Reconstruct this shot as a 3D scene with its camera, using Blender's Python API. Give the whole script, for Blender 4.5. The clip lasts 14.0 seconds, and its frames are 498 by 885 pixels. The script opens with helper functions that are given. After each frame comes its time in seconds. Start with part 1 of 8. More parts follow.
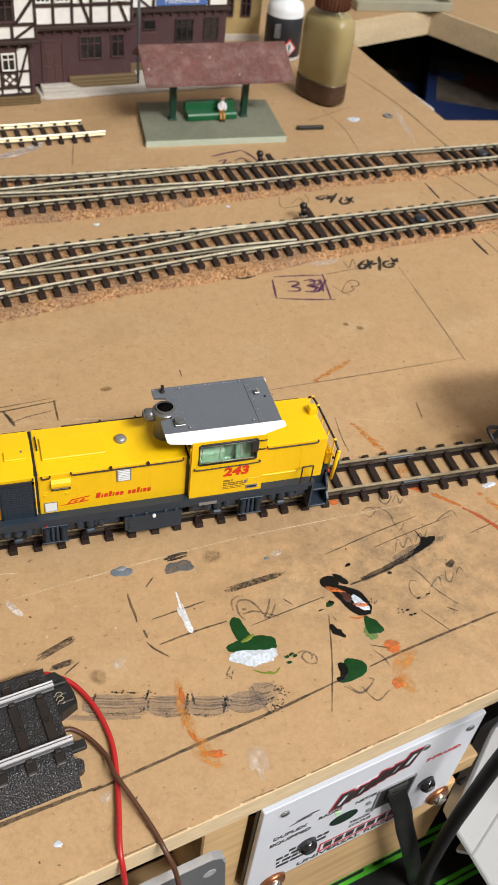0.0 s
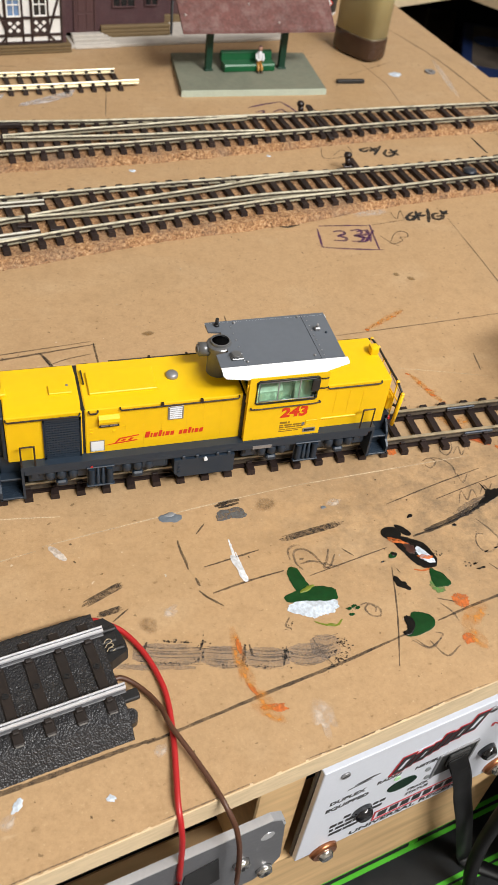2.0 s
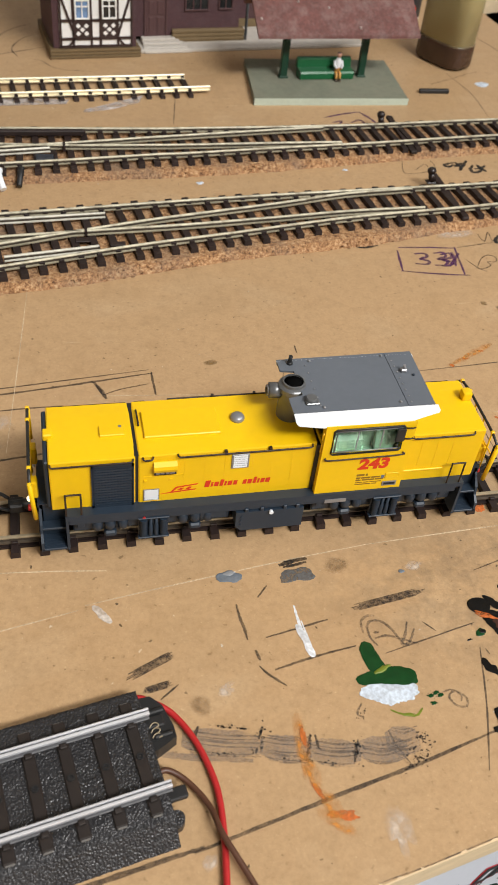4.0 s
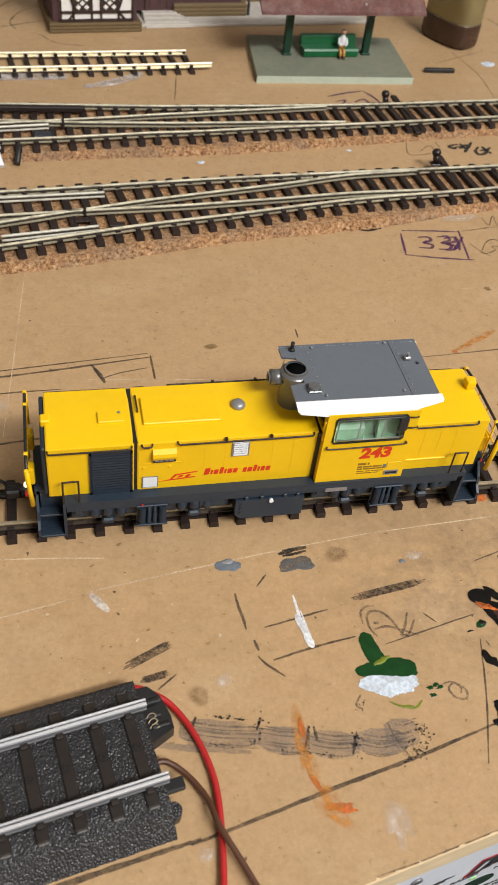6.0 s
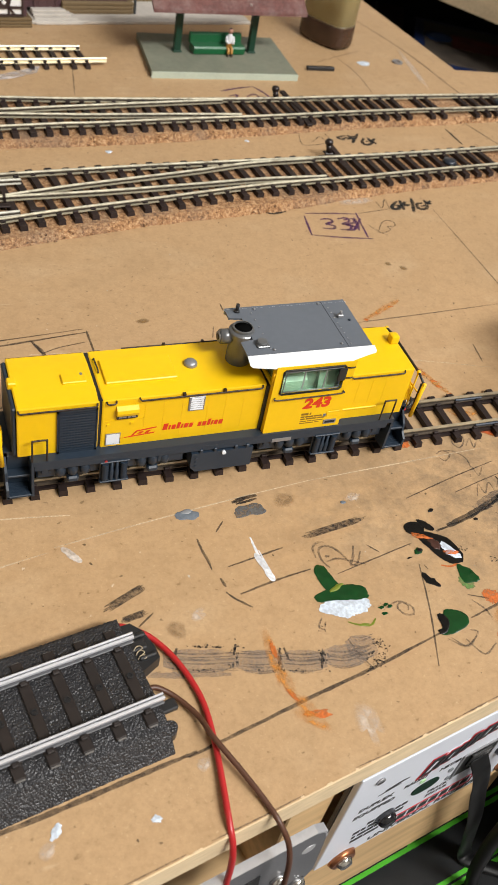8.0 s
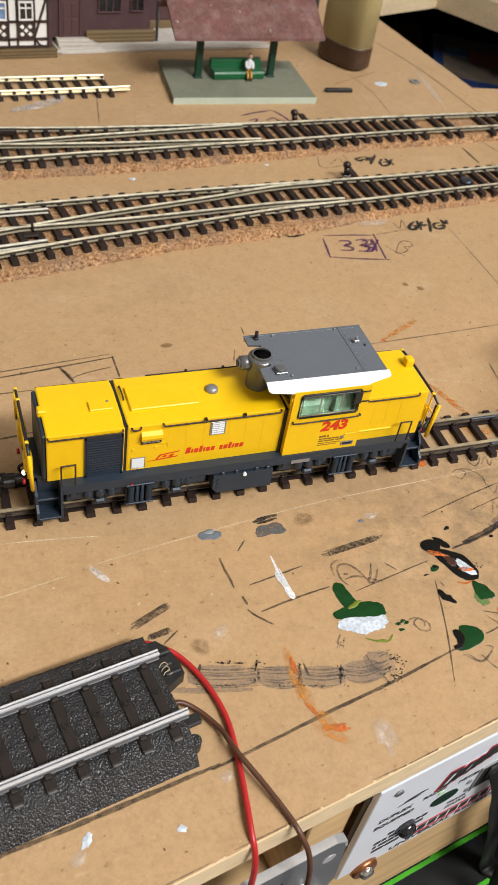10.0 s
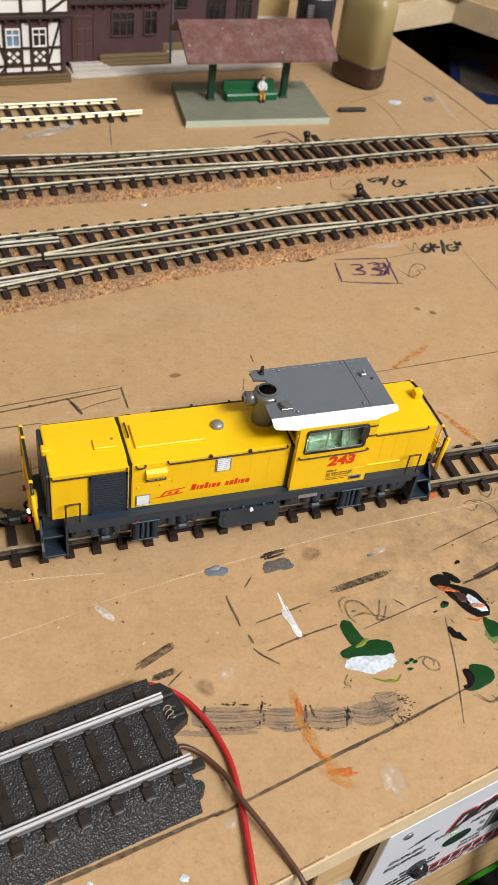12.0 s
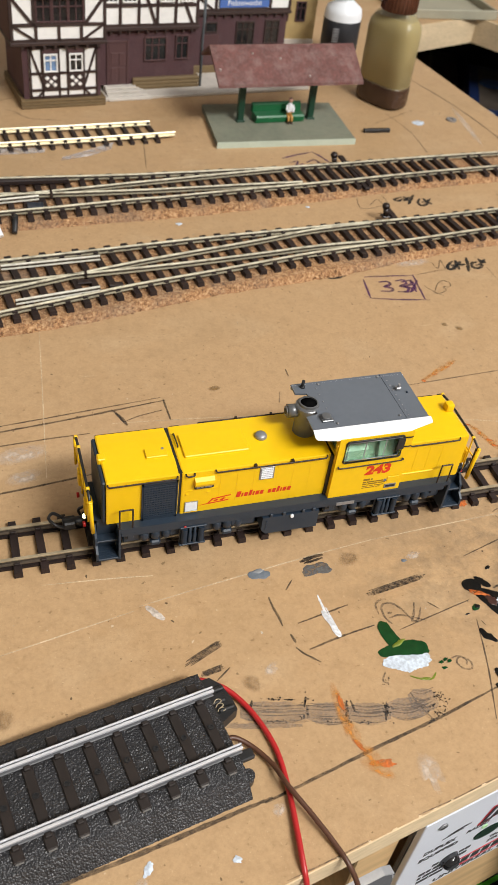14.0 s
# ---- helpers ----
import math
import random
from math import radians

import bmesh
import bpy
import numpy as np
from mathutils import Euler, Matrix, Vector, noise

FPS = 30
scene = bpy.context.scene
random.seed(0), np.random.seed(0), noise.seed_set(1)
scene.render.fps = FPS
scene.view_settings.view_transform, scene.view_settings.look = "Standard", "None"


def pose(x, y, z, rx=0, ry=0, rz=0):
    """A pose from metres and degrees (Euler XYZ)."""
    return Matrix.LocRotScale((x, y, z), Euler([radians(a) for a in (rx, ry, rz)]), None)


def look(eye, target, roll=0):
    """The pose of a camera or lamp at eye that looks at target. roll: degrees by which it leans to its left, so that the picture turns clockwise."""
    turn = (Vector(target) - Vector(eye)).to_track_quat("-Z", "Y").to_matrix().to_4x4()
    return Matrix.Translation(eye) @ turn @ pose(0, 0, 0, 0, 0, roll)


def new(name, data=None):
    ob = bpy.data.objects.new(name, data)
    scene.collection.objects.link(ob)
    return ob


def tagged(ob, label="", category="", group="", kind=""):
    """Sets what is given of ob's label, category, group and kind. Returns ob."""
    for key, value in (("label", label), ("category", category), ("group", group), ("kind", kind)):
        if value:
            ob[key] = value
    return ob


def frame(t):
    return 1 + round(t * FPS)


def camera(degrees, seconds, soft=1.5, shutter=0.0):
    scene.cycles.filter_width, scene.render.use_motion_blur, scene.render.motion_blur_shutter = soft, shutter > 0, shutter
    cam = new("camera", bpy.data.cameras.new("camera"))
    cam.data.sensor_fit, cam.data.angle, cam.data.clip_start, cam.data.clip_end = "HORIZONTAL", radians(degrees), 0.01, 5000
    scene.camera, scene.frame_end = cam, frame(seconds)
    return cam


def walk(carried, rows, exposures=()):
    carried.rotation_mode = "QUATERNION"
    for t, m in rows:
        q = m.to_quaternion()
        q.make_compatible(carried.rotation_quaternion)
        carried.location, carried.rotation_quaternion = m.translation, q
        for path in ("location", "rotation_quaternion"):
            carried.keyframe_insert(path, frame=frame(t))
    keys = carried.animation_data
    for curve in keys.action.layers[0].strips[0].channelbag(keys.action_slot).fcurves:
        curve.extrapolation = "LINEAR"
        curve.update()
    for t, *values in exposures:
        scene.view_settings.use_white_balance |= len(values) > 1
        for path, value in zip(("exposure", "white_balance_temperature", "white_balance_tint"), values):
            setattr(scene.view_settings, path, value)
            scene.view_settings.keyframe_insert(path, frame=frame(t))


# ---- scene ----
cam = camera(31.91, 14.0, soft=1.5)
# the lens focuses on the engine; the far end of the layout is slightly out of focus
cam.data.dof.use_dof = True
cam.data.dof.focus_distance, cam.data.dof.aperture_fstop = 0.255, 56.0
# seconds, eye x y z, yaw, pitch, roll
PATH = [
    (0, 0.00087, 0.00705, 0.22373, -21.344, -42.844, 7.540),
    (0.5, 0.00451, 0.00819, 0.22540, -21.654, -42.877, 7.381),
    (1, 0.01221, 0.00673, 0.22528, -21.814, -42.935, 7.017),
    (1.5, -0.00139, 0.01339, 0.21785, -21.376, -43.831, 7.735),
    (2, -0.01109, 0.01300, 0.19851, -20.864, -43.481, 8.043),
    (2.5, -0.03364, 0.01342, 0.19267, -19.600, -41.965, 7.438),
    (3, -0.03462, 0.01987, 0.19511, -18.145, -41.781, 6.714),
    (3.2, -0.02816, 0.02689, 0.19331, -17.980, -42.095, 6.932),
    (5.3, -0.00120, 0.04717, 0.18444, -12.766, -44.778, 5.761),
    (5.5, -0.00369, 0.04647, 0.18480, -14.061, -44.840, 6.770),
    (6, -0.00765, 0.04627, 0.18579, -16.548, -44.828, 7.894),
    (6.5, -0.01262, 0.03893, 0.19532, -20.028, -43.955, 8.485),
    (7, -0.04243, 0.02952, 0.19641, -24.238, -42.661, 9.731),
    (7.5, -0.04384, 0.02549, 0.18882, -27.657, -42.243, 11.833),
    (8, -0.03479, 0.02951, 0.18531, -27.941, -42.837, 12.677),
    (8.5, -0.02247, 0.03742, 0.19004, -24.933, -42.892, 12.064),
    (8.7, -0.02212, 0.03613, 0.19317, -23.748, -42.573, 11.736),
    (10.8, -0.04228, 0.02318, 0.19466, -26.674, -42.703, 10.218),
    (11, -0.03983, 0.02665, 0.19396, -26.627, -42.720, 10.481),
    (11.5, -0.03703, 0.03242, 0.19509, -25.323, -42.682, 10.361),
    (12, -0.02938, 0.03077, 0.19974, -23.310, -42.352, 8.678),
    (12.5, -0.03834, 0.03479, 0.20161, -22.306, -42.000, 8.171),
    (13, -0.03710, 0.02980, 0.20377, -23.061, -42.025, 8.622),
    (13.5, -0.04012, 0.03034, 0.20363, -23.317, -42.129, 8.305),
    (14, -0.04212, 0.02338, 0.20817, -22.098, -41.747, 8.054),
]
walk(cam, [(t, pose(x, y, z, 0, 0, yaw) @ pose(0, 0, 0, 90 + pitch) @ pose(0, 0, 0, 0, 0, roll)) for t, x, y, z, yaw, pitch, roll in PATH],
     exposures=[(0, 0.0), (0.5, -0.02), (1, -0.12), (1.5, -0.10), (2, 0.06), (2.5, 0.06), (3.0, 0.02), (3.2, 0.0), (5.3, -0.18), (5.5, -0.18), (6, -0.15), (6.5, -0.08), (7, 0.0),
                (7.5, 0.0), (8, 0.02), (8.5, -0.04), (8.7, -0.04), (10.8, 0.0), (11, 0.0), (11.5, -0.02), (12.5, -0.03), (13.5, -0.01), (14, 0.0)])

# ---------------------------------------------------------------- light
# A long ceiling lamp behind the camera, a little to its right, lights a plain hobby room; a weaker added fill brightens
# the table's right side.
world = bpy.data.worlds.new("world")
scene.world = world
world.use_nodes = True
world.node_tree.nodes["Background"].inputs["Color"].default_value = (1.0, 0.96, 0.9, 1)
world.node_tree.nodes["Background"].inputs["Strength"].default_value = 0.1


def area_lamp(name, at, target, size, size_y, watts, colour):
    data = bpy.data.lights.new(name, "AREA")
    data.shape, data.size, data.size_y, data.energy, data.color = "RECTANGLE", size, size_y, watts, colour
    lamp = new(name, data)
    lamp.matrix_world = look(at, target)
    return lamp


area_lamp("ceiling_light", (0.62, -0.82, 1.32), (0.10, 0.35, 0.0), 0.70, 0.20, 37.0, (0.99, 0.975, 0.945))
area_lamp("added_side_fill", (1.30, -0.20, 1.35), (0.20, 0.30, 0.0), 0.90, 0.20, 11.0, (0.97, 0.975, 1.0))

# ---------------------------------------------------------------- builders (all lengths in millimetres)
MM = 0.001
OFF = {}


class Shape:
    """Collects the faces of one part."""

    def __init__(self):
        self.bm = bmesh.new()

    def box(self, x0, x1, y0, y1, z0, z1, bevel=0.0, segments=1):
        made = bmesh.ops.create_cube(self.bm, size=1.0)["verts"]
        for v in made:
            v.co = Vector((x0 + (v.co.x + 0.5) * (x1 - x0), y0 + (v.co.y + 0.5) * (y1 - y0), z0 + (v.co.z + 0.5) * (z1 - z0)))
        if bevel > 0:
            edges = list({e for v in made for e in v.link_edges})
            bmesh.ops.bevel(self.bm, geom=edges, offset=bevel, segments=segments, profile=0.6, affect="EDGES")
        return self

    def prism(self, outline, axis, a, b):
        """An outline of (u, v) drawn out along x, y or z from a to b."""
        def place(u, v, w):
            return {"x": (w, u, v), "y": (u, w, v), "z": (u, v, w)}[axis]
        low = [self.bm.verts.new(place(u, v, a)) for u, v in outline]
        high = [self.bm.verts.new(place(u, v, b)) for u, v in outline]
        n = len(outline)
        self.bm.faces.new(low), self.bm.faces.new(high)
        for i in range(n):
            self.bm.faces.new((low[i], low[(i + 1) % n], high[(i + 1) % n], high[i]))
        return self

    def loft(self, rings, closed_ends=True, smooth=False):
        rows = [[self.bm.verts.new(p) for p in ring] for ring in rings]
        n = len(rows[0])
        for lower, upper in zip(rows, rows[1:]):
            for i in range(n):
                f = self.bm.faces.new((lower[i], lower[(i + 1) % n], upper[(i + 1) % n], upper[i]))
                f.smooth = smooth
        if closed_ends:
            self.bm.faces.new(rows[0]), self.bm.faces.new(rows[-1])
        return self

    def tube(self, points, radius, sides=8, radius_end=None, up=(0, 0, 1)):
        pts = [Vector(p) for p in points]
        rings = []
        up = Vector(up)
        for i, p in enumerate(pts):
            way = (pts[min(i + 1, len(pts) - 1)] - pts[max(i - 1, 0)]).normalized()
            side = way.cross(up)
            if side.length < 0.05:
                side = way.cross(Vector((0, 1, 0)))
            side.normalize()
            top = side.cross(way)
            r = radius if radius_end is None else radius + (radius_end - radius) * i / (len(pts) - 1)
            rings.append([p + r * (math.cos(6.28319 * k / sides) * side + math.sin(6.28319 * k / sides) * top) for k in range(sides)])
        return self.loft(rings, smooth=sides > 5)

    def lathe(self, x, y, profile, sides=24, smooth=True):
        """Radius and height pairs, turned about an upright line."""
        rings = [[(x + r * math.cos(6.28319 * k / sides), y + r * math.sin(6.28319 * k / sides), z) for k in range(sides)] for r, z in profile]
        return self.loft(rings, smooth=smooth)

    def disc(self, centre, normal, radius, depth, sides=16):
        c, n = Vector(centre), Vector(normal).normalized()
        return self.tube([c, c + n * depth], radius, sides)

    def sweep(self, points, profile):
        """A profile of (across, up) carried along a path that lies level."""
        pts = [Vector(p) for p in points]
        rings = []
        for i, p in enumerate(pts):
            way = pts[min(i + 1, len(pts) - 1)] - pts[max(i - 1, 0)]
            way.z = 0
            way.normalize()
            side = Vector((-way.y, way.x, 0))
            rings.append([p + side * a + Vector((0, 0, u)) for a, u in profile])
        return self.loft(rings)

    def turn(self, m):
        bmesh.ops.transform(self.bm, matrix=m, verts=self.bm.verts)
        return self


def offset_of(ob):
    while ob.parent:
        ob = ob.parent
    return OFF.get(ob.name, Vector((0, 0, 0)))


def mesh_of(name, shape, material, off):
    bm = shape.bm
    bmesh.ops.recalc_face_normals(bm, faces=bm.faces)
    for v in bm.verts:
        v.co = (v.co - off) * MM
    data = bpy.data.meshes.new(name)
    bm.to_mesh(data)
    bm.free()
    data.materials.append(material)
    return data


def part(name, shape, material, parent, label=""):
    ob = new(name, mesh_of(name, shape, material, offset_of(parent)))
    ob.parent = parent
    return tagged(ob, label) if label else ob


def again(name, data, parent, x, y, z, turn=0.0):
    """One more piece on a mesh that is there already, at millimetres within its thing."""
    ob = new(name, data)
    ob.parent = parent
    ob.matrix_basis = pose(x * MM, y * MM, z * MM, 0, 0, turn)
    return ob


def thing(name, x, y, z, label, category, turn=0.0, group="", kind="", world_places=True):
    ob = new(name)
    ob.empty_display_size = 0.01
    ob.matrix_basis = pose(x * MM, y * MM, z * MM, 0, 0, turn)
    if world_places:
        OFF[ob.name] = Vector((x, y, z))
    return tagged(ob, label, category, group, kind)


def single(name, shape, material, label, category, group="", kind="", at=(0, 0, 0)):
    """A thing that is one mesh, in millimetres of the world."""
    ob = new(name, mesh_of(name, shape, material, Vector(at)))
    ob.location = Vector(at) * MM
    return tagged(ob, label, category, group, kind)


def lettering(name, text, size, material, parent, m, depth=0.05, label="", squeeze=1.0, shear=0.0, bold=0.0):
    """Words in the built-in font as a mesh; m places them in millimetres within the thing."""
    curve = bpy.data.curves.new(name, "FONT")
    curve.body, curve.size, curve.extrude, curve.shear, curve.offset = text, size, depth, shear, bold
    curve.align_x, curve.align_y, curve.resolution_u = "CENTER", "CENTER", 3
    holder = new(name + "_curve", curve)
    data = bpy.data.meshes.new_from_object(holder.evaluated_get(bpy.context.evaluated_depsgraph_get()))
    bpy.data.objects.remove(holder)
    bpy.data.curves.remove(curve)
    data.transform(Matrix.Diagonal((squeeze, 1, 1, 1)))
    data.transform(m)
    data.transform(Matrix.Translation(-offset_of(parent)))
    data.transform(Matrix.Scale(MM, 4))
    data.materials.clear()
    data.materials.append(material)
    data.name = name
    ob = new(name, data)
    ob.parent = parent
    return tagged(ob, label) if label else ob


def arc(points, steps=6):
    """A smooth path through a few places."""
    pts = [Vector(p) for p in points]
    ext = [2 * pts[0] - pts[1]] + pts + [2 * pts[-1] - pts[-2]]
    out = []
    for i in range(1, len(ext) - 2):
        a, b, c, d = ext[i - 1 : i + 3]
        for k in range(steps):
            t = k / steps
            out.append(0.5 * (2 * b + (c - a) * t + (2 * a - 5 * b + 4 * c - d) * t * t + (3 * b - a - 3 * c + d) * t**3))
    return out + [pts[-1]]


# ---------------------------------------------------------------- materials
def surface(name, colour, rough=0.5, metal=0.0, vary=0.12, grain=900.0, broad=60.0, bump=0.05, random_tint=0.0, specular=0.5, stretch=(1, 1, 1), coat=0.0):
    """A painted, moulded or bare surface with grain and broad blotches."""
    mat = bpy.data.materials.new(name)
    mat.use_nodes = True
    nodes, links = mat.node_tree.nodes, mat.node_tree.links
    shader = nodes["Principled BSDF"]
    shader.inputs["Metallic"].default_value = metal
    shader.inputs["Specular IOR Level"].default_value = specular
    shader.inputs["Coat Weight"].default_value = coat
    where = nodes.new("ShaderNodeTexCoord")
    mapping = nodes.new("ShaderNodeMapping")
    mapping.inputs["Scale"].default_value = stretch
    links.new(where.outputs["Object"], mapping.inputs["Vector"])
    fine, wide = nodes.new("ShaderNodeTexNoise"), nodes.new("ShaderNodeTexNoise")
    for tex, scale, detail in ((fine, grain, 6.0), (wide, broad, 3.0)):
        tex.inputs["Scale"].default_value, tex.inputs["Detail"].default_value = scale, detail
        links.new(mapping.outputs["Vector"], tex.inputs["Vector"])
    both = nodes.new("ShaderNodeMath")
    both.operation = "ADD"
    links.new(fine.outputs["Fac"], both.inputs[0])
    links.new(wide.outputs["Fac"], both.inputs[1])
    ramp = nodes.new("ShaderNodeMapRange")
    ramp.inputs["From Min"].default_value, ramp.inputs["From Max"].default_value = 0.7, 1.3
    ramp.inputs["To Min"].default_value, ramp.inputs["To Max"].default_value = 1 - vary, 1 + vary
    links.new(both.outputs[0], ramp.inputs["Value"])
    factor = ramp.outputs["Result"]
    if random_tint:
        info, spread, times = nodes.new("ShaderNodeObjectInfo"), nodes.new("ShaderNodeMapRange"), nodes.new("ShaderNodeMath")
        spread.inputs["To Min"].default_value, spread.inputs["To Max"].default_value = 1 - random_tint, 1 + random_tint
        links.new(info.outputs["Random"], spread.inputs["Value"])
        times.operation = "MULTIPLY"
        links.new(factor, times.inputs[0])
        links.new(spread.outputs["Result"], times.inputs[1])
        factor = times.outputs[0]
    tint = nodes.new("ShaderNodeVectorMath")
    tint.operation = "SCALE"
    tint.inputs[0].default_value = colour
    links.new(factor, tint.inputs["Scale"])
    links.new(tint.outputs["Vector"], shader.inputs["Base Color"])
    gloss = nodes.new("ShaderNodeMapRange")
    gloss.inputs["To Min"].default_value, gloss.inputs["To Max"].default_value = rough - 0.08, rough + 0.08
    links.new(wide.outputs["Fac"], gloss.inputs["Value"])
    links.new(gloss.outputs["Result"], shader.inputs["Roughness"])
    if bump:
        relief = nodes.new("ShaderNodeBump")
        relief.inputs["Strength"].default_value, relief.inputs["Distance"].default_value = min(1.0, bump * 4), 0.0002 * bump * 10
        links.new(fine.outputs["Fac"], relief.inputs["Height"])
        links.new(relief.outputs["Normal"], shader.inputs["Normal"])
    return mat


def worn_mark(name, colour, cover=0.6, grain=1200.0, broad=150.0, rough=0.7, contrast=0.25, soft=False):
    """Pencil, smeared paint or a stain that lets the board show through its gaps."""
    mat = surface(name, colour, rough, vary=0.2, grain=grain, bump=0)
    nodes, links = mat.node_tree.nodes, mat.node_tree.links
    shader, out = nodes["Principled BSDF"], nodes["Material Output"]
    where, fine, wide = nodes.new("ShaderNodeTexCoord"), nodes.new("ShaderNodeTexNoise"), nodes.new("ShaderNodeTexNoise")
    add, ramp, clear, mix = nodes.new("ShaderNodeMath"), nodes.new("ShaderNodeMapRange"), nodes.new("ShaderNodeBsdfTransparent"), nodes.new("ShaderNodeMixShader")
    for tex, scale in ((fine, grain), (wide, broad)):
        tex.inputs["Scale"].default_value, tex.inputs["Detail"].default_value = scale, 4.0
        links.new(where.outputs["Object"], tex.inputs["Vector"])
    add.operation = "ADD"
    links.new(fine.outputs["Fac"], add.inputs[0])
    links.new(wide.outputs["Fac"], add.inputs[1])
    ramp.inputs["From Min"].default_value, ramp.inputs["From Max"].default_value = 1.0 - contrast, 1.0 + contrast
    ramp.inputs["To Min"].default_value, ramp.inputs["To Max"].default_value = max(0.0, cover - 0.4), min(1.0, cover + 0.4)
    links.new(add.outputs[0], ramp.inputs["Value"])
    amount = ramp.outputs["Result"]
    if soft:
        # thins out towards the rim of the patch
        flat, reach, wobble, fade, times = nodes.new("ShaderNodeVectorMath"), nodes.new("ShaderNodeVectorMath"), nodes.new("ShaderNodeMath"), nodes.new("ShaderNodeMapRange"), nodes.new("ShaderNodeMath")
        flat.operation, reach.operation, wobble.operation, times.operation = "MULTIPLY_ADD", "LENGTH", "MULTIPLY_ADD", "MULTIPLY"
        flat.inputs[1].default_value, flat.inputs[2].default_value = (2, 2, 0), (-1, -1, 0)
        links.new(where.outputs["Generated"], flat.inputs[0])
        links.new(flat.outputs["Vector"], reach.inputs[0])
        links.new(wide.outputs["Fac"], wobble.inputs[0])
        wobble.inputs[1].default_value = 0.9
        links.new(reach.outputs["Value"], wobble.inputs[2])
        fade.interpolation_type = "SMOOTHSTEP"
        fade.inputs["From Min"].default_value, fade.inputs["From Max"].default_value = 0.85, 1.45
        fade.inputs["To Min"].default_value, fade.inputs["To Max"].default_value = 1.0, 0.0
        links.new(wobble.outputs[0], fade.inputs["Value"])
        links.new(amount, times.inputs[0])
        links.new(fade.outputs["Result"], times.inputs[1])
        amount = times.outputs[0]
    links.new(amount, mix.inputs["Fac"])
    links.new(clear.outputs[0], mix.inputs[1])
    links.new(shader.outputs[0], mix.inputs[2])
    links.new(mix.outputs[0], out.inputs["Surface"])
    return mat


def fibreboard():
    """Tan hardboard: fibres, specks, pale rubbed patches and brown handling stains."""
    mat = surface("tan_fibreboard", (0.485, 0.318, 0.170), 0.46, vary=0.05, grain=3000.0, broad=9.0, bump=0.03, specular=0.35)
    nodes, links = mat.node_tree.nodes, mat.node_tree.links
    shader = nodes["Principled BSDF"]
    base = shader.inputs["Base Color"].links[0].from_socket
    where = nodes.new("ShaderNodeTexCoord")

    def layer(socket, scale, detail, low, high, colour, amount, stretch=(1, 1, 1), distort=0.0, rugged=0.5):
        mapping, tex, ramp, mix = nodes.new("ShaderNodeMapping"), nodes.new("ShaderNodeTexNoise"), nodes.new("ShaderNodeMapRange"), nodes.new("ShaderNodeMix")
        mapping.inputs["Scale"].default_value = stretch
        links.new(where.outputs["Object"], mapping.inputs["Vector"])
        links.new(mapping.outputs["Vector"], tex.inputs["Vector"])
        tex.inputs["Scale"].default_value, tex.inputs["Detail"].default_value, tex.inputs["Distortion"].default_value = scale, detail, distort
        tex.inputs["Roughness"].default_value = rugged
        ramp.inputs["From Min"].default_value, ramp.inputs["From Max"].default_value, ramp.inputs["To Max"].default_value = low, high, amount
        links.new(tex.outputs["Fac"], ramp.inputs["Value"])
        mix.data_type = "RGBA"
        mix.inputs["B"].default_value = (*colour, 1)
        links.new(ramp.outputs["Result"], mix.inputs["Factor"])
        links.new(socket, mix.inputs["A"])
        return mix.outputs["Result"]

    base = layer(base, 48.0, 6.0, 0.52, 0.80, (0.36, 0.22, 0.105), 0.34, distort=0.6)
    base = layer(base, 15.0, 7.0, 0.50, 0.74, (0.33, 0.235, 0.135), 0.26, (1, 1.3, 1), 0.5)
    base = layer(base, 26.0, 5.0, 0.56, 0.80, (0.62, 0.47, 0.30), 0.38, (1, 1.6, 1), 0.3)
    base = layer(base, 150.0, 9.0, 0.50, 0.78, (0.32, 0.20, 0.100), 0.36, rugged=0.7)
    base = layer(base, 260.0, 12.0, 0.47, 0.74, (0.28, 0.175, 0.085), 0.50, rugged=0.82)
    base = layer(base, 800.0, 8.0, 0.46, 0.66, (0.29, 0.170, 0.080), 0.33, rugged=0.78)
    base = layer(base, 1000.0, 5.0, 0.60, 0.70, (0.70, 0.53, 0.33), 0.40, rugged=0.7)
    base = layer(base, 420.0, 3.0, 0.70, 0.74, (0.14, 0.085, 0.040), 0.65)
    base = layer(base, 520.0, 4.0, 0.665, 0.74, (0.20, 0.120, 0.055), 0.55)
    base = layer(base, 240.0, 3.0, 0.745, 0.785, (0.13, 0.075, 0.035), 0.75)
    base = layer(base, 95.0, 4.0, 0.735, 0.775, (0.15, 0.095, 0.050), 0.55, distort=1.0)
    base = layer(base, 260.0, 4.0, 0.70, 0.76, (0.72, 0.60, 0.44), 0.35, (0.12, 1.6, 1))
    base = layer(base, 330.0, 3.0, 0.74, 0.78, (0.74, 0.64, 0.50), 0.5, (1.3, 1, 1))
    # greasy handling grime round the painting corner
    for cx, cy, reach, amount in ((0.0290, -0.1327, 0.066, 0.95), (-0.0231, -0.1280, 0.042, 0.50)):
        gap, fade, cloud, times, mix = nodes.new("ShaderNodeVectorMath"), nodes.new("ShaderNodeMapRange"), nodes.new("ShaderNodeTexNoise"), nodes.new("ShaderNodeMath"), nodes.new("ShaderNodeMix")
        gap.operation = "DISTANCE"
        gap.inputs[1].default_value = (cx, cy, 0)
        links.new(where.outputs["Object"], gap.inputs[0])
        fade.interpolation_type = "SMOOTHSTEP"
        fade.inputs["From Max"].default_value, fade.inputs["To Min"].default_value, fade.inputs["To Max"].default_value = reach, amount, 0.0
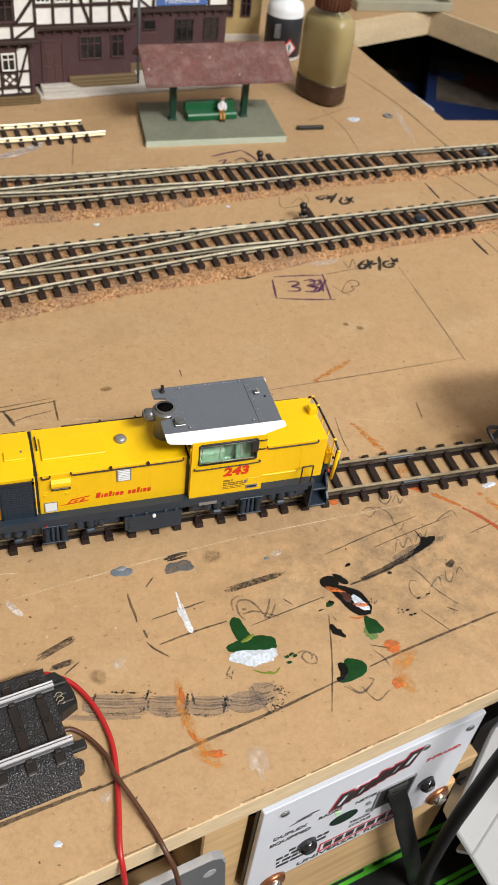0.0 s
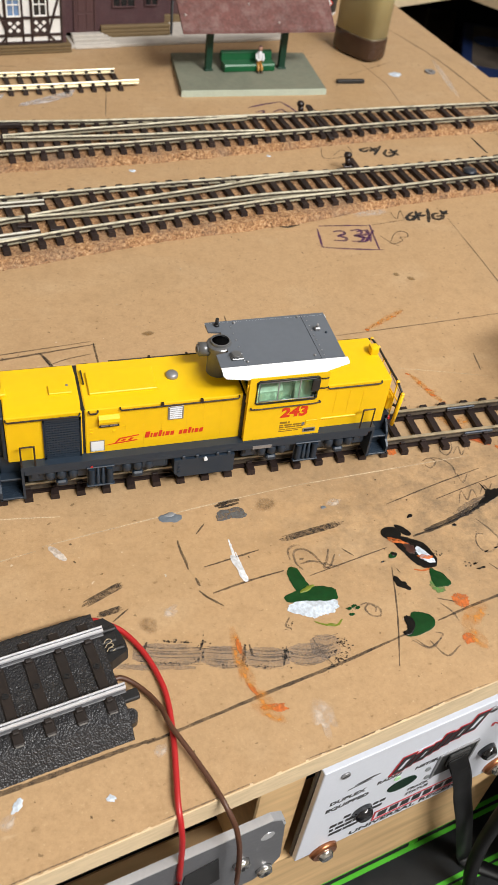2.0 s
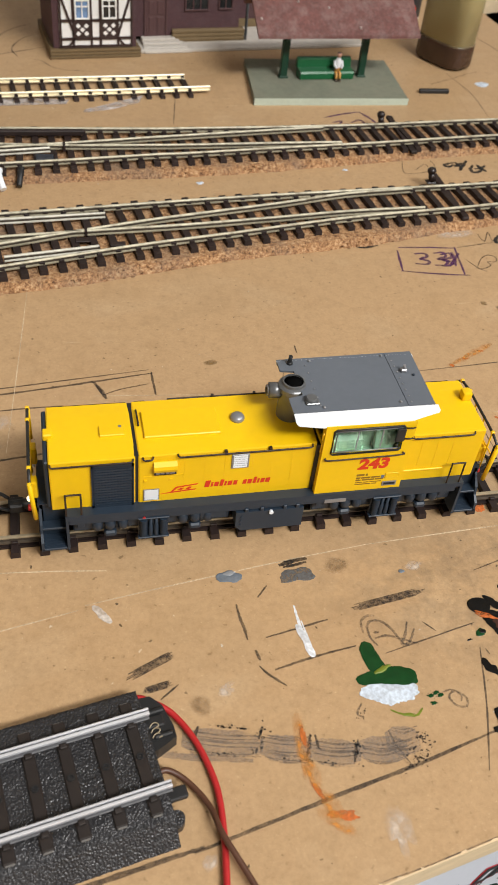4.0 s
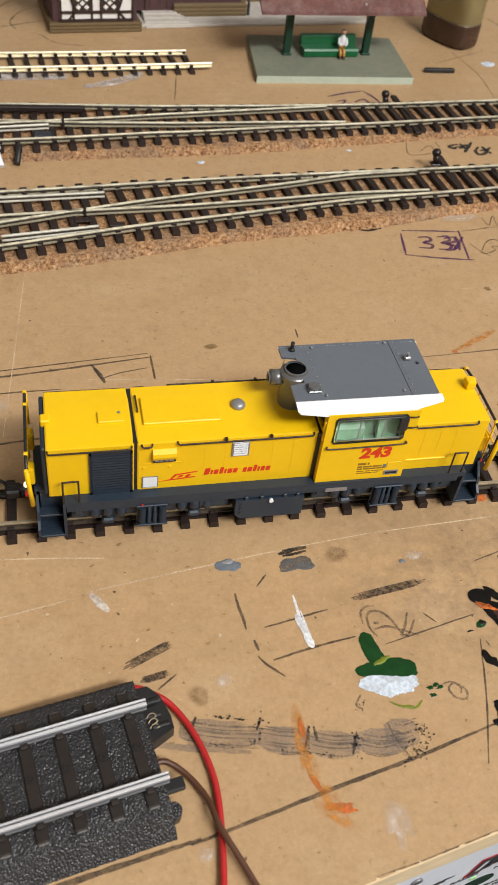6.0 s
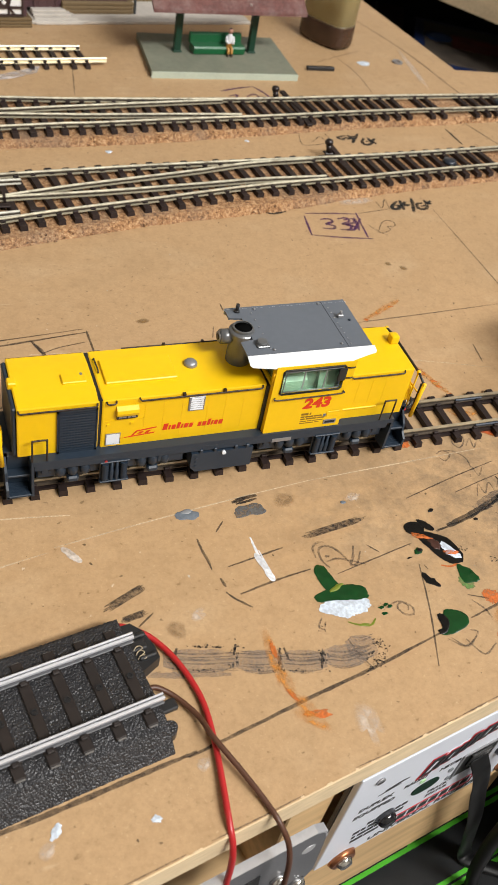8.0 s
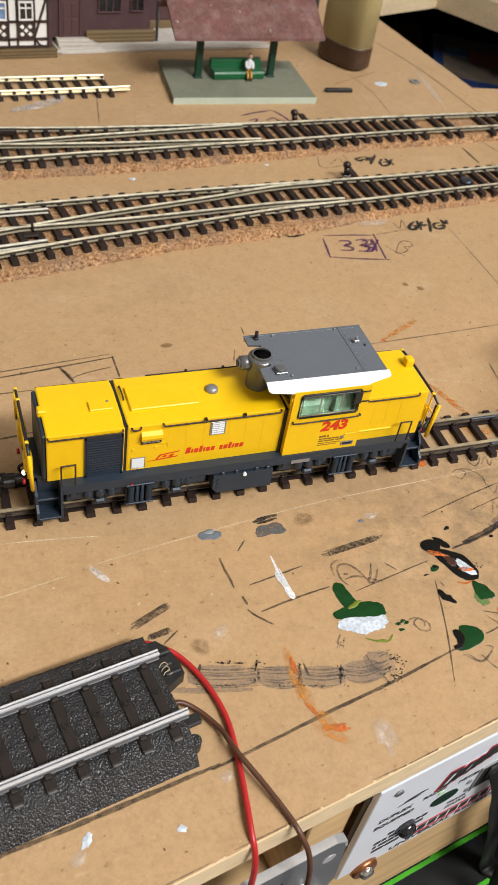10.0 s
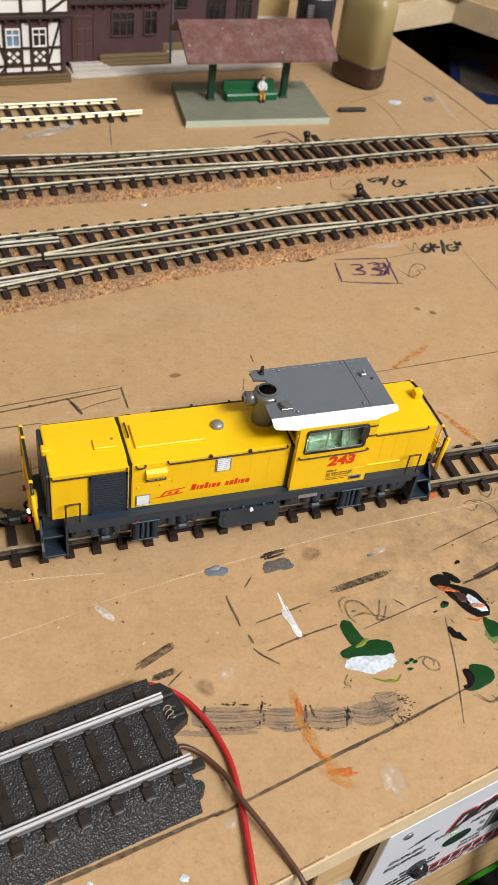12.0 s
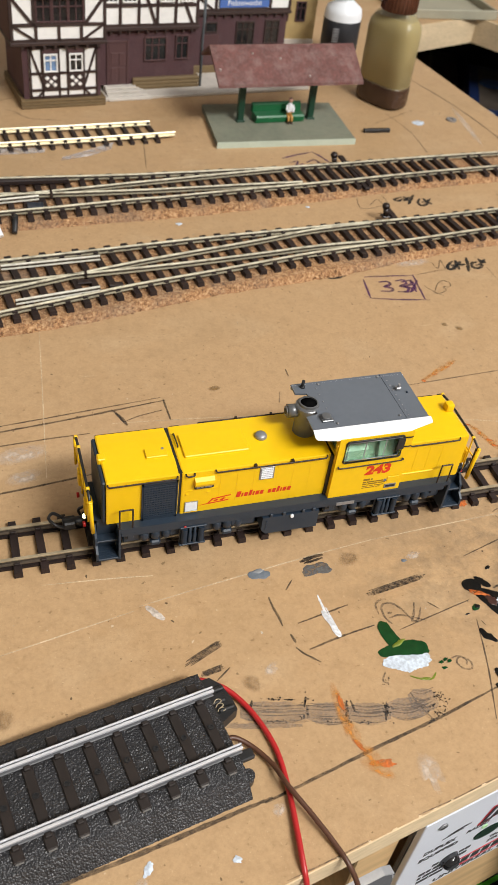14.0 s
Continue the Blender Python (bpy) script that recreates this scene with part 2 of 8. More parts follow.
        links.new(gap.outputs["Value"], fade.inputs["Value"])
        cloud.inputs["Scale"].default_value, cloud.inputs["Detail"].default_value, cloud.inputs["Roughness"].default_value = 95.0, 12.0, 0.80
        links.new(where.outputs["Object"], cloud.inputs["Vector"])
        spread = nodes.new("ShaderNodeMapRange")
        spread.inputs["From Min"].default_value, spread.inputs["From Max"].default_value = 0.43, 0.64
        links.new(cloud.outputs["Fac"], spread.inputs["Value"])
        times.operation = "MULTIPLY"
        links.new(fade.outputs["Result"], times.inputs[0])
        links.new(spread.outputs["Result"], times.inputs[1])
        mix.data_type = "RGBA"
        mix.inputs["B"].default_value = (0.17, 0.125, 0.080, 1)
        links.new(times.outputs[0], mix.inputs["Factor"])
        links.new(base, mix.inputs["A"])
        base = mix.outputs["Result"]
    links.new(base, shader.inputs["Base Color"])
    return mat


def cork():
    mat = surface("cork_granules", (0.42, 0.225, 0.10), 0.85, vary=0.25, grain=600.0, broad=120.0, bump=0.2)
    nodes, links = mat.node_tree.nodes, mat.node_tree.links
    shader = nodes["Principled BSDF"]
    where, cells, ramp = nodes.new("ShaderNodeTexCoord"), nodes.new("ShaderNodeTexNoise"), nodes.new("ShaderNodeValToRGB")
    cells.inputs["Scale"].default_value, cells.inputs["Detail"].default_value, cells.inputs["Roughness"].default_value = 760.0, 8.0, 0.78
    links.new(where.outputs["Object"], cells.inputs["Vector"])
    links.new(cells.outputs["Fac"], ramp.inputs["Fac"])
    stops = ramp.color_ramp.elements
    stops[0].position, stops[0].color = 0.37, (0.075, 0.034, 0.018, 1)
    stops[1].position, stops[1].color = 0.64, (0.64, 0.43, 0.235, 1)
    mid = stops.new(0.50)
    mid.color = (0.385, 0.195, 0.082, 1)
    links.new(ramp.outputs["Color"], shader.inputs["Base Color"])
    relief = nodes.new("ShaderNodeBump")
    relief.inputs["Strength"].default_value, relief.inputs["Distance"].default_value = 0.9, 0.0007
    links.new(cells.outputs["Fac"], relief.inputs["Height"])
    links.new(relief.outputs["Normal"], shader.inputs["Normal"])
    return mat


def ballast_plastic():
    """Dark grey moulded gravel with a slight sheen."""
    mat = surface("moulded_ballast", (0.0255, 0.0250, 0.0270), 0.32, vary=0.25, grain=500.0, bump=0, specular=0.42)
    nodes, links = mat.node_tree.nodes, mat.node_tree.links
    shader = nodes["Principled BSDF"]
    where, cells, relief = nodes.new("ShaderNodeTexCoord"), nodes.new("ShaderNodeTexVoronoi"), nodes.new("ShaderNodeBump")
    cells.inputs["Scale"].default_value = 1950.0
    links.new(where.outputs["Object"], cells.inputs["Vector"])
    relief.invert = True
    relief.inputs["Strength"].default_value, relief.inputs["Distance"].default_value = 0.9, 0.00030
    links.new(cells.outputs["Distance"], relief.inputs["Height"])
    links.new(relief.outputs["Normal"], shader.inputs["Normal"])
    return mat


def glass(name, colour, rough=0.03):
    mat = bpy.data.materials.new(name)
    mat.use_nodes = True
    shader = mat.node_tree.nodes["Principled BSDF"]
    shader.inputs["Base Color"].default_value = (*colour, 1)
    shader.inputs["Transmission Weight"].default_value, shader.inputs["Roughness"].default_value, shader.inputs["IOR"].default_value = 1.0, rough, 1.3
    return mat


BOARD = fibreboard()
BOARD_EDGE = surface("sawn_board_edge", (0.63, 0.49, 0.31), 0.75, vary=0.16, grain=500, broad=40, bump=0.12, stretch=(0.3, 1, 2))
PINE = surface("pine_lath", (0.60, 0.40, 0.20), 0.6, vary=0.22, grain=260, broad=35, bump=0.06, stretch=(0.12, 1, 1))
CORK = cork()
BALLAST = ballast_plastic()
YELLOW = surface("yellow_enamel", (0.85, 0.525, 0.003), 0.40, vary=0.03, grain=400, bump=0.006, specular=0.45)
YELLOW_DARK = surface("yellow_handrail_paint", (0.80, 0.43, 0.004), 0.42, vary=0.06)
FRAME_GREY = surface("slate_grey_paint", (0.0175, 0.029, 0.046), 0.45, vary=0.08, grain=600, bump=0.015, specular=0.45)
ROOF_GREY = surface("roof_grey_paint", (0.118, 0.133, 0.156), 0.45, vary=0.05, grain=500, bump=0.012, specular=0.4)
SILVER = surface("satin_silver_paint", (0.27, 0.27, 0.28), 0.38, 0.45, vary=0.06)
WHITE = surface("white_enamel", (0.78, 0.81, 0.85), 0.4, vary=0.03, bump=0.005)
BLACK = surface("black_plastic", (0.014, 0.014, 0.015), 0.45, vary=0.15)
BROWN_RAIL = surface("dark_brown_handrail", (0.022, 0.011, 0.008), 0.5, vary=0.15)
SLEEPER = surface("dark_brown_sleeper_plastic", (0.0175, 0.0086, 0.0072), 0.60, vary=0.22, grain=900, bump=0.12, random_tint=0.22, stretch=(3, 0.6, 1))
STEEL = surface("tarnished_nickel_rail", (0.40, 0.33, 0.22), 0.42, 0.4, vary=0.3, grain=300, broad=60, bump=0.01)
STEEL_DULL = surface("weathered_rail", (0.60, 0.565, 0.43), 0.46, 0.2, vary=0.26, grain=350, broad=45, bump=0.02)
DULL_FOOT = surface("dull_rail_foot", (0.30, 0.27, 0.19), 0.55, 0.1, vary=0.3)
RAIL_FOOT = surface("brown_rail_foot", (0.070, 0.052, 0.036), 0.55, 0.1, vary=0.3)
# The web's colour holds grime and also the shade under the rail head.
RAIL_WEB = surface("grimy_shaded_rail_web", (0.055, 0.042, 0.030), 0.6, vary=0.3)
BRASS = surface("pale_brass_rail", (0.86, 0.78, 0.56), 0.36, 0.35, vary=0.14, bump=0.02)
BRIGHT = surface("bright_steel_rail", (0.86, 0.87, 0.92), 0.26, 0.5, vary=0.10, bump=0.008, stretch=(0.1, 1, 1))
FOOT_STEEL = surface("shaded_steel_rail_foot", (0.17, 0.17, 0.18), 0.40, 0.4, vary=0.1)
GRILLE_BLACK = surface("dark_rail_groove", (0.045, 0.045, 0.048), 0.5, vary=0.1)
C_SLEEPER = surface("brown_grey_sleeper", (0.0135, 0.0082, 0.0062), 0.60, vary=0.16, bump=0.04, random_tint=0.1)
RED = surface("red_insulation", (0.42, 0.018, 0.020), 0.38, vary=0.05)
BROWN = surface("brown_insulation", (0.085, 0.034, 0.018), 0.45, vary=0.06)
RED_PRINT = surface("red_print", (0.66, 0.035, 0.008), 0.5, vary=0.08)
TAN_PRINT = surface("fine_dark_print", (0.26, 0.145, 0.010), 0.5)
SIGN_GREY = surface("blue_grey_print", (0.12, 0.15, 0.20), 0.5)
SIGNAL_RED = surface("signal_red_paint", (0.42, 0.012, 0.010), 0.4)
LENS = surface("clear_lamp_lens", (0.86, 0.84, 0.74), 0.15, vary=0.02, specular=0.8)
LIT_LENS = surface("glowing_lamp_lens", (0.86, 0.80, 0.60), 0.2, vary=0.02)
LIT_LENS.node_tree.nodes["Principled BSDF"].inputs["Emission Color"].default_value = (1.0, 0.86, 0.52, 1)
LIT_LENS.node_tree.nodes["Principled BSDF"].inputs["Emission Strength"].default_value = 2.2
CAB_GREEN = surface("pale_green_cab_interior", (0.165, 0.285, 0.20), 0.6, vary=0.2, grain=200)
PANE = glass("cab_glass", (0.86, 0.93, 0.88))
WALL_PAINT = surface("off_white_wall_paint", (0.66, 0.62, 0.56), 0.8, vary=0.05, grain=80, broad=3)
FLOOR_GREY = surface("grey_floor_paint", (0.10, 0.095, 0.09), 0.6, vary=0.2, grain=40, broad=4)

# ---------------------------------------------------------------- room
for room_name, room_box in (("floor", (-1700, 2300, -1500, 2100, -790, -760)), ("ceiling", (-1700, 2300, -1500, 2100, 1600, 1640)),
                            ("wall_north", (-1700, 2300, 2000, 2100, -760, 1600)), ("wall_south", (-1700, 2300, -1500, -1400, -760, 1600)),
                            ("wall_west", (-1700, -1600, -1400, 2000, -760, 1600)), ("wall_east", (2200, 2300, -1400, 2000, -760, 1600))):
    single(room_name, Shape().box(*room_box), FLOOR_GREY if room_name == "floor" else WALL_PAINT,
           "grey painted floor under the layout" if room_name == "floor" else "plain off-white painted room surface", room_name.split("_")[0], kind="structure")

# ---------------------------------------------------------------- layout board: its front edge runs 10.3 degrees off the track
EDGE_TURN = 10.3
EDGE_WAY = Vector((math.cos(radians(EDGE_TURN)), math.sin(radians(EDGE_TURN)), 0))
EDGE_IN = Vector((-EDGE_WAY.y, EDGE_WAY.x, 0))
EDGE_AT = Vector((62.0, 101.6, 0))


def front_y(x):
    return EDGE_AT.y + (x - EDGE_AT.x) * math.tan(radians(EDGE_TURN))


board = thing("layout_board", 100, 300, 0, "large tan fibreboard layout table top stained with paint and pencil", "table", kind="structure")
top = Shape()
# The top in four slabs round the open well at the back.
for outline in ([(-900, front_y(-900)), (304, front_y(304)), (304, 507), (294, 625), (290, 690), (290, 1300), (-900, 1300)],
                [(304.0, front_y(304)), (900, front_y(900)), (900, 480), (520, 497), (343, 504.5), (304.0, 507)],
                [(290.0, 690), (400, 733), (400, 1300), (290.0, 1300)],
                [(400.0, 733), (433, 674), (520.0, 497.0), (900, 480.0), (900, 1300), (400.0, 1300)]):
    top.prism(outline, "z", -8.4, 0)
part("board_top", top, BOARD, board)
edge = Shape()
edge.box(-1000, 900, -0.35, 0.0, -8.3, -0.25).turn(Matrix.Translation(EDGE_AT) @ pose(0, 0, 0, 0, 0, EDGE_TURN))
part("sawn_front_edge", edge, BOARD_EDGE, board, "pale sawn front edge of the board")

# ---------------------------------------------------------------- tracks
HEAD = ((-0.46, 1.42), (0.46, 1.42), (0.50, 1.85), (0.38, 2.05), (-0.38, 2.05), (-0.50, 1.85))
WEB = ((-0.24, 0.38), (0.24, 0.38), (0.24, 1.44), (-0.24, 1.44))
FOOT = ((-1.0, 0), (1.0, 0), (1.0, 0.30), (0.3, 0.42), (-0.3, 0.42), (-1.0, 0.30))


def lay_rail(points, material, parent, name="rail", foot=None):
    """A rail of bright head, dark web and spread foot along a path."""
    ob = part(name, Shape().sweep(points, HEAD), material, parent)
    part("rail_web", Shape().sweep(points, WEB), RAIL_WEB, ob)
    part("rail_foot", Shape().sweep(points, FOOT), foot or material, ob)
    return ob


def sleeper_mesh(name, length, width, height, material, rails=(), chair=0.65):
    s = Shape().prism([(-width / 2, 0), (width / 2, 0), (width / 2 - 0.15, height), (-width / 2 + 0.15, height)], "y", -length / 2, length / 2)
    for v in s.bm.verts:
        if v.co.z > height / 2:
            v.co.y *= 1 - 0.5 / length
    for y in rails:
        for side in (-1, 1):
            s.box(-width * 0.32, width * 0.32, y + side * 1.05 - 0.42, y + side * 1.05 + 0.42, height, height + chair, 0.12)
    return mesh_of(name, s, material, Vector((0, 0, 0)))


metre_track = thing("metre_gauge_track", 80, 205, 0, "narrow model track with dark sleepers under the yellow engine", "model track")
for y in (198.65, 211.35):
    lay_rail([(-140, y, 1.9), (20, y, 1.9), (180, y + 0.4, 1.9), (330, y + 1.0, 1.9)], STEEL, metre_track, "rail", foot=RAIL_FOOT)
narrow = sleeper_mesh("sleeper", 21.5, 2.6, 1.9, SLEEPER, (-6.35, 6.35), 1.0)
for i in range(60):
    # two lengths of track meet at the joiners, with slightly different sleeper spacing
    xx = -139.0 + i * 7.665 if i < 37 else 145.3 + (i - 37) * 8.02
    again("sleeper", narrow, metre_track, xx - 80, random.uniform(-0.2, 0.2), 0, random.uniform(-0.8, 0.8))
for y in (198.65, 211.35):
    part("rail_web_strip", Shape().box(-140, 330, y - 1.3, y + 1.3, 0.3, 1.0), SLEEPER, metre_track)
for x, y in ((142.0, 212.0), (142.8, 199.2)):
    part("rail_joiner", Shape().box(x - 5.5, x + 5.5, y - 1.15, y + 1.15, 1.95, 3.1, 0.25), surface("blue_grey_joiner", (0.050, 0.060, 0.078), 0.42, 0.4, vary=0.2), metre_track, "blue-grey rail joiner")


def level(points, z):
    return arc([(x, y, z) for x, y in points], 8)


def turnout(name, x, y, label, outer_low, outer_high, inner_a, inner_b, missing, start, steps):
    """Track on cork that parts towards the low x end."""
    t = thing(name, x, y, 0, label, "model track", group="turnouts on cork")
    low, high = level(outer_low, 5.2), level(outer_high, 5.2)
    lay_rail(low, STEEL_DULL, t, "rail", foot=DULL_FOOT)
    lay_rail(high, STEEL_DULL, t, "rail", foot=DULL_FOOT)
    lay_rail(level(inner_a, 5.2), STEEL_DULL, t, "closure_rail", foot=DULL_FOOT)
    lay_rail(level(inner_b, 5.2), STEEL_DULL, t, "closure_rail", foot=DULL_FOOT)

    def at(path, xx):
        for a, b in zip(path, path[1:]):
            if a.x <= xx <= b.x:
                return a.y + (b.y - a.y) * (xx - a.x) / (b.x - a.x)
        return path[0].y if xx < path[0].x else path[-1].y

    meshes = {}
    xx = start
    while xx < low[-1].x - 3:
        lo, hi = at(low, xx), at(high, xx + 0.0)
        length = round(((hi - lo) + 10.5) / 2) * 2.0
        slope = math.degrees(math.atan2(0.35 * (at(low, xx + 5) - at(low, xx - 5)) + 0.65 * (at(high, xx + 5) - at(high, xx - 5)), 10))
        if length not in meshes:
            meshes[length] = sleeper_mesh("sleeper", length, 3.1, 2.0, SLEEPER, (-(length - 10.5) / 2, (length - 10.5) / 2), 1.2)
        if not any(g0 < xx < g1 for g0, g1 in missing):
            again("sleeper", meshes[length], t, xx - x - 0.5 * length * math.sin(radians(slope)), (lo + hi) / 2 - y, 3.2, slope + random.uniform(-1.0, 1.0))
        xx += steps[0] if xx < 50 else steps[1]
    return t, at, low, high


def cork_strip(low, high, label):
    """A cork roadbed with shouldered, slightly ragged sides."""
    s = Shape()
    a, b = level(low, 0), level(high, 0)
    rng = random.Random(4)
    rings = []
    for p, q in zip(a, b):
        j, k = rng.uniform(-0.5, 0.5), rng.uniform(-0.5, 0.5)
        rings.append([(p.x, p.y + j, 0), (p.x, p.y + j + 2.2, 3.2), (q.x, q.y - 2.2 + k, 3.2), (q.x, q.y + k, 0)])
    s.loft(rings)
    bed = thing("cork_roadbed", 60, a[0].y, 0, label, "track bed", group="cork beds")
    part("cork_body", s, CORK, bed)
    # loose granules standing out of the sides and the shoulder
    crumbs = Shape()
    for p, q in zip(a, a[1:]):
        for _ in range(max(1, int((q - p).length * 1.1))):
            f, up = rng.random(), rng.random()
            at = p.lerp(q, f) + Vector((0, 2.2 * up + rng.uniform(-0.5, 0.2), 3.1 * up))
            r = rng.uniform(0.30, 0.85)
            ring = [at + Vector((r * rng.uniform(0.7, 1.4) * math.cos(k * 1.5708 + f), r * rng.uniform(0.6, 1.1) * math.sin(k * 1.5708 + f), rng.uniform(-0.15, 0.15))) for k in range(4)]
            base, peak = [crumbs.bm.verts.new(v) for v in ring], crumbs.bm.verts.new(at + Vector((0, -0.25 * r, r * rng.uniform(0.5, 0.9))))
            for k in range(4):
                crumbs.bm.faces.new((base[k], base[(k + 1) % 4], peak))
    tagged(part("loose_cork", crumbs, CORK, bed), "loose cork granules along the edge", kind="stuff")
    return bed


B_LOW = [(-150, 295), (-95, 308.5), (-44, 321.0), (-10.8, 328.8), (25, 337.1), (63, 344.2), (115, 354.2), (166, 360.4), (206, 366), (261, 372.6), (330, 381), (420, 392)]
B_HIGH = [(-150, 352.5), (-95, 356.5), (-42.7, 361.2), (-7.2, 364.7), (28, 368.5), (68, 372.6), (118, 376.6), (173.5, 380.6), (220, 385.0), (279, 391.6), (340, 399), (420, 409)]
B_UP = [(-150, 307.5), (-95, 322), (-20.9, 342.3), (2.9, 348.7), (28, 355), (46, 358.9), (87.4, 367.3), (117.4, 374.2), (150, 378.0)]
B_DOWN = [(-150, 336.5), (-95, 340.0), (-43.3, 343.8), (-20.6, 346.0), (7.7, 348.4), (44.6, 351.2), (84.8, 355.7), (116.2, 359.4), (150, 361.2)]
cork_strip([(-150, 290), (-95, 302), (-45, 313.6), (0, 321), (61, 334.2), (123, 343.0), (171, 353.8), (269, 368.8), (420, 388)],
           [(-150, 358), (-95, 362), (-45, 366.5), (0, 370.5), (61, 377), (123, 382), (171, 385.5), (269, 395.5), (420, 414)], "crumbly cork bed under the nearer turnout")
turn_b, at_b, low_b, high_b = turnout("turnout", 100, 360, "model railway turnout with dull rails on a cork bed", B_LOW, B_HIGH, B_UP, B_DOWN, ((258, 270),), -141.8, (7.2, 7.67))

A_LOW = [(-150, 393), (-95, 398.5), (-41.4, 403.9), (-2.9, 407.6), (38, 412.4), (54, 413.6), (98.8, 418.6), (146, 423.4), (195, 429.4), (234.5, 433.4), (300, 439.0), (420, 450)]
A_HIGH = [(-150, 440), (-95, 440.0), (-40, 439.8), (0, 439.2), (42.5, 438.9), (58, 439.4), (103.6, 440.9), (152, 443.6), (202, 448.4), (261.6, 452.8), (309, 455.9), (420, 466)]
A_UP = [(-150, 405), (-95, 412), (-40.9, 418.9), (13.6, 426.1), (41, 430.0), (56.7, 432.0), (99.8, 437.6), (125, 440.6)]
A_DOWN = [(-150, 424.5), (-95, 424.4), (-40.7, 424.0), (-1.5, 422.0), (39.6, 421.8), (55.3, 422.0), (99.8, 423.6), (130, 424.2)]
cork_strip([(-150, 386), (-95, 392), (-42, 397), (11, 401.3), (52, 404), (97, 408.7), (193, 422.9), (252, 429), (305, 435.6), (420, 446)],
           [(-150, 446), (-95, 446), (-42, 445.5), (11, 445), (52, 445), (97, 446), (193, 452), (252, 457), (305, 461), (420, 471)], "crumbly cork bed under the farther turnout")
turn_a, at_a, low_a, high_a = turnout("turnout", 100, 430, "model railway turnout with dull rails on a cork bed", A_LOW, A_HIGH, A_UP, A_DOWN, ((236, 242), (256, 269)), -140.0, (7.5, 7.6))

# A loose length of flexible track with pale rails, one longer than the other.
loose = thing("loose_flexible_track", 0, 500, 0, "short loose length of model track with pale brass rails", "model track")
for rail_line in ([(-110, 480, 1.9), (-60, 483.4, 1.9), (-19.6, 486.9, 1.9), (30, 491.4, 1.9), (78, 496.9, 1.9)], [(-112, 497, 1.9), (-60, 501.0, 1.9), (-18.1, 504.6, 1.9), (25, 508.2, 1.9), (66.6, 512.2, 1.9)]):
    brass_rail = part("rail", Shape().sweep(rail_line, [(-0.55, 1.4), (0.55, 1.4), (0.6, 1.9), (0.42, 2.15), (-0.42, 2.15), (-0.6, 1.9)]), BRASS, loose)
    part("rail_web", Shape().sweep(rail_line, [(-0.3, 0.4), (0.3, 0.4), (0.3, 1.42), (-0.3, 1.42)]), BRASS, brass_rail)
    part("rail_foot", Shape().sweep(rail_line, [(-1.35, 0), (1.35, 0), (1.35, 0.3), (0.35, 0.45), (-0.35, 0.45), (-1.35, 0.3)]), BRASS, brass_rail)
loose_sleeper = sleeper_mesh("sleeper", 27, 2.6, 1.9, SLEEPER, (-8.65, 8.65), 1.5)
for i in range(24):
    xx = -104 + i * 7.4
    again("sleeper", loose_sleeper, loose, xx, (499.4 + (xx - 20) * 0.095) - 500, 0, 5.5 + random.uniform(-1.5, 1.5))

# ---------------------------------------------------------------- ballasted track section in the foreground
c_track = thing("ballasted_track_section", 5.6, 131.9, 0, "grey moulded ballast track section with bright rails on the board", "model track", turn=9.8, world_places=False)
body = Shape()
L = 172.0
# the moulded gravel is uneven and ragged at its rim; the far slope is smooth
rng = random.Random(77)
section = [(-18.9, 0.0), (-14.6, 4.9), (-11.5, 5.6), (11.5, 5.6), (16.0, 5.3), (17.0, 2.6), (18.4, 0.0)]
profile = []
for (ya, za), (yb, zb) in zip(section, section[1:]):
    n = max(1, round(math.hypot(yb - ya, zb - za) / 0.62))
    profile += [(ya + (yb - ya) * k / n, za + (zb - za) * k / n) for k in range(n)]
profile.append(section[-1])
rows, steps = [], 280
for i in range(steps + 1):
    rows.append([])
    for y, z in profile:
        rough = 0.0 if y > 16.2 or (i in (0, steps) and abs(y) > 17) else 0.07
        rows[-1].append(body.bm.verts.new((-L + L * i / steps + rng.uniform(-1, 1) * rough, y + rng.uniform(-1, 1) * rough, max(0.0, z + rng.gauss(0, 1) * rough * (0.0 if z < 0.05 else 1.0)))))
for a, b in zip(rows, rows[1:]):
    for k in range(len(profile) - 1):
        body.bm.faces.new((a[k], b[k], b[k + 1], a[k + 1])).smooth = True
body.bm.faces.new(rows[0]), body.bm.faces.new(rows[-1])
part("ballast_bed", body, BALLAST, c_track, "dark grey moulded ballast with a gravel texture")
tie = mesh_of("sleeper", Shape().box(-1.35, 1.35, -13.2, 13.2, -0.3, 0.95, 0.22), C_SLEEPER, Vector((0, 0, 0)))
stud = mesh_of("centre_stud", Shape().lathe(0, 0, [(0.85, 0), (0.85, 0.32), (0.5, 0.32), (0.45, 0.10)], 8, False), BLACK, Vector((0, 0, 0)))
chair_mesh = mesh_of("rail_clip", Shape().box(-0.85, 0.85, -1.95, -0.75, 0, 0.95, 0.2).box(-0.85, 0.85, 0.75, 1.95, 0, 0.95, 0.2), C_SLEEPER, Vector((0, 0, 0)))
tab_mesh = mesh_of("sleeper_tab", Shape().box(-1.0, 1.0, -0.2, 0.2, 0, 0.4, 0.08), surface("grey_tab_plastic", (0.16, 0.15, 0.14), 0.40), Vector((0, 0, 0)))
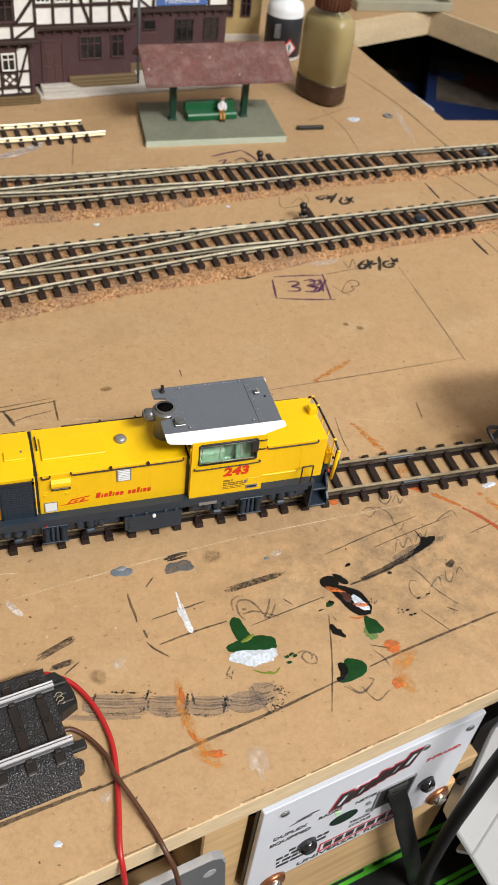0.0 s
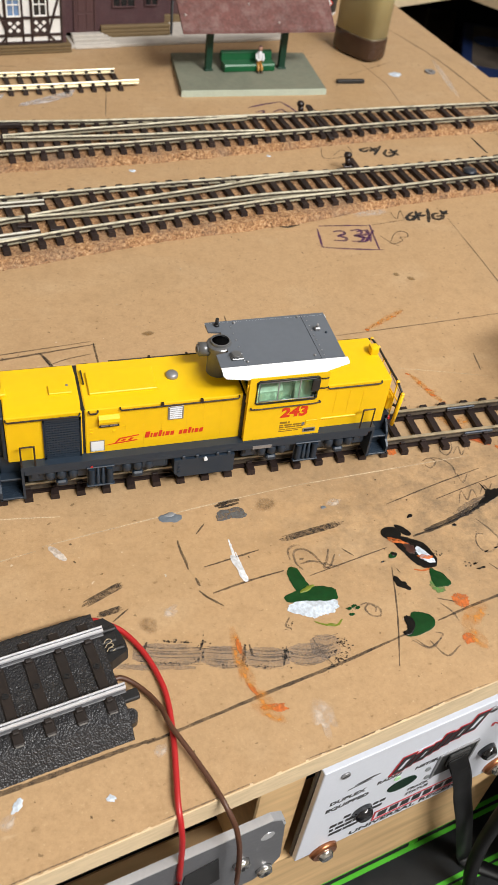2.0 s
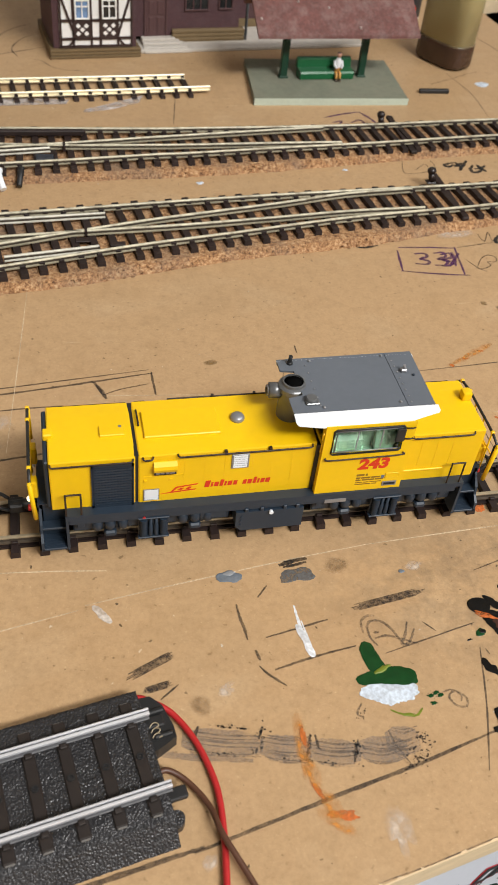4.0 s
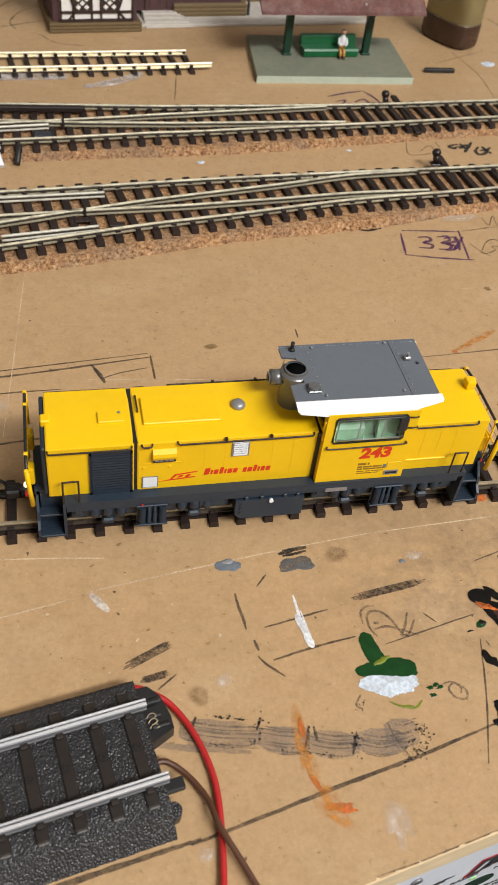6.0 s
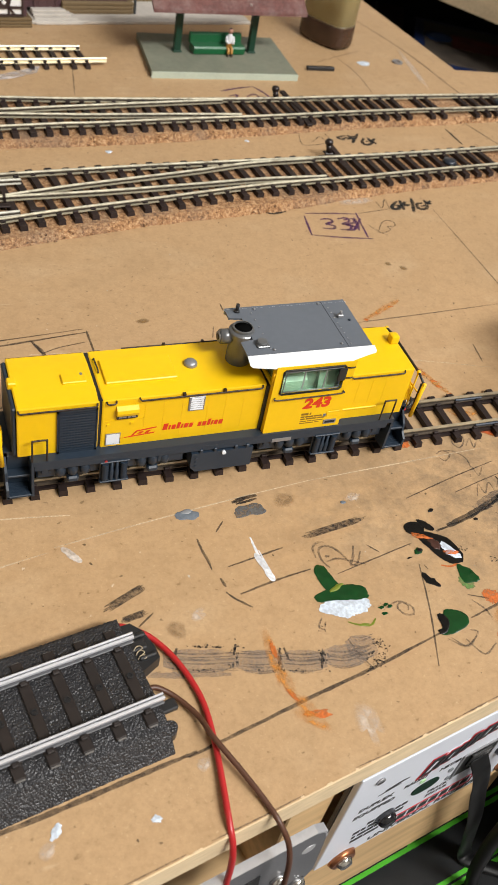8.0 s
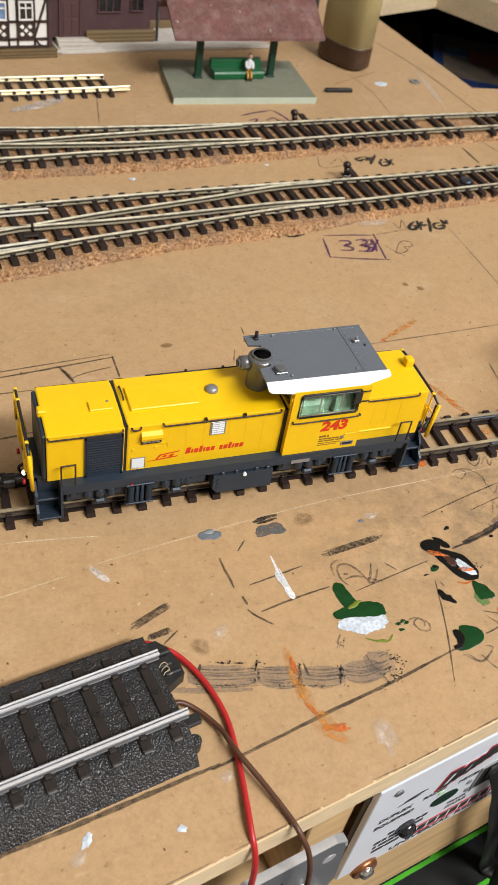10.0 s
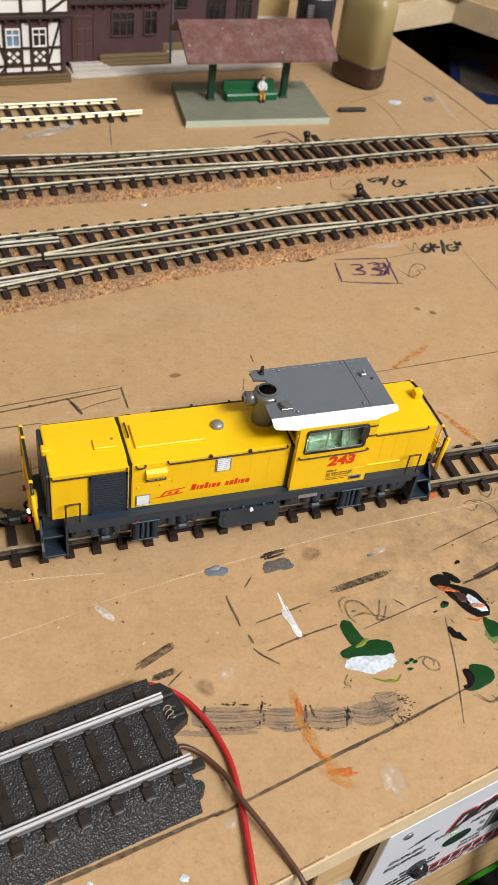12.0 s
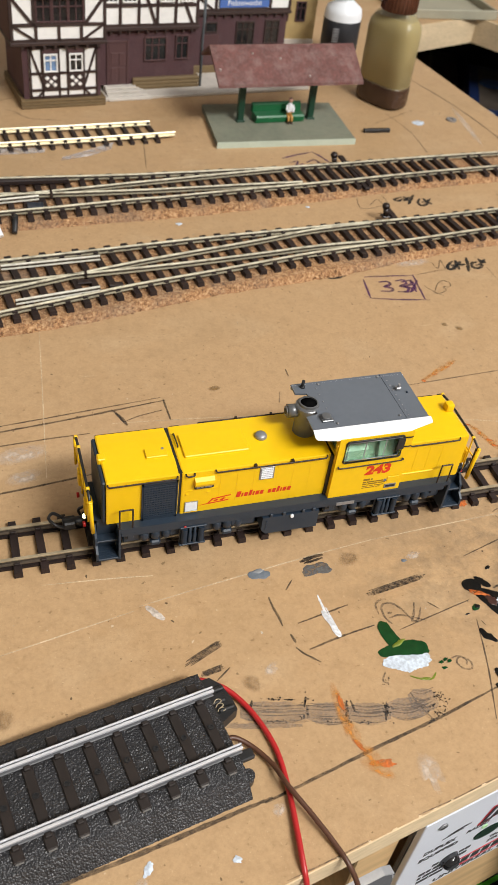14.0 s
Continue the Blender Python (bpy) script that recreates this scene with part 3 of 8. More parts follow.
for i in range(22):
    xx = -3.4 - i * 7.52
    again("sleeper", tie, c_track, xx, 0, 5.2)
    again("centre_stud", stud, c_track, xx, 0, 6.1)
    for y in (-8.65, 8.65):
        again("rail_clip", chair_mesh, c_track, xx, y, 6.0)
    for y in (-13.3, 13.3):
        again("sleeper_tab", tab_mesh, c_track, xx, y, 5.35)
for y in (-8.65, 8.65):
    strip = part("rail", Shape().box(-L, 1.0, y - 0.82, y - 0.16, 7.7, 8.6, 0.16, 2).box(-L, 1.0, y + 0.2, y + 0.62, 7.9, 8.8, 0.14, 2), BRIGHT, c_track, "bright steel rail")
    part("rail_web", Shape().box(-L, 0.8, y - 0.3, y + 0.3, 6.6, 8.35), GRILLE_BLACK, strip)
    part("rail_foot", Shape().box(-L, 1.0, y - 0.95, y + 0.95, 6.15, 6.62, 0.12), FOOT_STEEL, strip)
    part("contact_tongue", Shape().box(-3, 4.2, y - 2.2, y + 0.6, 3.0, 4.6, 0.3), BLACK, c_track)
part("clip_lug", Shape().prism([(-2, 1.2), (1.2, 1.2), (5.9, 3.0), (6.0, 6.0), (5.0, 11.4), (2.9, 14.4), (-2, 14.6)], "z", 0.0, 4.0), BLACK, c_track)
part("clip_ridge", Shape().box(1.0, 5.4, 3.6, 4.6, 3.9, 5.0, 0.3).box(0.6, 5.0, 9.6, 10.8, 3.9, 5.0, 0.3), BLACK, c_track)
part("clip_knob", Shape().disc((0.5, -14.3, 0.3), (0, 0, 1), 1.7, 3.6), BALLAST, c_track)
part("contact_well", Shape().box(0.2, 3.4, 3.4, 8.0, 3.9, 4.15), BLACK, c_track)
for k in range(3):
    y = 4.0 + k * 1.3
    part("contact_spring", Shape().tube(arc([(0.6, y, 4.4), (1.4, y + 0.6, 4.8), (2.3, y + 0.5, 4.9), (2.7, y - 0.2, 4.8), (2.0, y - 0.4, 4.6)], 4), 0.13, 6), STEEL, c_track, "bright steel contact spring")

# thicker sawn rails that frame the far sides of the open well
part("well_rail", Shape().prism([(290.6, 686.5), (401.5, 729.8), (400.3, 732.9), (290.2, 689.9)], "z", -21, -0.4), BOARD_EDGE, board)
part("well_rail", Shape().prism([(398.2, 730.6), (430.4, 672.6), (517.6, 496.0), (520.4, 497.2), (433.2, 674.0), (400.9, 732.2)], "z", -21, -0.4), BOARD_EDGE, board)

# ---------------------------------------------------------------- wires
def wire(name, material, points, radius, label):
    s = Shape().tube(arc(points, 8), radius, 10)
    return single(name, s, material, label, "wire", at=points[0])


wire("red_wire", RED, [(1.0, 146.6, 2.2), (3.2, 147.0, 3.0), (5.7, 146.0, 2.9), (10.8, 142.8, 1.6), (15.4, 135.0, 1.1), (18.1, 124.7, 1.1), (18.05, 114.8, 1.1), (17.0, 105.7, 1.1), (15.5, 95.5, 1.2), (15.6, 91.2, -3), (15.8, 89.6, -14), (15.2, 88, -50), (13, 86, -140)], 0.76, "red insulated wire hanging over the board edge")
wire("brown_wire", BROWN, [(3.0, 127.6, 2.4), (5.5, 128.5, 2.8), (8.3, 128.9, 2.5), (12.4, 125.9, 1.4), (16.0, 120.0, 1.6), (17.4, 113.5, 3.2), (21.3, 105.0, 2.2), (24.4, 97.8, 1.2), (26.4, 92.2, 0.0), (28.6, 88.6, -7), (30, 87, -24), (31.0, 85.5, -70), (32, 84, -160)], 0.68, "brown insulated wire hanging over the board edge")

# ---------------------------------------------------------------- yellow shunting engine
GRILLE = surface("dark_radiator_grey", (0.017, 0.021, 0.027), 0.5, vary=0.1, specular=0.25)


def engine():
    e = thing("diesel_locomotive", 47, 205, 0, "yellow model diesel engine with dark grey frame and cab roof", "model locomotive")
    cy = 205.0

    def hood(x0, x1, eave, half, name):
        arch = [(1.0, 0.0), (0.978, 0.45), (0.55, 0.66), (0.0, 0.72)]
        outline = [(cy - half, 17.3)] + [(cy - half * f, eave + u) for f, u in arch] + [(cy + half * f, eave + u) for f, u in arch[-2::-1]] + [(cy + half, 17.3)]
        s = Shape()
        rings = [[(x, cy + (y - cy) * k, z if z < 20 else 17.3 + (z - 17.3) * k) for y, z in outline] for x, k in ((x0, 0.985), (x0 + 0.35, 1.0), (x1 - 0.35, 1.0), (x1, 0.985))]
        s.loft(rings)
        return part(name, s, YELLOW, e)

    rear = hood(-13.3, 7.75, 33.6, 10.3, "rear_hood")
    main = hood(8.55, 54.6, 33.7, 10.3, "engine_hood")
    front = hood(79.5, 101.5, 34.0, 10.4, "front_hood")
    part("hood_joint", Shape().box(7.5, 8.8, cy - 9.9, cy + 9.9, 17.5, 34.0), BLACK, e)
    part("hood_end_panel", Shape().box(-14.5, -13.2, cy - 9.6, cy + 9.6, 17.3, 33.6, 0.4), FRAME_GREY, rear, "dark grey radiator end panel")

    # underframe
    part("deck", Shape().prism([(-17.0, cy - 8.0), (-10.2, cy - 8.0), (-10.2, cy - 13.3), (98.4, cy - 13.3), (98.4, cy - 8.0), (105.2, cy - 8.0), (105.2, cy + 8.0), (98.4, cy + 8.0), (98.4, cy + 13.3), (-10.2, cy + 13.3), (-10.2, cy + 8.0), (-17.0, cy + 8.0)], "z", 15.9, 17.4), FRAME_GREY, e)
    part("side_sill", Shape().box(-9.5, 96.5, cy - 13.2, cy - 12.2, 13.9, 15.95, 0.2), FRAME_GREY, e)
    part("side_sill", Shape().box(-9.5, 96.5, cy + 12.2, cy + 13.2, 13.9, 15.95, 0.2), FRAME_GREY, e)
    part("chassis", Shape().box(-15, 104, cy - 5.0, cy + 5.0, 7.0, 15.9, 0.3), BLACK, e)
    for x0, s in ((-16.8, 1), (105.0, -1)):
        end = part("end_sill", Shape().box(min(x0, x0 + s * 1.3), max(x0, x0 + s * 1.3), cy - 8.0, cy + 8.0, 8.5, 17.3, 0.25), FRAME_GREY, e)
        inner = x0 + s * 6.6
        for side in (-1, 1):
            # a well cut into the deck's corner, with two treads before a solid back
            back, rim = cy + side * 8.0, cy + side * 13.3
            lo, hi = min(x0, inner), max(x0, inner)
            well = part("step_back", Shape().box(lo, hi, min(back, back - side * 0.8), max(back, back - side * 0.8), 4.6, 15.9, 0.1), FRAME_GREY, e)
            part("tread", Shape().box(lo, hi, min(back, rim), max(back, rim), 4.7, 5.5, 0.15), FRAME_GREY, well)
            part("tread", Shape().box(lo, hi, min(back, back + side * 3.0), max(back, back + side * 3.0), 10.2, 11.0, 0.15), FRAME_GREY, well)
            for k in range(5):
                part("tread_rib", Shape().box(lo + 0.6, hi - 0.6, min(back + side * (1.0 + k * 0.85), back + side * (1.35 + k * 0.85)), max(back + side * (1.0 + k * 0.85), back + side * (1.35 + k * 0.85)), 5.45, 5.65), FRAME_GREY, well)
            cheek = [(back, 4.6), (rim, 4.6), (rim, 15.9), (back, 15.9)]
            part("step_cheek", Shape().prism(cheek, "x", min(inner, inner + 0.7 * s), max(inner, inner + 0.7 * s)), FRAME_GREY, well)
            low_cheek = [(back, 4.6), (rim, 4.6), (rim, 8.0), (back + side * 3.4, 9.6), (back + side * 2.8, 12.2), (back, 15.6)]
            part("step_cheek", Shape().prism(low_cheek, "x", min(x0, x0 + 0.7 * s), max(x0, x0 + 0.7 * s)), FRAME_GREY, well)
        # coupler
        tip = x0 - s * (8.0 if s > 0 else 3.6)
        coupling = part("coupler", Shape().tube([(x0, cy, 9.6), (x0 - s * 3.5, cy, 9.4), (tip, cy, 9.2)], 1.5, 10), BLACK, e)
        part("coupling_loop", Shape().tube(arc([(tip, cy - 2.2, 9.6), (tip - s * 2.5, cy - 2.4, 11.6), (tip - s * 4.0, cy, 12.2), (tip - s * 2.5, cy + 2.4, 11.6), (tip, cy + 2.2, 9.6)], 5), 0.5, 8), BLACK, coupling)
        part("coupling_hook", Shape().box(min(tip, tip + 4 * s), max(tip, tip + 4 * s), cy - 1.9, cy + 1.9, 7.6, 10.6, 0.5), BLACK, coupling)
        part("brake_hose", Shape().tube(arc([(x0, cy + 4.5, 11), (x0 - s * 2.6, cy + 4.6, 9.5), (x0 - s * 2.0, cy + 4.8, 6.6)], 5), 0.45, 8), BLACK, e)

    # running gear
    for x in (2.5, 24.5, 66.0, 88.0):
        for y, s in ((198.6, -1), (211.4, 1)):
            w = part("wheel", Shape().tube([(x, y - 1.0, 9.0), (x, y + 1.0, 9.0)], 5.1, 24), BLACK, e)
            part("wheel_rim", Shape().tube([(x, y + s * 1.0, 9.0), (x, y + s * 1.25, 9.0)], 4.2, 24), FRAME_GREY, w)
    for side in (-1, 1):
        yy = cy + side * 10.6
        for x0, x1 in ((-8.5, 33.0), (56.0, 97.0)):
            bogie = part("bogie_side_frame", Shape().box(x0, x1, min(yy - side * 1.4, yy), max(yy - side * 1.4, yy), 8.4, 12.6, 0.4), FRAME_GREY, e)
            mid = (x0 + x1) / 2
            for k in (-1, 1):
                for j in range(3):
                    xs = mid + k * 11.2 + (j - 1) * 3.3
                    part("axle_spring", Shape().lathe(xs, yy + side * 0.7, [(0.9, 9.8), (1.35, 10.2), (1.5, 11.6), (1.4, 12.8), (0.9, 13.4)], 12), FRAME_GREY, bogie)
                part("axle_box", Shape().box(mid + k * 11.2 - 1.6, mid + k * 11.2 + 1.6, min(yy, yy + side * 2.1), max(yy, yy + side * 2.1), 7.4, 9.4, 0.5), FRAME_GREY, bogie)
            damper = part("damper_bracket", Shape().box(mid - 3.9, mid + 3.9, min(yy + side * 1.0, yy + side * 1.6), max(yy + side * 1.0, yy + side * 1.6), 6.6, 14.6, 0.2), FRAME_GREY, bogie)
            part("spring_seat", Shape().box(mid - 4.1, mid + 4.1, min(yy + side * 1.5, yy + side * 3.0), max(yy + side * 1.5, yy + side * 3.0), 6.4, 7.0, 0.15).box(mid - 4.1, mid + 4.1, min(yy + side * 1.5, yy + side * 3.0), max(yy + side * 1.5, yy + side * 3.0), 14.0, 14.5, 0.15), FRAME_GREY, damper)
            for j, coils in ((-2.6, True), (-0.75, False), (0.75, False), (2.6, True)):
                xs, ys = mid + j, yy + side * 2.2
                if coils:
                    profile = [(r, 7.0 + 0.5 * i) for i, r in enumerate((0.7, 1.12) * 7)]
                else:
                    profile = [(0.55, 6.8), (0.62, 7.2), (0.62, 10.6), (0.42, 10.8), (0.42, 14.0)]
                part("suspension_spring" if coils else "damper", Shape().lathe(xs, ys, profile, 10), FRAME_GREY, damper)
        t0, t1 = (cy - 13.4, cy - 9.0) if side < 0 else (cy + 9.0, cy + 13.4)
        tank = Shape().prism([(34.2, 13.4), (34.2, 8.0), (35.8, 6.2), (52.8, 6.2), (52.8, 13.4)], "y", t0 - 0.2 if side < 0 else t0, t1 if side < 0 else t1 + 0.2)
        tank_ob = part("fuel_tank", tank, FRAME_GREY, e)
        face = t0 - 0.22 if side < 0 else t1 + 0.22
        for x in (37.0, 41.2, 47.5, 51.0):
            part("tank_strap", Shape().box(x - 0.5, x + 0.5, min(face, face - side * 2.6), max(face, face - side * 2.6), 13.2, 14.6, 0.15), FRAME_GREY, tank_ob)
        part("filler_cap", Shape().disc((43.6, face, 13.2), (0, side, 0), 0.58, 0.8, 12), WHITE, tank_ob, "small white filler cap")
        for k in range(3):
            part("tank_bolt", Shape().disc((35.6, face, 8.4 + 1.6 * k), (0, side, 0), 0.36, 0.3, 10), FRAME_GREY, tank_ob)
        part("equipment_box", Shape().box(24.5, 32.0, t0 + 1.2, t1 - 1.2, 10.6, 14.2, 0.35), FRAME_GREY, e)
        part("sill_plate", Shape().box(58.5, 64.5, cy + side * 13.2 - 0.12, cy + side * 13.2 + 0.12, 13.9, 15.2), SILVER, e)
        part("marker_light", Shape().disc((9.7, cy + side * 13.2, 14.6), (0, side, 0), 0.4, 0.3, 8), SIGNAL_RED, e)

    # pipes, valves and brackets hung between deck and rails
    for side in (-1, 1):
        yy = cy + side * 11.4
        part("brake_pipe", Shape().tube([(-7, yy, 12.9), (34, yy, 12.8), (53, yy, 12.8), (96, yy, 12.9)], 0.38, 6), FRAME_GREY, e)
        for x in (-6.5, 9.5, 15.5, 57.5, 70.0, 93.5):
            part("valve_box", Shape().box(x - 1.1, x + 1.1, min(yy, yy + side * 0.9), max(yy, yy + side * 0.9), 11.6, 14.2, 0.3), FRAME_GREY, e)
        for x in (3.8, 13.0, 60.2, 74.0, 90.4):
            part("pipe_bracket", Shape().tube([(x, yy, 15.0), (x + 0.8, yy + side * 0.8, 12.4), (x + 1.8, yy + side * 0.6, 10.4)], 0.34, 6), BLACK, e)

    # cab
    walls = Shape()
    half = 12.7
    x0, x1, z0, z1 = 55.2, 79.4, 15.8, 41.7
    for side in (-1, 1):
        ya, yb = (cy - half, cy - half + 1.0) if side < 0 else (cy + half - 1.0, cy + half)
        walls.box(x0, x1, ya, yb, z0, 31.6)
        walls.box(x0, x0 + 2.6, ya, yb, 31.6, z1)
        walls.box(x1 - 3.0, x1, ya, yb, 31.6, z1)
        walls.box(x0 + 2.6, x1 - 3.0, ya, yb, 40.4, z1)
    for xa in (x0, x1 - 1.0):
        walls.box(xa, xa + 1.0, cy - half + 1.0, cy + half - 1.0, z0, 35.0)
        walls.box(xa, xa + 1.0, cy - half + 1.0, cy - half + 2.2, 35.0, z1)
        walls.box(xa, xa + 1.0, cy + half - 2.2, cy + half - 1.0, 35.0, z1)
        walls.box(xa, xa + 1.0, cy - 0.8, cy + 0.8, 35.0, z1)
        walls.box(xa, xa + 1.0, cy - half + 2.2, cy + half - 2.2, 40.6, z1)
    cab = part("cab", walls, YELLOW, e)
    # black box drawn as the shade in the gap between hood and cab
    part("cab_gap_shade", Shape().box(54.3, 55.4, cy - 10.9, cy + 10.9, 17.5, 34.0), BLACK, e)
    for side in (-1, 1):
        part("cab_grab_rail", Shape().tube([(54.9, cy + side * 12.3, 32.6), (54.6, cy + side * 12.6, 33.4), (54.6, cy + side * 12.6, 38.6), (54.9, cy + side * 12.3, 39.4)], 0.22, 6), YELLOW_DARK, cab)
    inside = Shape()
    inside.box(x0 + 1, x1 - 1, cy - half + 1, cy + half - 1, 29.0, 30.0)
    for side in (-1, 1):
        yi = cy + side * (half - 4.2)
        inside.box(x0 + 1.2, x1 - 1.2, min(yi, yi - side * 1.0), max(yi, yi - side * 1.0), 30, 42.5)
        inside.prism([(yi, 30), (yi + side * 2.6, 30), (yi + side * 2.0, 34.4), (yi, 36.0)], "x", 57.5, 66.5)
        inside.prism([(yi, 30), (yi + side * 2.2, 30), (yi + side * 1.2, 36.6), (yi, 37.4)], "x", 70.2, 75.5)
    part("cab_interior", inside, CAB_GREEN, cab, "pale green cab desk and seats")
    for side in (-1, 1):
        y = cy + side * (half + 0.15)
        win = Shape()
        ring = [(58.0, 32.0), (75.8, 32.0), (76.3, 32.5), (76.3, 40.0), (75.8, 40.5), (58.0, 40.5), (57.5, 40.0), (57.5, 32.5)]
        win.tube([(u, y, v) for u, v in ring] + [(58.0, y, 32.0), (60, y, 32.0)], 0.29, 6)
        frame_ob = part("window_gasket", win, BLACK, cab)
        part("window_trim", Shape().tube([(58.3, y - side * 0.1, 32.7), (75.4, y - side * 0.1, 32.7), (75.5, y - side * 0.1, 39.8), (58.3, y - side * 0.1, 39.8), (58.3, y - side * 0.1, 32.7)], 0.2, 6), SILVER, cab)
        part("pane", Shape().box(57.6, 76.2, cy + side * (half - 0.45) - 0.12, cy + side * (half - 0.45) + 0.12, 31.7, 40.5), PANE, cab).visible_shadow = False
        for x in (64.2, 70.8):
            part("glazing_bar", Shape().box(x - 0.16, x + 0.16, cy + side * (half - 0.3) - 0.1, cy + side * (half - 0.3) + 0.1, 32.2, 40.2), SILVER, cab)
        mirror = part("wing_mirror", Shape().box(74.0, 76.5, y + side * 0.5 - 0.4, y + side * 0.5 + 0.4, 35.6, 40.0, 0.4, 2), BLACK, cab)
        part("mirror_arm", Shape().tube([(76.8, y, 35.9), (78.4, y + side * 0.2, 35.9), (79.2, y, 35.9)], 0.22, 6), BROWN_RAIL, mirror)
        part("mirror_arm", Shape().tube([(76.8, y, 39.6), (78.4, y + side * 0.2, 39.6), (79.2, y, 39.6)], 0.22, 6), BROWN_RAIL, mirror)
        part("window_handrail", Shape().tube(arc([(56.4, y, 30.9), (56.8, y + side * 0.5, 30.4), (66, y + side * 0.6, 30.5), (77.0, y + side * 0.5, 30.6), (77.4, y, 31.1)], 4), 0.22, 6), BROWN_RAIL, cab)
    for xa in (x0 + 0.5, x1 - 0.5):
        for ya, yb in ((cy - 10.4, cy - 0.8), (cy + 0.8, cy + 10.4)):
            part("end_pane", Shape().box(xa - 0.15, xa + 0.15, ya, yb, 35.0, 40.6), PANE, cab).visible_shadow = False

    stack_grey = surface("dark_silver_stack", (0.17, 0.175, 0.18), 0.36, 0.5, vary=0.06)

    # roof: a flat grey plate with turned-down white edges
    zr = 44.9
    plate = Shape()
    for side in (-1,):
        plate.prism([(46.8, 194.7), (46.8, 200.6), (50.6, 201.4), (50.6, 211.0), (47.0, 211.6), (47.0, 216.0), (84.6, 216.6), (84.2, 194.7)], "z", zr - 0.6, zr)
    roof = part("cab_roof", plate, ROOF_GREY, e, "flat dark grey cab roof plate")
    for side in (-1, 1):
        s = Shape()
        ya, yb = cy + side * 10.4, cy + side * 12.6
        low = 42.0
        s.loft([[(46.8, ya, zr + 0.02), (47.4, yb - side * 1.0, low + 0.7), (48.2, yb - side * 0.6, low), (54.5, yb, low - 0.6), (77.6, yb, low - 0.6), (79.5, yb - side * 0.2, low + 0.2), (85.4, yb - side * 1.2, low + 1.0), (85.6, yb - side * 1.6, low + 1.5), (84.8, ya, zr + 0.02)],
                [(46.9, ya, zr - 0.5), (47.5, yb - side * 1.5, low + 0.7), (48.3, yb - side * 1.1, low), (54.5, yb - side * 0.5, low - 0.6), (77.6, yb - side * 0.5, low - 0.6), (79.5, yb - side * 0.7, low + 0.2), (85.2, yb - side * 1.7, low + 1.0), (85.3, yb - side * 2.1, low + 1.5), (84.6, ya, zr - 0.5)]])
        part("roof_edge", s, WHITE, roof, "white turned-down roof edge")
    part("roof_seam", Shape().box(76.86, 77.0, 194.8, 216.2, zr, zr + 0.05), GRILLE, roof)
    rivet = mesh_of("rivet", Shape().lathe(0, 0, [(0.26, 0), (0.22, 0.14), (0.06, 0.2)], 8), SILVER, Vector((0, 0, 0)))
    for k in range(9):
        again("rivet", rivet, roof, 78.1 - 47, 196.2 + k * 2.4 - cy, zr)
    for k in range(6):
        again("rivet", rivet, roof, 54.2 - 47, 197 + k * 3.2 - cy, zr)
    big = mesh_of("lifting_eye", Shape().lathe(0, 0, [(0.45, 0), (0.4, 0.3), (0.15, 0.5)], 10), SILVER, Vector((0, 0, 0)))
    for x, y in ((55.0, 196.2), (75.3, 196.4), (55.6, 214.6), (75.8, 215.2)):
        again("lifting_eye", big, roof, x - 47, y - cy, zr)
    part("whistle", Shape().box(79.0, 80.8, 207.6, 209.0, zr, zr + 1.1, 0.25).tube([(79.9, 208.3, zr + 0.9), (79.9, 208.3, zr + 2.2)], 0.4, 8), SILVER, roof)
    part("roof_bolt", Shape().lathe(82.2, 206.5, [(0.4, zr), (0.35, zr + 0.4), (0.1, zr + 0.5)], 8), FRAME_GREY, roof)
    part("aerial", Shape().tube([(50.2, 214.2, zr), (50.2, 214.0, zr + 2.6)], 0.55, 8).lathe(50.2, 214.2, [(0.9, zr), (0.8, zr + 0.5), (0.5, zr + 0.7)], 10), BLACK, roof)
    part("roof_vent", Shape().box(50.6, 54.2, 197.2, 199.0, zr, zr + 0.6, 0.2).lathe(52.2, 198.8, [(1.45, zr + 0.2), (1.45, zr + 1.2), (1.3, zr + 1.45), (0.2, zr + 1.5)], 28, False), stack_grey, roof)

    # exhaust stack beside the cab
    stack = part("exhaust_pipe", Shape().lathe(49.4, 206.2, [(3.5, 34.0), (3.4, 42.9), (3.85, 43.1), (3.9, 44.5), (3.6, 44.8), (3.0, 45.0), (2.9, 45.7), (2.55, 45.8), (2.5, 41.0)], 36, False), stack_grey, e, "silver grey exhaust stack")
    # a dull near-black plug takes the place of the dark inside the pipe
    part("stack_bore", Shape().lathe(49.4, 206.2, [(2.5, 44.4), (2.5, 45.3), (0.2, 45.3)], 20), surface("bore_shade_black", (0.004, 0.004, 0.004), 0.95, specular=0.0), stack)
    part("horn_box", Shape().tube([(43.2, 207.0, 42.4), (46.6, 206.8, 42.4)], 2.1, 8), stack_grey, stack)
    part("horn_collar", Shape().tube([(42.7, 207.0, 42.4), (43.3, 207.0, 42.4)], 1.5, 14), SILVER, stack)
    part("horn_bore", Shape().tube([(42.5, 207.0, 42.4), (42.72, 207.0, 42.4)], 0.9, 12), BLACK, stack)

    # hood details
    part("dome_vent", Shape().lathe(35.4, 205.7, [(1.9, 34.2), (1.9, 35.0), (1.5, 35.6), (0.6, 35.85), (0.1, 35.9)], 20), SILVER, main, "small silver dome vent")
    part("roof_hatch", Shape().box(10.6, 30.2, 200.4, 210.2, 34.0, 35.15, 0.22), YELLOW, main)
    part("roof_hatch", Shape().box(-0.4, 6.0, 202.2, 206.0, 34.0, 34.95, 0.18), YELLOW, rear)
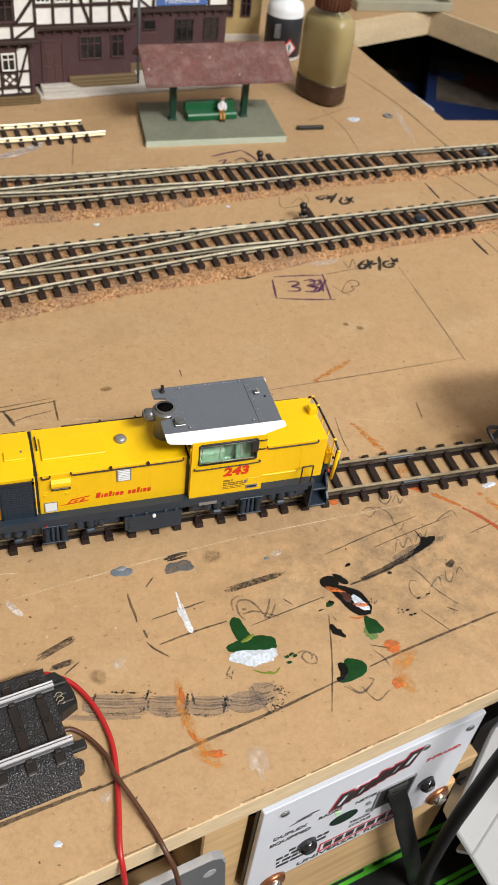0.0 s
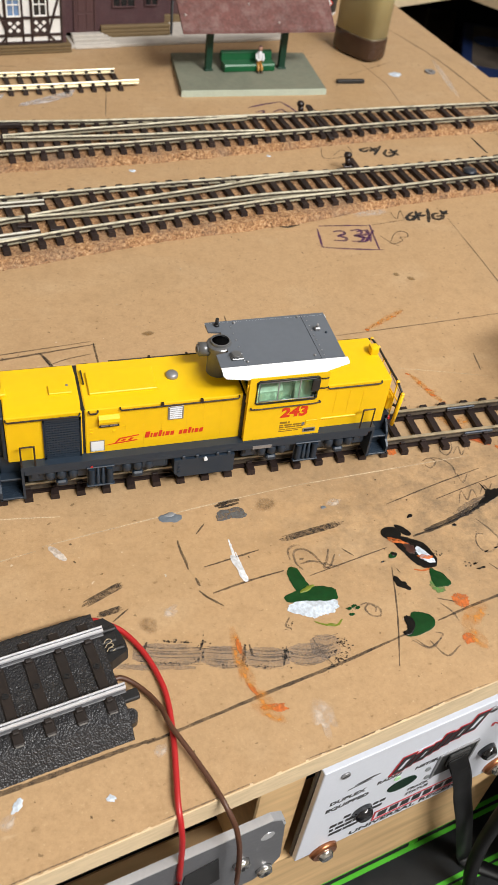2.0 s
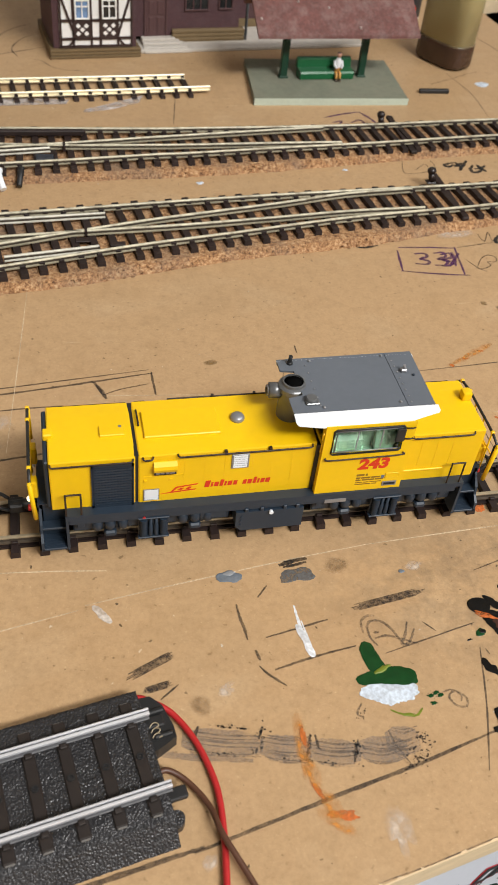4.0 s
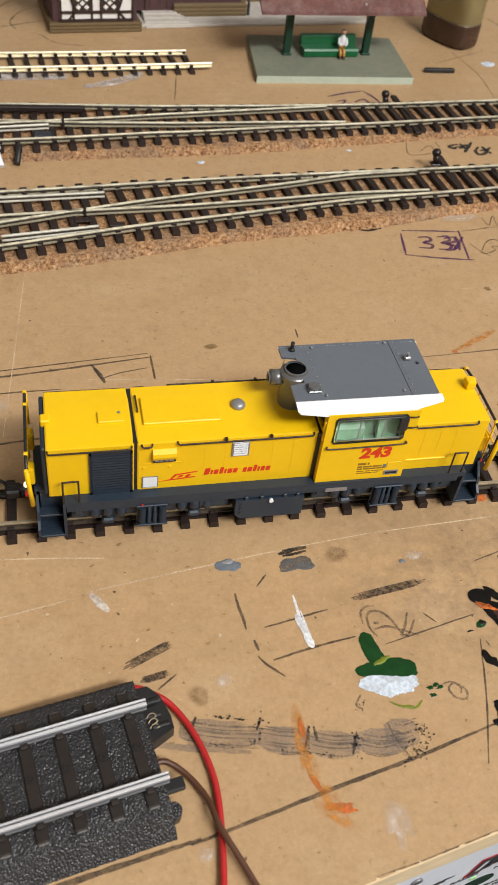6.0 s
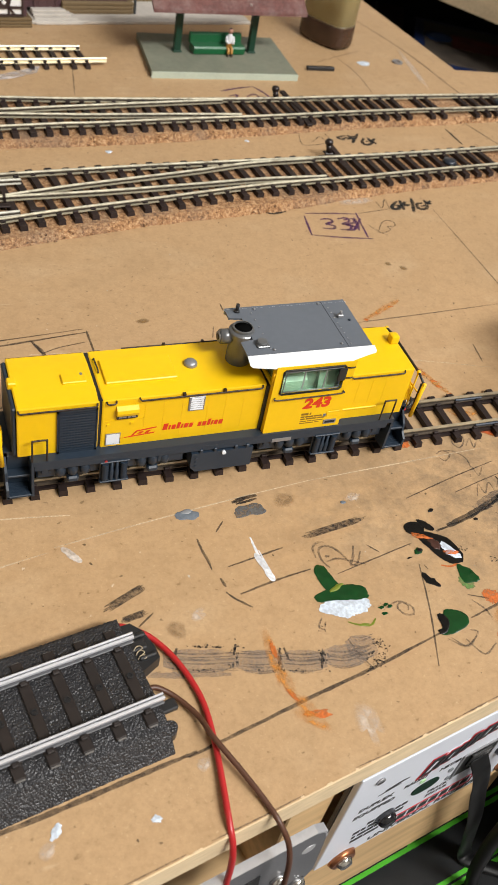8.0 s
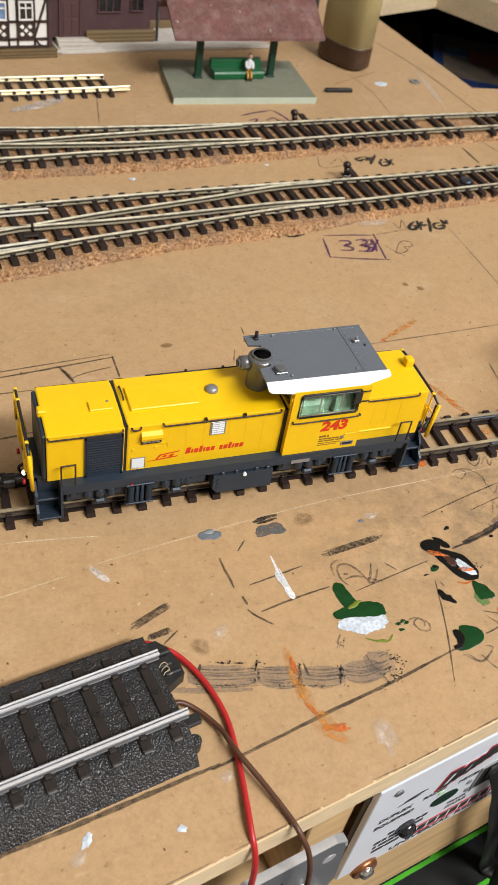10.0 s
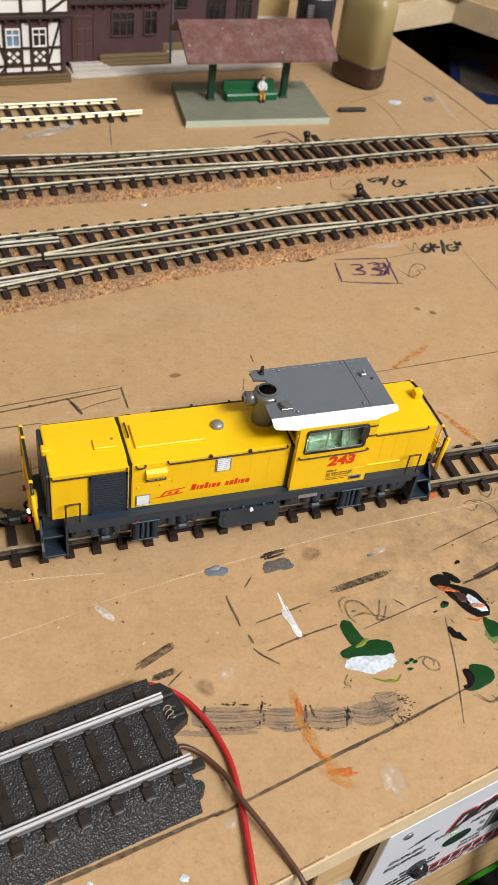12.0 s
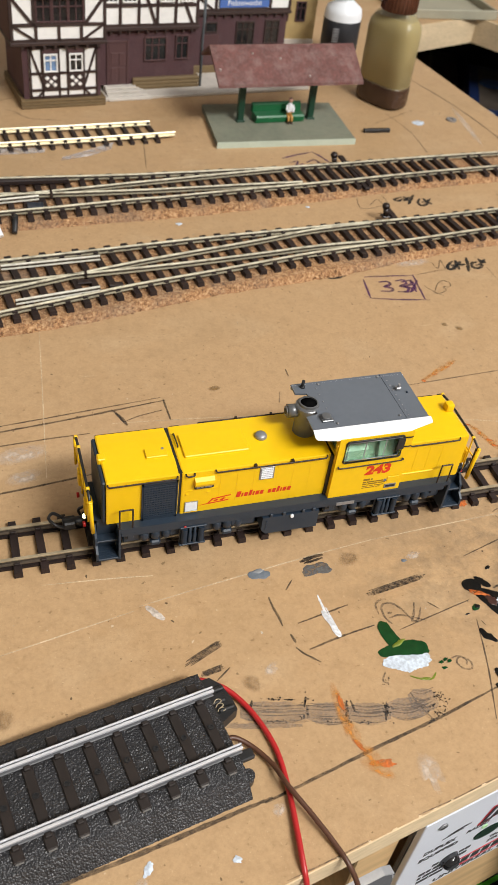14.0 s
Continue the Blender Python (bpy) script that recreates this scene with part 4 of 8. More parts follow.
    part("hatch_latch", Shape().disc((4.9, 205.2, 34.9), (0, 0, 1), 0.4, 0.25, 10), SILVER, rear)
    part("hatch_handle", Shape().tube([(9.5, 211.2, 34.4), (9.5, 210.9, 35.1), (9.6, 205.6, 35.2), (9.6, 205.2, 34.6)], 0.24, 6), BROWN_RAIL, main)
    part("end_lamp_box", Shape().box(-14.3, -11.9, 203.2, 206.0, 32.8, 35.4, 0.3), YELLOW, rear)
    part("end_lamp_box", Shape().box(98.6, 101.4, 206.0, 209.0, 34.6, 37.4, 0.7, 2), YELLOW, front)
    for side in (-1, 1):
        y = cy + side * 10.3

        def rail_on(parent, xa, xb, z, name="hood_handrail"):
            part(name, Shape().tube([(xa, y, z + 0.5), (xa + 0.1, y + side * 0.6, z + 0.2), (xa + 0.5, y + side * 0.8, z), (xb - 0.5, y + side * 0.8, z), (xb - 0.1, y + side * 0.6, z + 0.2), (xb, y, z + 0.5)], 0.25, 6), BROWN_RAIL, parent)

        rail_on(rear, -13.0, 7.2, 33.0)
        rail_on(main, 18.4, 53.2, 33.5)
        rail_on(main, 9.6, 12.2, 33.2)
        rail_on(front, 80.6, 98.2, 33.6)
        for xx in (30.5, 42.0):
            part("handrail_bracket", Shape().box(xx - 0.35, xx + 0.35, min(y, y + side * 0.9), max(y, y + side * 0.9), 33.2, 34.4), BROWN_RAIL, main)
        grille = part("radiator_grille", Shape().box(-3.0, 7.2, min(y - side * 0.2, y + side * 0.3), max(y - side * 0.2, y + side * 0.3), 17.5, 32.2, 0.15), GRILLE, rear, "dark grey louvred radiator grille")
        ya, yb = min(y + side * 0.3, y + side * 0.62), max(y + side * 0.3, y + side * 0.62)
        for k in range(15):
            z = 18.3 + k * 0.92
            part("slat", Shape().box(-2.9, 7.1, ya, yb, z, z + 0.56), FRAME_GREY, grille)
        for k in range(13):
            x = -2.7 + k * 0.79
            part("grille_bar", Shape().box(x, x + 0.22, min(y + side * 0.3, y + side * 0.58), max(y + side * 0.3, y + side * 0.58), 17.7, 32.0), FRAME_GREY, grille)
        part("grille_frame", Shape().box(-3.2, 7.4, ya, yb + 0.05, 31.6, 32.4).box(-3.2, 7.4, ya, yb + 0.05, 17.4, 18.1).box(-3.2, -2.6, ya, yb + 0.05, 17.4, 32.4).box(6.8, 7.4, ya, yb + 0.05, 17.4, 32.4), FRAME_GREY, grille)
        louvre = part("louvre_panel", Shape().box(32.2, 36.8, min(y, y + side * 0.3), max(y, y + side * 0.3), 27.4, 32.4, 0.1), SILVER, main, "silver louvre panel")
        for k in range(6):
            part("slat", Shape().box(32.7, 36.3, min(y + side * 0.25, y + side * 0.5), max(y + side * 0.25, y + side * 0.5), 27.9 + k * 0.75, 28.3 + k * 0.75), WHITE, louvre)
        part("white_panel", Shape().box(10.0, 13.7, min(y, y + side * 0.25), max(y, y + side * 0.25), 18.3, 22.0, 0.1), WHITE, main, "small white panel")
        part("panel_frame", Shape().tube([(9.9, y + side * 0.2, 18.2), (13.8, y + side * 0.2, 18.2), (13.8, y + side * 0.2, 22.1), (9.9, y + side * 0.2, 22.1), (9.9, y + side * 0.2, 18.2)], 0.16, 5), SILVER, main)
        intake = part("air_intake", Shape().prism([(y - side * 0.2, 29.0), (y + side * 1.2, 29.0), (y + side * 1.5, 30.0), (y + side * 1.3, 31.0), (y + side * 0.2, 31.8), (y - side * 0.2, 31.8)], "x", 12.3, 18.2), YELLOW, main)
        plate_ob = part("builders_plate", Shape().box(12.4, 18.1, min(y, y + side * 0.7), max(y, y + side * 0.7), 27.5, 28.95, 0.1), BLACK, intake, "black plate with fine silver print")
        for xa, xb in ((12.9, 13.9), (14.1, 15.0), (15.4, 16.2), (16.4, 17.6)):
            part("plate_print", Shape().box(xa, xb, min(y + side * 0.68, y + side * 0.74), max(y + side * 0.68, y + side * 0.74), 27.95, 28.5), SILVER, plate_ob)
        part("door_outline", Shape().box(9.6, 20.0, min(y, y + side * 0.12), max(y, y + side * 0.12), 26.6, 26.8).box(19.8, 20.0, min(y, y + side * 0.12), max(y, y + side * 0.12), 25.6, 26.8), YELLOW, main)
        for xx in (20.2, 25.4, 30.6, 38.0, 43.0, 48.4):
            part("door_seam", Shape().box(xx - 0.08, xx + 0.08, min(y, y + side * 0.05), max(y, y + side * 0.05), 18.0, 32.0), YELLOW, main)
        for xx in (9.9, 16.4):
            part("door_hinge", Shape().box(xx, xx + 0.8, min(y, y + side * 0.3), max(y, y + side * 0.3), 25.0, 25.6), YELLOW, main)
        part("front_ledge", Shape().box(79.8, 92.0, min(y, y + side * 0.5), max(y, y + side * 0.5), 20.8, 21.5, 0.15), YELLOW, front)
        for xx in (84.0, 88.5, 93.0):
            part("door_seam", Shape().box(xx - 0.07, xx + 0.07, min(y, y + side * 0.16), max(y, y + side * 0.16), 22.0, 31.8), YELLOW, front)
        # step hoops
        for xa, xb in ((-9.9, -6.1), (93.2, 96.9)):
            yy = cy + side * 12.9
            part("step_hoop", Shape().tube(arc([(xa, yy, 15.0), (xa, yy, 18.0), (xa, yy, 24.4), (xa + 0.3, yy, 24.9), (xb - 0.3, yy, 24.9), (xb, yy, 24.4), (xb, yy, 18), (xb, yy, 15.0)], 3), 0.26, 6), BROWN_RAIL, e)

    # end railings
    for x, s in ((-18.1, -1), (105.6, 1)):
        gate = part("end_railing", Shape().tube([(x - s * 0.7, cy - 11.7, 16.2), (x - s * 0.3, cy - 11.8, 22.0), (x, cy - 12.0, 29.0)], 0.62, 8), YELLOW, e, "yellow end railing with dark top rail")
        part("rubber_strip", Shape().tube([(x - s * 0.2, cy - 10.6, 16.8), (x - s * 0.2, cy - 10.8, 28.4)], 0.34, 6), BLACK, gate)
        part("corner_post", Shape().tube([(x, cy + 17.0, 17.0), (x, cy + 17.6, 27.6)], 0.5, 8), YELLOW, gate)
        for y in (cy - 7.4, cy - 1.6, cy + 4.4, cy + 9.5):
            part("railing_post", Shape().tube([(x, y, 16.5), (x, y, 30.2)], 0.3, 6), YELLOW, gate)
        part("top_rail", Shape().tube([(x, cy - 12.0, 28.9), (x, cy - 7.5, 30.2), (x, cy + 9.5, 30.7), (x, cy + 15.0, 30.0), (x, cy + 17.6, 27.8), (x, cy + 17.8, 23.4)], 0.42, 6), BLACK, gate)
        for y, z in ((cy - 12.0, 28.9), (cy - 7.5, 30.2), (cy + 9.5, 30.7), (cy + 15.0, 30.0)):
            part("rail_clamp", Shape().box(x - 0.55, x + 0.55, y - 0.5, y + 0.5, z - 0.55, z + 0.55, 0.2), YELLOW, gate)
        part("mid_rail", Shape().tube([(x, cy - 11.8, 24.6), (x, cy - 3.2, 24.6), (x, cy - 1.0, 21.6)], 0.28, 6), YELLOW_DARK, gate)
        part("mid_rail", Shape().tube([(x, cy + 17.2, 24.0), (x, cy + 4.4, 24.6), (x, cy + 1.0, 21.6)], 0.28, 6), YELLOW_DARK, gate)
        for y in (cy - 5.2, cy + 7.0):
            box_ob = part("lamp_box", Shape().box(min(x - s * 1.6, x + s * 0.9), max(x - s * 1.6, x + s * 0.9), y - 1.6, y + 1.6, 18.2, 23.8, 0.6, 2), YELLOW, e)
            part("lamp_lens", Shape().lathe(0, 0, [(0.8, 0), (0.75, 0.5), (0.4, 0.85), (0.1, 0.9)], 14).turn(Matrix.Translation((x + s * (0.6 if y < cy else -0.8), y, 16.8)) @ pose(0, 0, 0, 0, s * 90)), LIT_LENS if s < 0 and y < cy else LENS, box_ob)
            part("tail_lens", Shape().disc((x + s * 0.6, y - 0.2, 13.6), (s, 0, 0), 0.9, 0.8, 12), SIGNAL_RED, box_ob, "red tail lamp")

    # printing
    for side, turn in ((-1, 0), (1, 180)):
        yc = cy + side * 12.78
        m = Matrix.Translation((70.2, yc, 27.2)) @ pose(0, 0, 0, 90, 0, turn)
        lettering("fleet_number", "243", 5.0, RED_PRINT, cab, m, 0.04, "red printed fleet number", 1.14, 0.10, 0.22)
        for z, tall, spans in ((22.9, 0.75, ((66.2, 68.4), (68.8, 69.3))), (21.9, 0.55, ((66.2, 67.4), (67.7, 70.2), (70.5, 73.0))), (21.1, 0.5, ((66.2, 67.6), (68.0, 71.4), (71.7, 74.0))),
                               (20.3, 0.3, ((66.2, 68.2), (68.6, 70.0), (70.3, 73.6))), (19.6, 0.3, ((66.2, 70.6), (71.0, 72.4)))):
            for xa, xb in spans:
                part("data_line", Shape().box(xa, xb, min(yc, yc - side * 0.1), max(yc, yc - side * 0.1), z, z + tall), TAN_PRINT, cab)
        part("data_panel", Shape().box(73.3, 74.2, min(yc, yc - side * 0.1), max(yc, yc - side * 0.1), 21.6, 22.6), SIGN_GREY, cab)
        part("lock_plate", Shape().box(74.4, 78.2, min(yc, yc + side * 0.12), max(yc, yc + side * 0.12), 21.4, 23.4, 0.08), YELLOW, cab)
        part("maker_plate", Shape().box(74.0, 78.0, min(yc, yc + side * 0.15), max(yc, yc + side * 0.15), 18.6, 20.2), SILVER, cab)
        part("plate_print", Shape().box(74.4, 77.6, min(yc + side * 0.14, yc + side * 0.2), max(yc + side * 0.14, yc + side * 0.2), 19.0, 19.8), GRILLE, cab)
        yh = cy + side * 10.34
        xs = 25.6
        for k, wide in enumerate((1.3, 0.5, 1.1, 0.9, 0.5, 1.1, 1.0, -1, 0.9, 1.1, 0.8, 0.5, 1.0, 1.1)):
            if wide < 0:
                xs += 1.2
                continue
            tall = 2.3 if k in (0, 3, 10) else 1.6
            foot = 21.2
            letter = Shape().prism([(xs, foot), (xs + wide, foot), (xs + wide + 0.16 * tall, foot + tall), (xs + 0.16 * tall, foot + tall)], "y", min(yh, yh + side * 0.06), max(yh, yh + side * 0.06))
            part("name_bar", letter, RED_PRINT, main)
            xs += wide + 0.36
        logo = Shape()
        for pts in ([(13.9, 19.9), (17.4, 20.5), (23.6, 21.0), (23.2, 20.6), (17.6, 20.1)], [(16.8, 20.4), (18.2, 22.2), (24.0, 22.9), (23.8, 22.5), (18.6, 21.8), (17.4, 20.5)],
                    [(18.6, 21.0), (19.6, 21.7), (20.4, 21.6), (19.6, 20.9)], [(20.6, 21.0), (21.6, 21.9), (22.4, 21.8), (21.6, 20.9)]):
            logo.prism(pts, "y", min(yh, yh + side * 0.06), max(yh, yh + side * 0.06))
        part("emblem", logo, RED_PRINT, main, "red printed railway emblem")
    return e


engine()

# ---------------------------------------------------------------- pencil, ink and paint on the board
PENCIL = worn_mark("pencil_graphite", (0.050, 0.036, 0.026), 0.58, 1700, 300, contrast=0.5)
CHARCOAL = worn_mark("smudged_charcoal", (0.030, 0.022, 0.017), 0.62, 2300, 700, contrast=0.26)
RULED = worn_mark("soft_ruled_pencil", (0.034, 0.024, 0.018), 0.56, 2600, 420, contrast=0.42)
DARK_STROKE = worn_mark("dry_black_brush_stroke", (0.018, 0.014, 0.011), 0.74, 1800, 260, contrast=0.35)
STREAK = worn_mark("grey_brush_streak", (0.12, 0.095, 0.080), 0.26, 1900, 300, contrast=0.22)
FAINT_PENCIL = worn_mark("faint_pencil", (0.070, 0.055, 0.045), 0.36, 1700, 260, contrast=0.36)
MARKER_BLACK = worn_mark("black_marker_ink", (0.014, 0.013, 0.012), 0.97, 900, 150)
PURPLE = worn_mark("purple_marker_ink", (0.085, 0.025, 0.085), 0.90, 900, 120)
PALE = worn_mark("pale_scratch", (0.76, 0.60, 0.40), 0.62, 1500, 60, contrast=0.6)
SMEAR = worn_mark("diluted_grey_paint", (0.26, 0.205, 0.165), 0.32, 1500, 160, contrast=0.45)
PALE_SMEAR = worn_mark("rubbed_white_paint", (0.66, 0.57, 0.48), 0.33, 500, 120, contrast=0.4, soft=True)
BROWN_STAIN = worn_mark("brown_stain", (0.24, 0.145, 0.065), 0.28, 600, 140, contrast=0.4, soft=True)
DARK_SPOT = worn_mark("dark_brown_spot", (0.24, 0.14, 0.050), 0.62, 600, 140, contrast=0.4, soft=True)
ORANGE_STAIN = worn_mark("orange_stain", (0.52, 0.135, 0.020), 1.0, 700, 180, soft=True)
FAINT_ORANGE = worn_mark("faint_orange_stain", (0.60, 0.24, 0.035), 0.29, 500, 130, soft=True)
RUST_STREAK = worn_mark("rust_red_streak", (0.42, 0.075, 0.020), 0.75, 900, 200)
GREY_PAINT = surface("blue_grey_paint_spot", (0.135, 0.16, 0.19), 0.3, vary=0.25, grain=700, bump=0.05)
DARK_GREY_PAINT = worn_mark("dark_grey_paint_spot", (0.105, 0.108, 0.112), 0.85, 900, 300, rough=0.4, contrast=0.3)
PALE_GREY_PAINT = surface("pale_grey_paint_spot", (0.24, 0.25, 0.265), 0.4, vary=0.25, grain=500, bump=0.05)
WHITE_PAINT = worn_mark("white_paint_spill", (0.62, 0.70, 0.80), 1.12, 900, 330, rough=0.4, contrast=0.22)
WHITE_STREAK_FAINT = worn_mark("thin_white_paint", (0.66, 0.60, 0.54), 0.62, 700, 160, contrast=0.5)
WHITE_STREAK = worn_mark("brushed_white_paint", (0.74, 0.77, 0.82), 0.92, 900, 200, contrast=0.5)
GREEN_PAINT = surface("dark_green_paint_spill", (0.005, 0.046, 0.010), 0.24, vary=0.18, grain=400, broad=180, bump=0.05)
OLIVE_PAINT = surface("olive_paint_spill", (0.16, 0.20, 0.02), 0.35, vary=0.25, grain=400, bump=0.05)
THIN_GREEN = worn_mark("thin_green_paint", (0.10, 0.22, 0.055), 0.62, 900, 300, contrast=0.4)
BLACK_PAINT = surface("black_paint_spill", (0.004, 0.004, 0.004), 0.22, vary=0.2, grain=500, bump=0.05)
BROWN_PAINT = surface("dark_brown_paint_spill", (0.055, 0.022, 0.016), 0.3, vary=0.3, grain=500, bump=0.05)
ORANGE_PAINT = worn_mark("bright_orange_paint", (0.56, 0.135, 0.022), 0.80, 900, 400, contrast=0.3)
mark_count = 0


def stroke(name, material, width, *places):
    """A drawn line of uneven width lying on the board."""
    global mark_count
    mark_count += 1
    rng = random.Random(mark_count)
    z = 0.05 + 0.004 * (mark_count % 12)
    path = arc([(x, y, z) for x, y in places], 10)
    s = Shape()
    left, right = [], []
    for i, p in enumerate(path):
        way = (path[min(i + 1, len(path) - 1)] - path[max(i - 1, 0)]).normalized()
        side = Vector((-way.y, way.x, 0))
        taper = 0.55 + 0.45 * min(1.0, 4.0 * min(i, len(path) - 1 - i) / len(path))
        w = width * 0.5 * taper * (rng.uniform(0.93, 1.05) if width > 4 else rng.uniform(0.75, 1.15))
        shift = side * rng.uniform(-0.06, 0.06) * (width if width < 4 else 1.0)
        left.append(s.bm.verts.new(p + side * w + shift))
        right.append(s.bm.verts.new(p - side * w + shift))
    for i in range(len(path) - 1):
        s.bm.faces.new((left[i], right[i], right[i + 1], left[i + 1]))
    return part(name, s, material, board)


def blob(name, material, x, y, rx, ry, turn, seed, ragged=0.18, thick=0.25, label=""):
    """A spill of paint with a wavering outline, thickest in its middle."""
    rng = random.Random(seed + 100)
    n = 40
    waves = [(k, rng.uniform(0, 6.283), rng.uniform(0.3, 1.0) / k**0.55) for k in range(2, 11)]
    s = Shape()
    rings = []
    for share, height in ((1.0, 0.0), (0.93, 0.6), (0.78, 0.9), (0.45, 1.0)):
        ring = []
        for k in range(n):
            a = 6.28319 * k / n
            r = 1 + ragged * sum(amp * math.sin(f * a + ph) for f, ph, amp in waves) * 0.8
            ring.append(s.bm.verts.new((rx * r * share * math.cos(a), ry * r * share * math.sin(a), thick * height * 0.45)))
        rings.append(ring)
    for outer, inner in zip(rings, rings[1:]):
        for k in range(n):
            f = s.bm.faces.new((outer[k], outer[(k + 1) % n], inner[(k + 1) % n], inner[k]))
            f.smooth = True
    s.bm.faces.new(rings[-1]).smooth = True
    ob = again(name, mesh_of(name, s, material, Vector((0, 0, 0))), board, x - 100, y - 300, 0.10 + 0.003 * (seed % 10), turn)
    return tagged(ob, label) if label else ob


def spill(name, material, x, y, reach, level, label="", ragged=0.05, thick=0.2):
    """A paint spill whose edge lies at the given distances round its middle."""
    rng = random.Random(level * 7 + len(reach))
    steps, n = 5, len(reach) * 5
    edge = []
    for k in range(n):
        i, t = k // steps, k % steps / steps
        a, b, c, d = (reach[(i + j) % len(reach)] for j in (-1, 0, 1, 2))
        edge.append(max(0.3, 0.5 * (2 * b + (c - a) * t + (2 * a - 5 * b + 4 * c - d) * t * t + (3 * b - a - 3 * c + d) * t**3)) * (1 + rng.uniform(-ragged, ragged)))
    s = Shape()
    rings = [[s.bm.verts.new((r * share * math.cos(6.28319 * k / n), r * share * math.sin(6.28319 * k / n), thick * height * 0.45)) for k, r in enumerate(edge)]
             for share, height in ((1.0, 0.0), (0.95, 0.65), (0.82, 0.9), (0.4, 1.0))]
    for outer, inner in zip(rings, rings[1:]):
        for k in range(n):
            s.bm.faces.new((outer[k], outer[(k + 1) % n], inner[(k + 1) % n], inner[k])).smooth = True
    s.bm.faces.new(rings[-1]).smooth = True
    ob = again(name, mesh_of(name, s, material, Vector((0, 0, 0))), board, x - 100, y - 300, 0.10 + 0.02 * level, 0)
    return tagged(ob, label) if label else ob


def stipple(x, y, reach_x, reach_y, turn, count, seed):
    """A cluster of tiny ink dots flicked off a brush, densest in its middle."""
    rng = random.Random(seed)
    s = Shape()
    c, d = math.cos(math.radians(turn)), math.sin(math.radians(turn))
    for _ in range(count):
        u, v, r = rng.gauss(0, 0.45) * reach_x, rng.gauss(0, 0.45) * reach_y, 0.09 + 0.22 * rng.random() ** 3
        mid = Vector((x + u * c - v * d, y + u * d + v * c, 0.12))
        s.bm.faces.new([s.bm.verts.new(mid + Vector((r * math.cos(k * 1.2566) * rng.uniform(0.7, 1.5), r * math.sin(k * 1.2566) * rng.uniform(0.7, 1.5), 0))) for k in range(5)])
    return tagged(part("ink_stipple", s, MARKER_BLACK, board), "cluster of tiny black ink dots", kind="stuff")


def hatching(width, *places):
    """A broad charcoal mark made of several dry lines with uneven ends."""
    rng = random.Random(len(places) + int(places[0][0]))
    (xa, ya), (xb, yb) = places[0], places[-1]
    across = Vector((ya - yb, xb - xa)).normalized()
    for k in range(6):
        o = across * width * (k / 5 - 0.5)
        f, g = (rng.uniform(0.0, 0.14) + abs(k - 2.5) * 0.03 for _ in range(2))
        stroke("charcoal_stroke", CHARCOAL, width * rng.uniform(0.16, 0.26), *[(xa + (xb - xa) * t + o.x, ya + (yb - ya) * t + o.y) for t in (f, 0.35, 0.7, 1 - g)])


stroke("pencil_line", RULED, 1.2, (-50.4, 102.3), (-39.5, 104.6), (-19.5, 107.3), (3.6, 111.0), (13.7, 112.5))
stroke("pencil_line", RULED, 0.95, (11.4, 111.7), (21.4, 113.8), (46.0, 119.1), (63.5, 122.6), (86.3, 128.0))
stroke("pencil_line", RULED, 0.8, (97.3, 130.4), (110.9, 133.5), (136.9, 138.5), (146.5, 140.2))
stroke("pencil_line", PENCIL, 0.45, (66.3, 152.2), (92.7, 157.9))
stroke("brush_stroke", DARK_STROKE, 1.0, (102.5, 160.5), (115.8, 163.4), (129.5, 168.4))
stroke("brush_stroke", BLACK_PAINT, 0.5, (133.7, 177.7), (134.3, 174.7), (134.8, 173.0))
stroke("brush_stroke", BLACK_PAINT, 1.2, (125.2, 166.8), (132.3, 169.9), (135.9, 171.7))
stroke("brush_stroke", DARK_STROKE, 2.2, (107.0, 161.9), (118.5, 165.0), (129.8, 169.1), (134.3, 171.0))
stroke("brush_stroke", STREAK, 2.6, (119.2, 166.6), (129.4, 170.5), (143.7, 173.3))
stroke("pencil_line", PENCIL, 0.45, (99.2, 174.4), (118.4, 179.7), (136.6, 184.1))
stroke("pencil_line", PENCIL, 0.4, (116.3, 173.7), (130.2, 177.3), (150.1, 182.0))
stroke("pencil_line", PENCIL, 0.4, (152.3, 172.9), (165.9, 176.3))
hatching(1.9, (59.7, 166.3), (84.1, 170.0))
stroke("pencil_line", PENCIL, 0.6, (37.1, 160.9), (46.3, 162.6), (54.3, 164.1))
stroke("pencil_line", PENCIL, 0.7, (37.4, 151.5), (47.8, 153.7), (59.4, 155.4))
hatching(1.9, (1.0, 153.9), (15.0, 160.2))
hatching(1.6, (4.2, 150.1), (12.4, 151.6))
stroke("pencil_line", PENCIL, 0.5, (8.8, 147.5), (13.5, 150.9))
stroke("pencil_line", PENCIL, 0.8, (31.5, 171.9), (31.7, 167.5), (32.2, 164.3), (32.4, 160.9))
stroke("pencil_line", PENCIL, 0.8, (33.7, 157.7), (34.4, 154.6))
stroke("pencil_line", PENCIL, 0.7, (33.8, 153.1), (35.4, 150.7), (37.2, 148.9), (39.3, 146.9))
stroke("pencil_line", PENCIL, 0.5, (37.5, 173.3), (40.7, 176.8))
stroke("pencil_line", PENCIL, 0.5, (91.4, 150.6), (86.7, 134.8), (80.8, 118.9))
stroke("pencil_line", PENCIL, 0.45, (121.5, 146.3), (127.9, 136.5))
stroke("pencil_line", PENCIL, 0.5, (99.3, 184.9), (99.8, 185.3))
stroke("scratched_line", PALE, 0.42, (-6.9, 176.6), (8.6, 179.0), (24.8, 181.3), (47.6, 184.4), (71.5, 187.1))
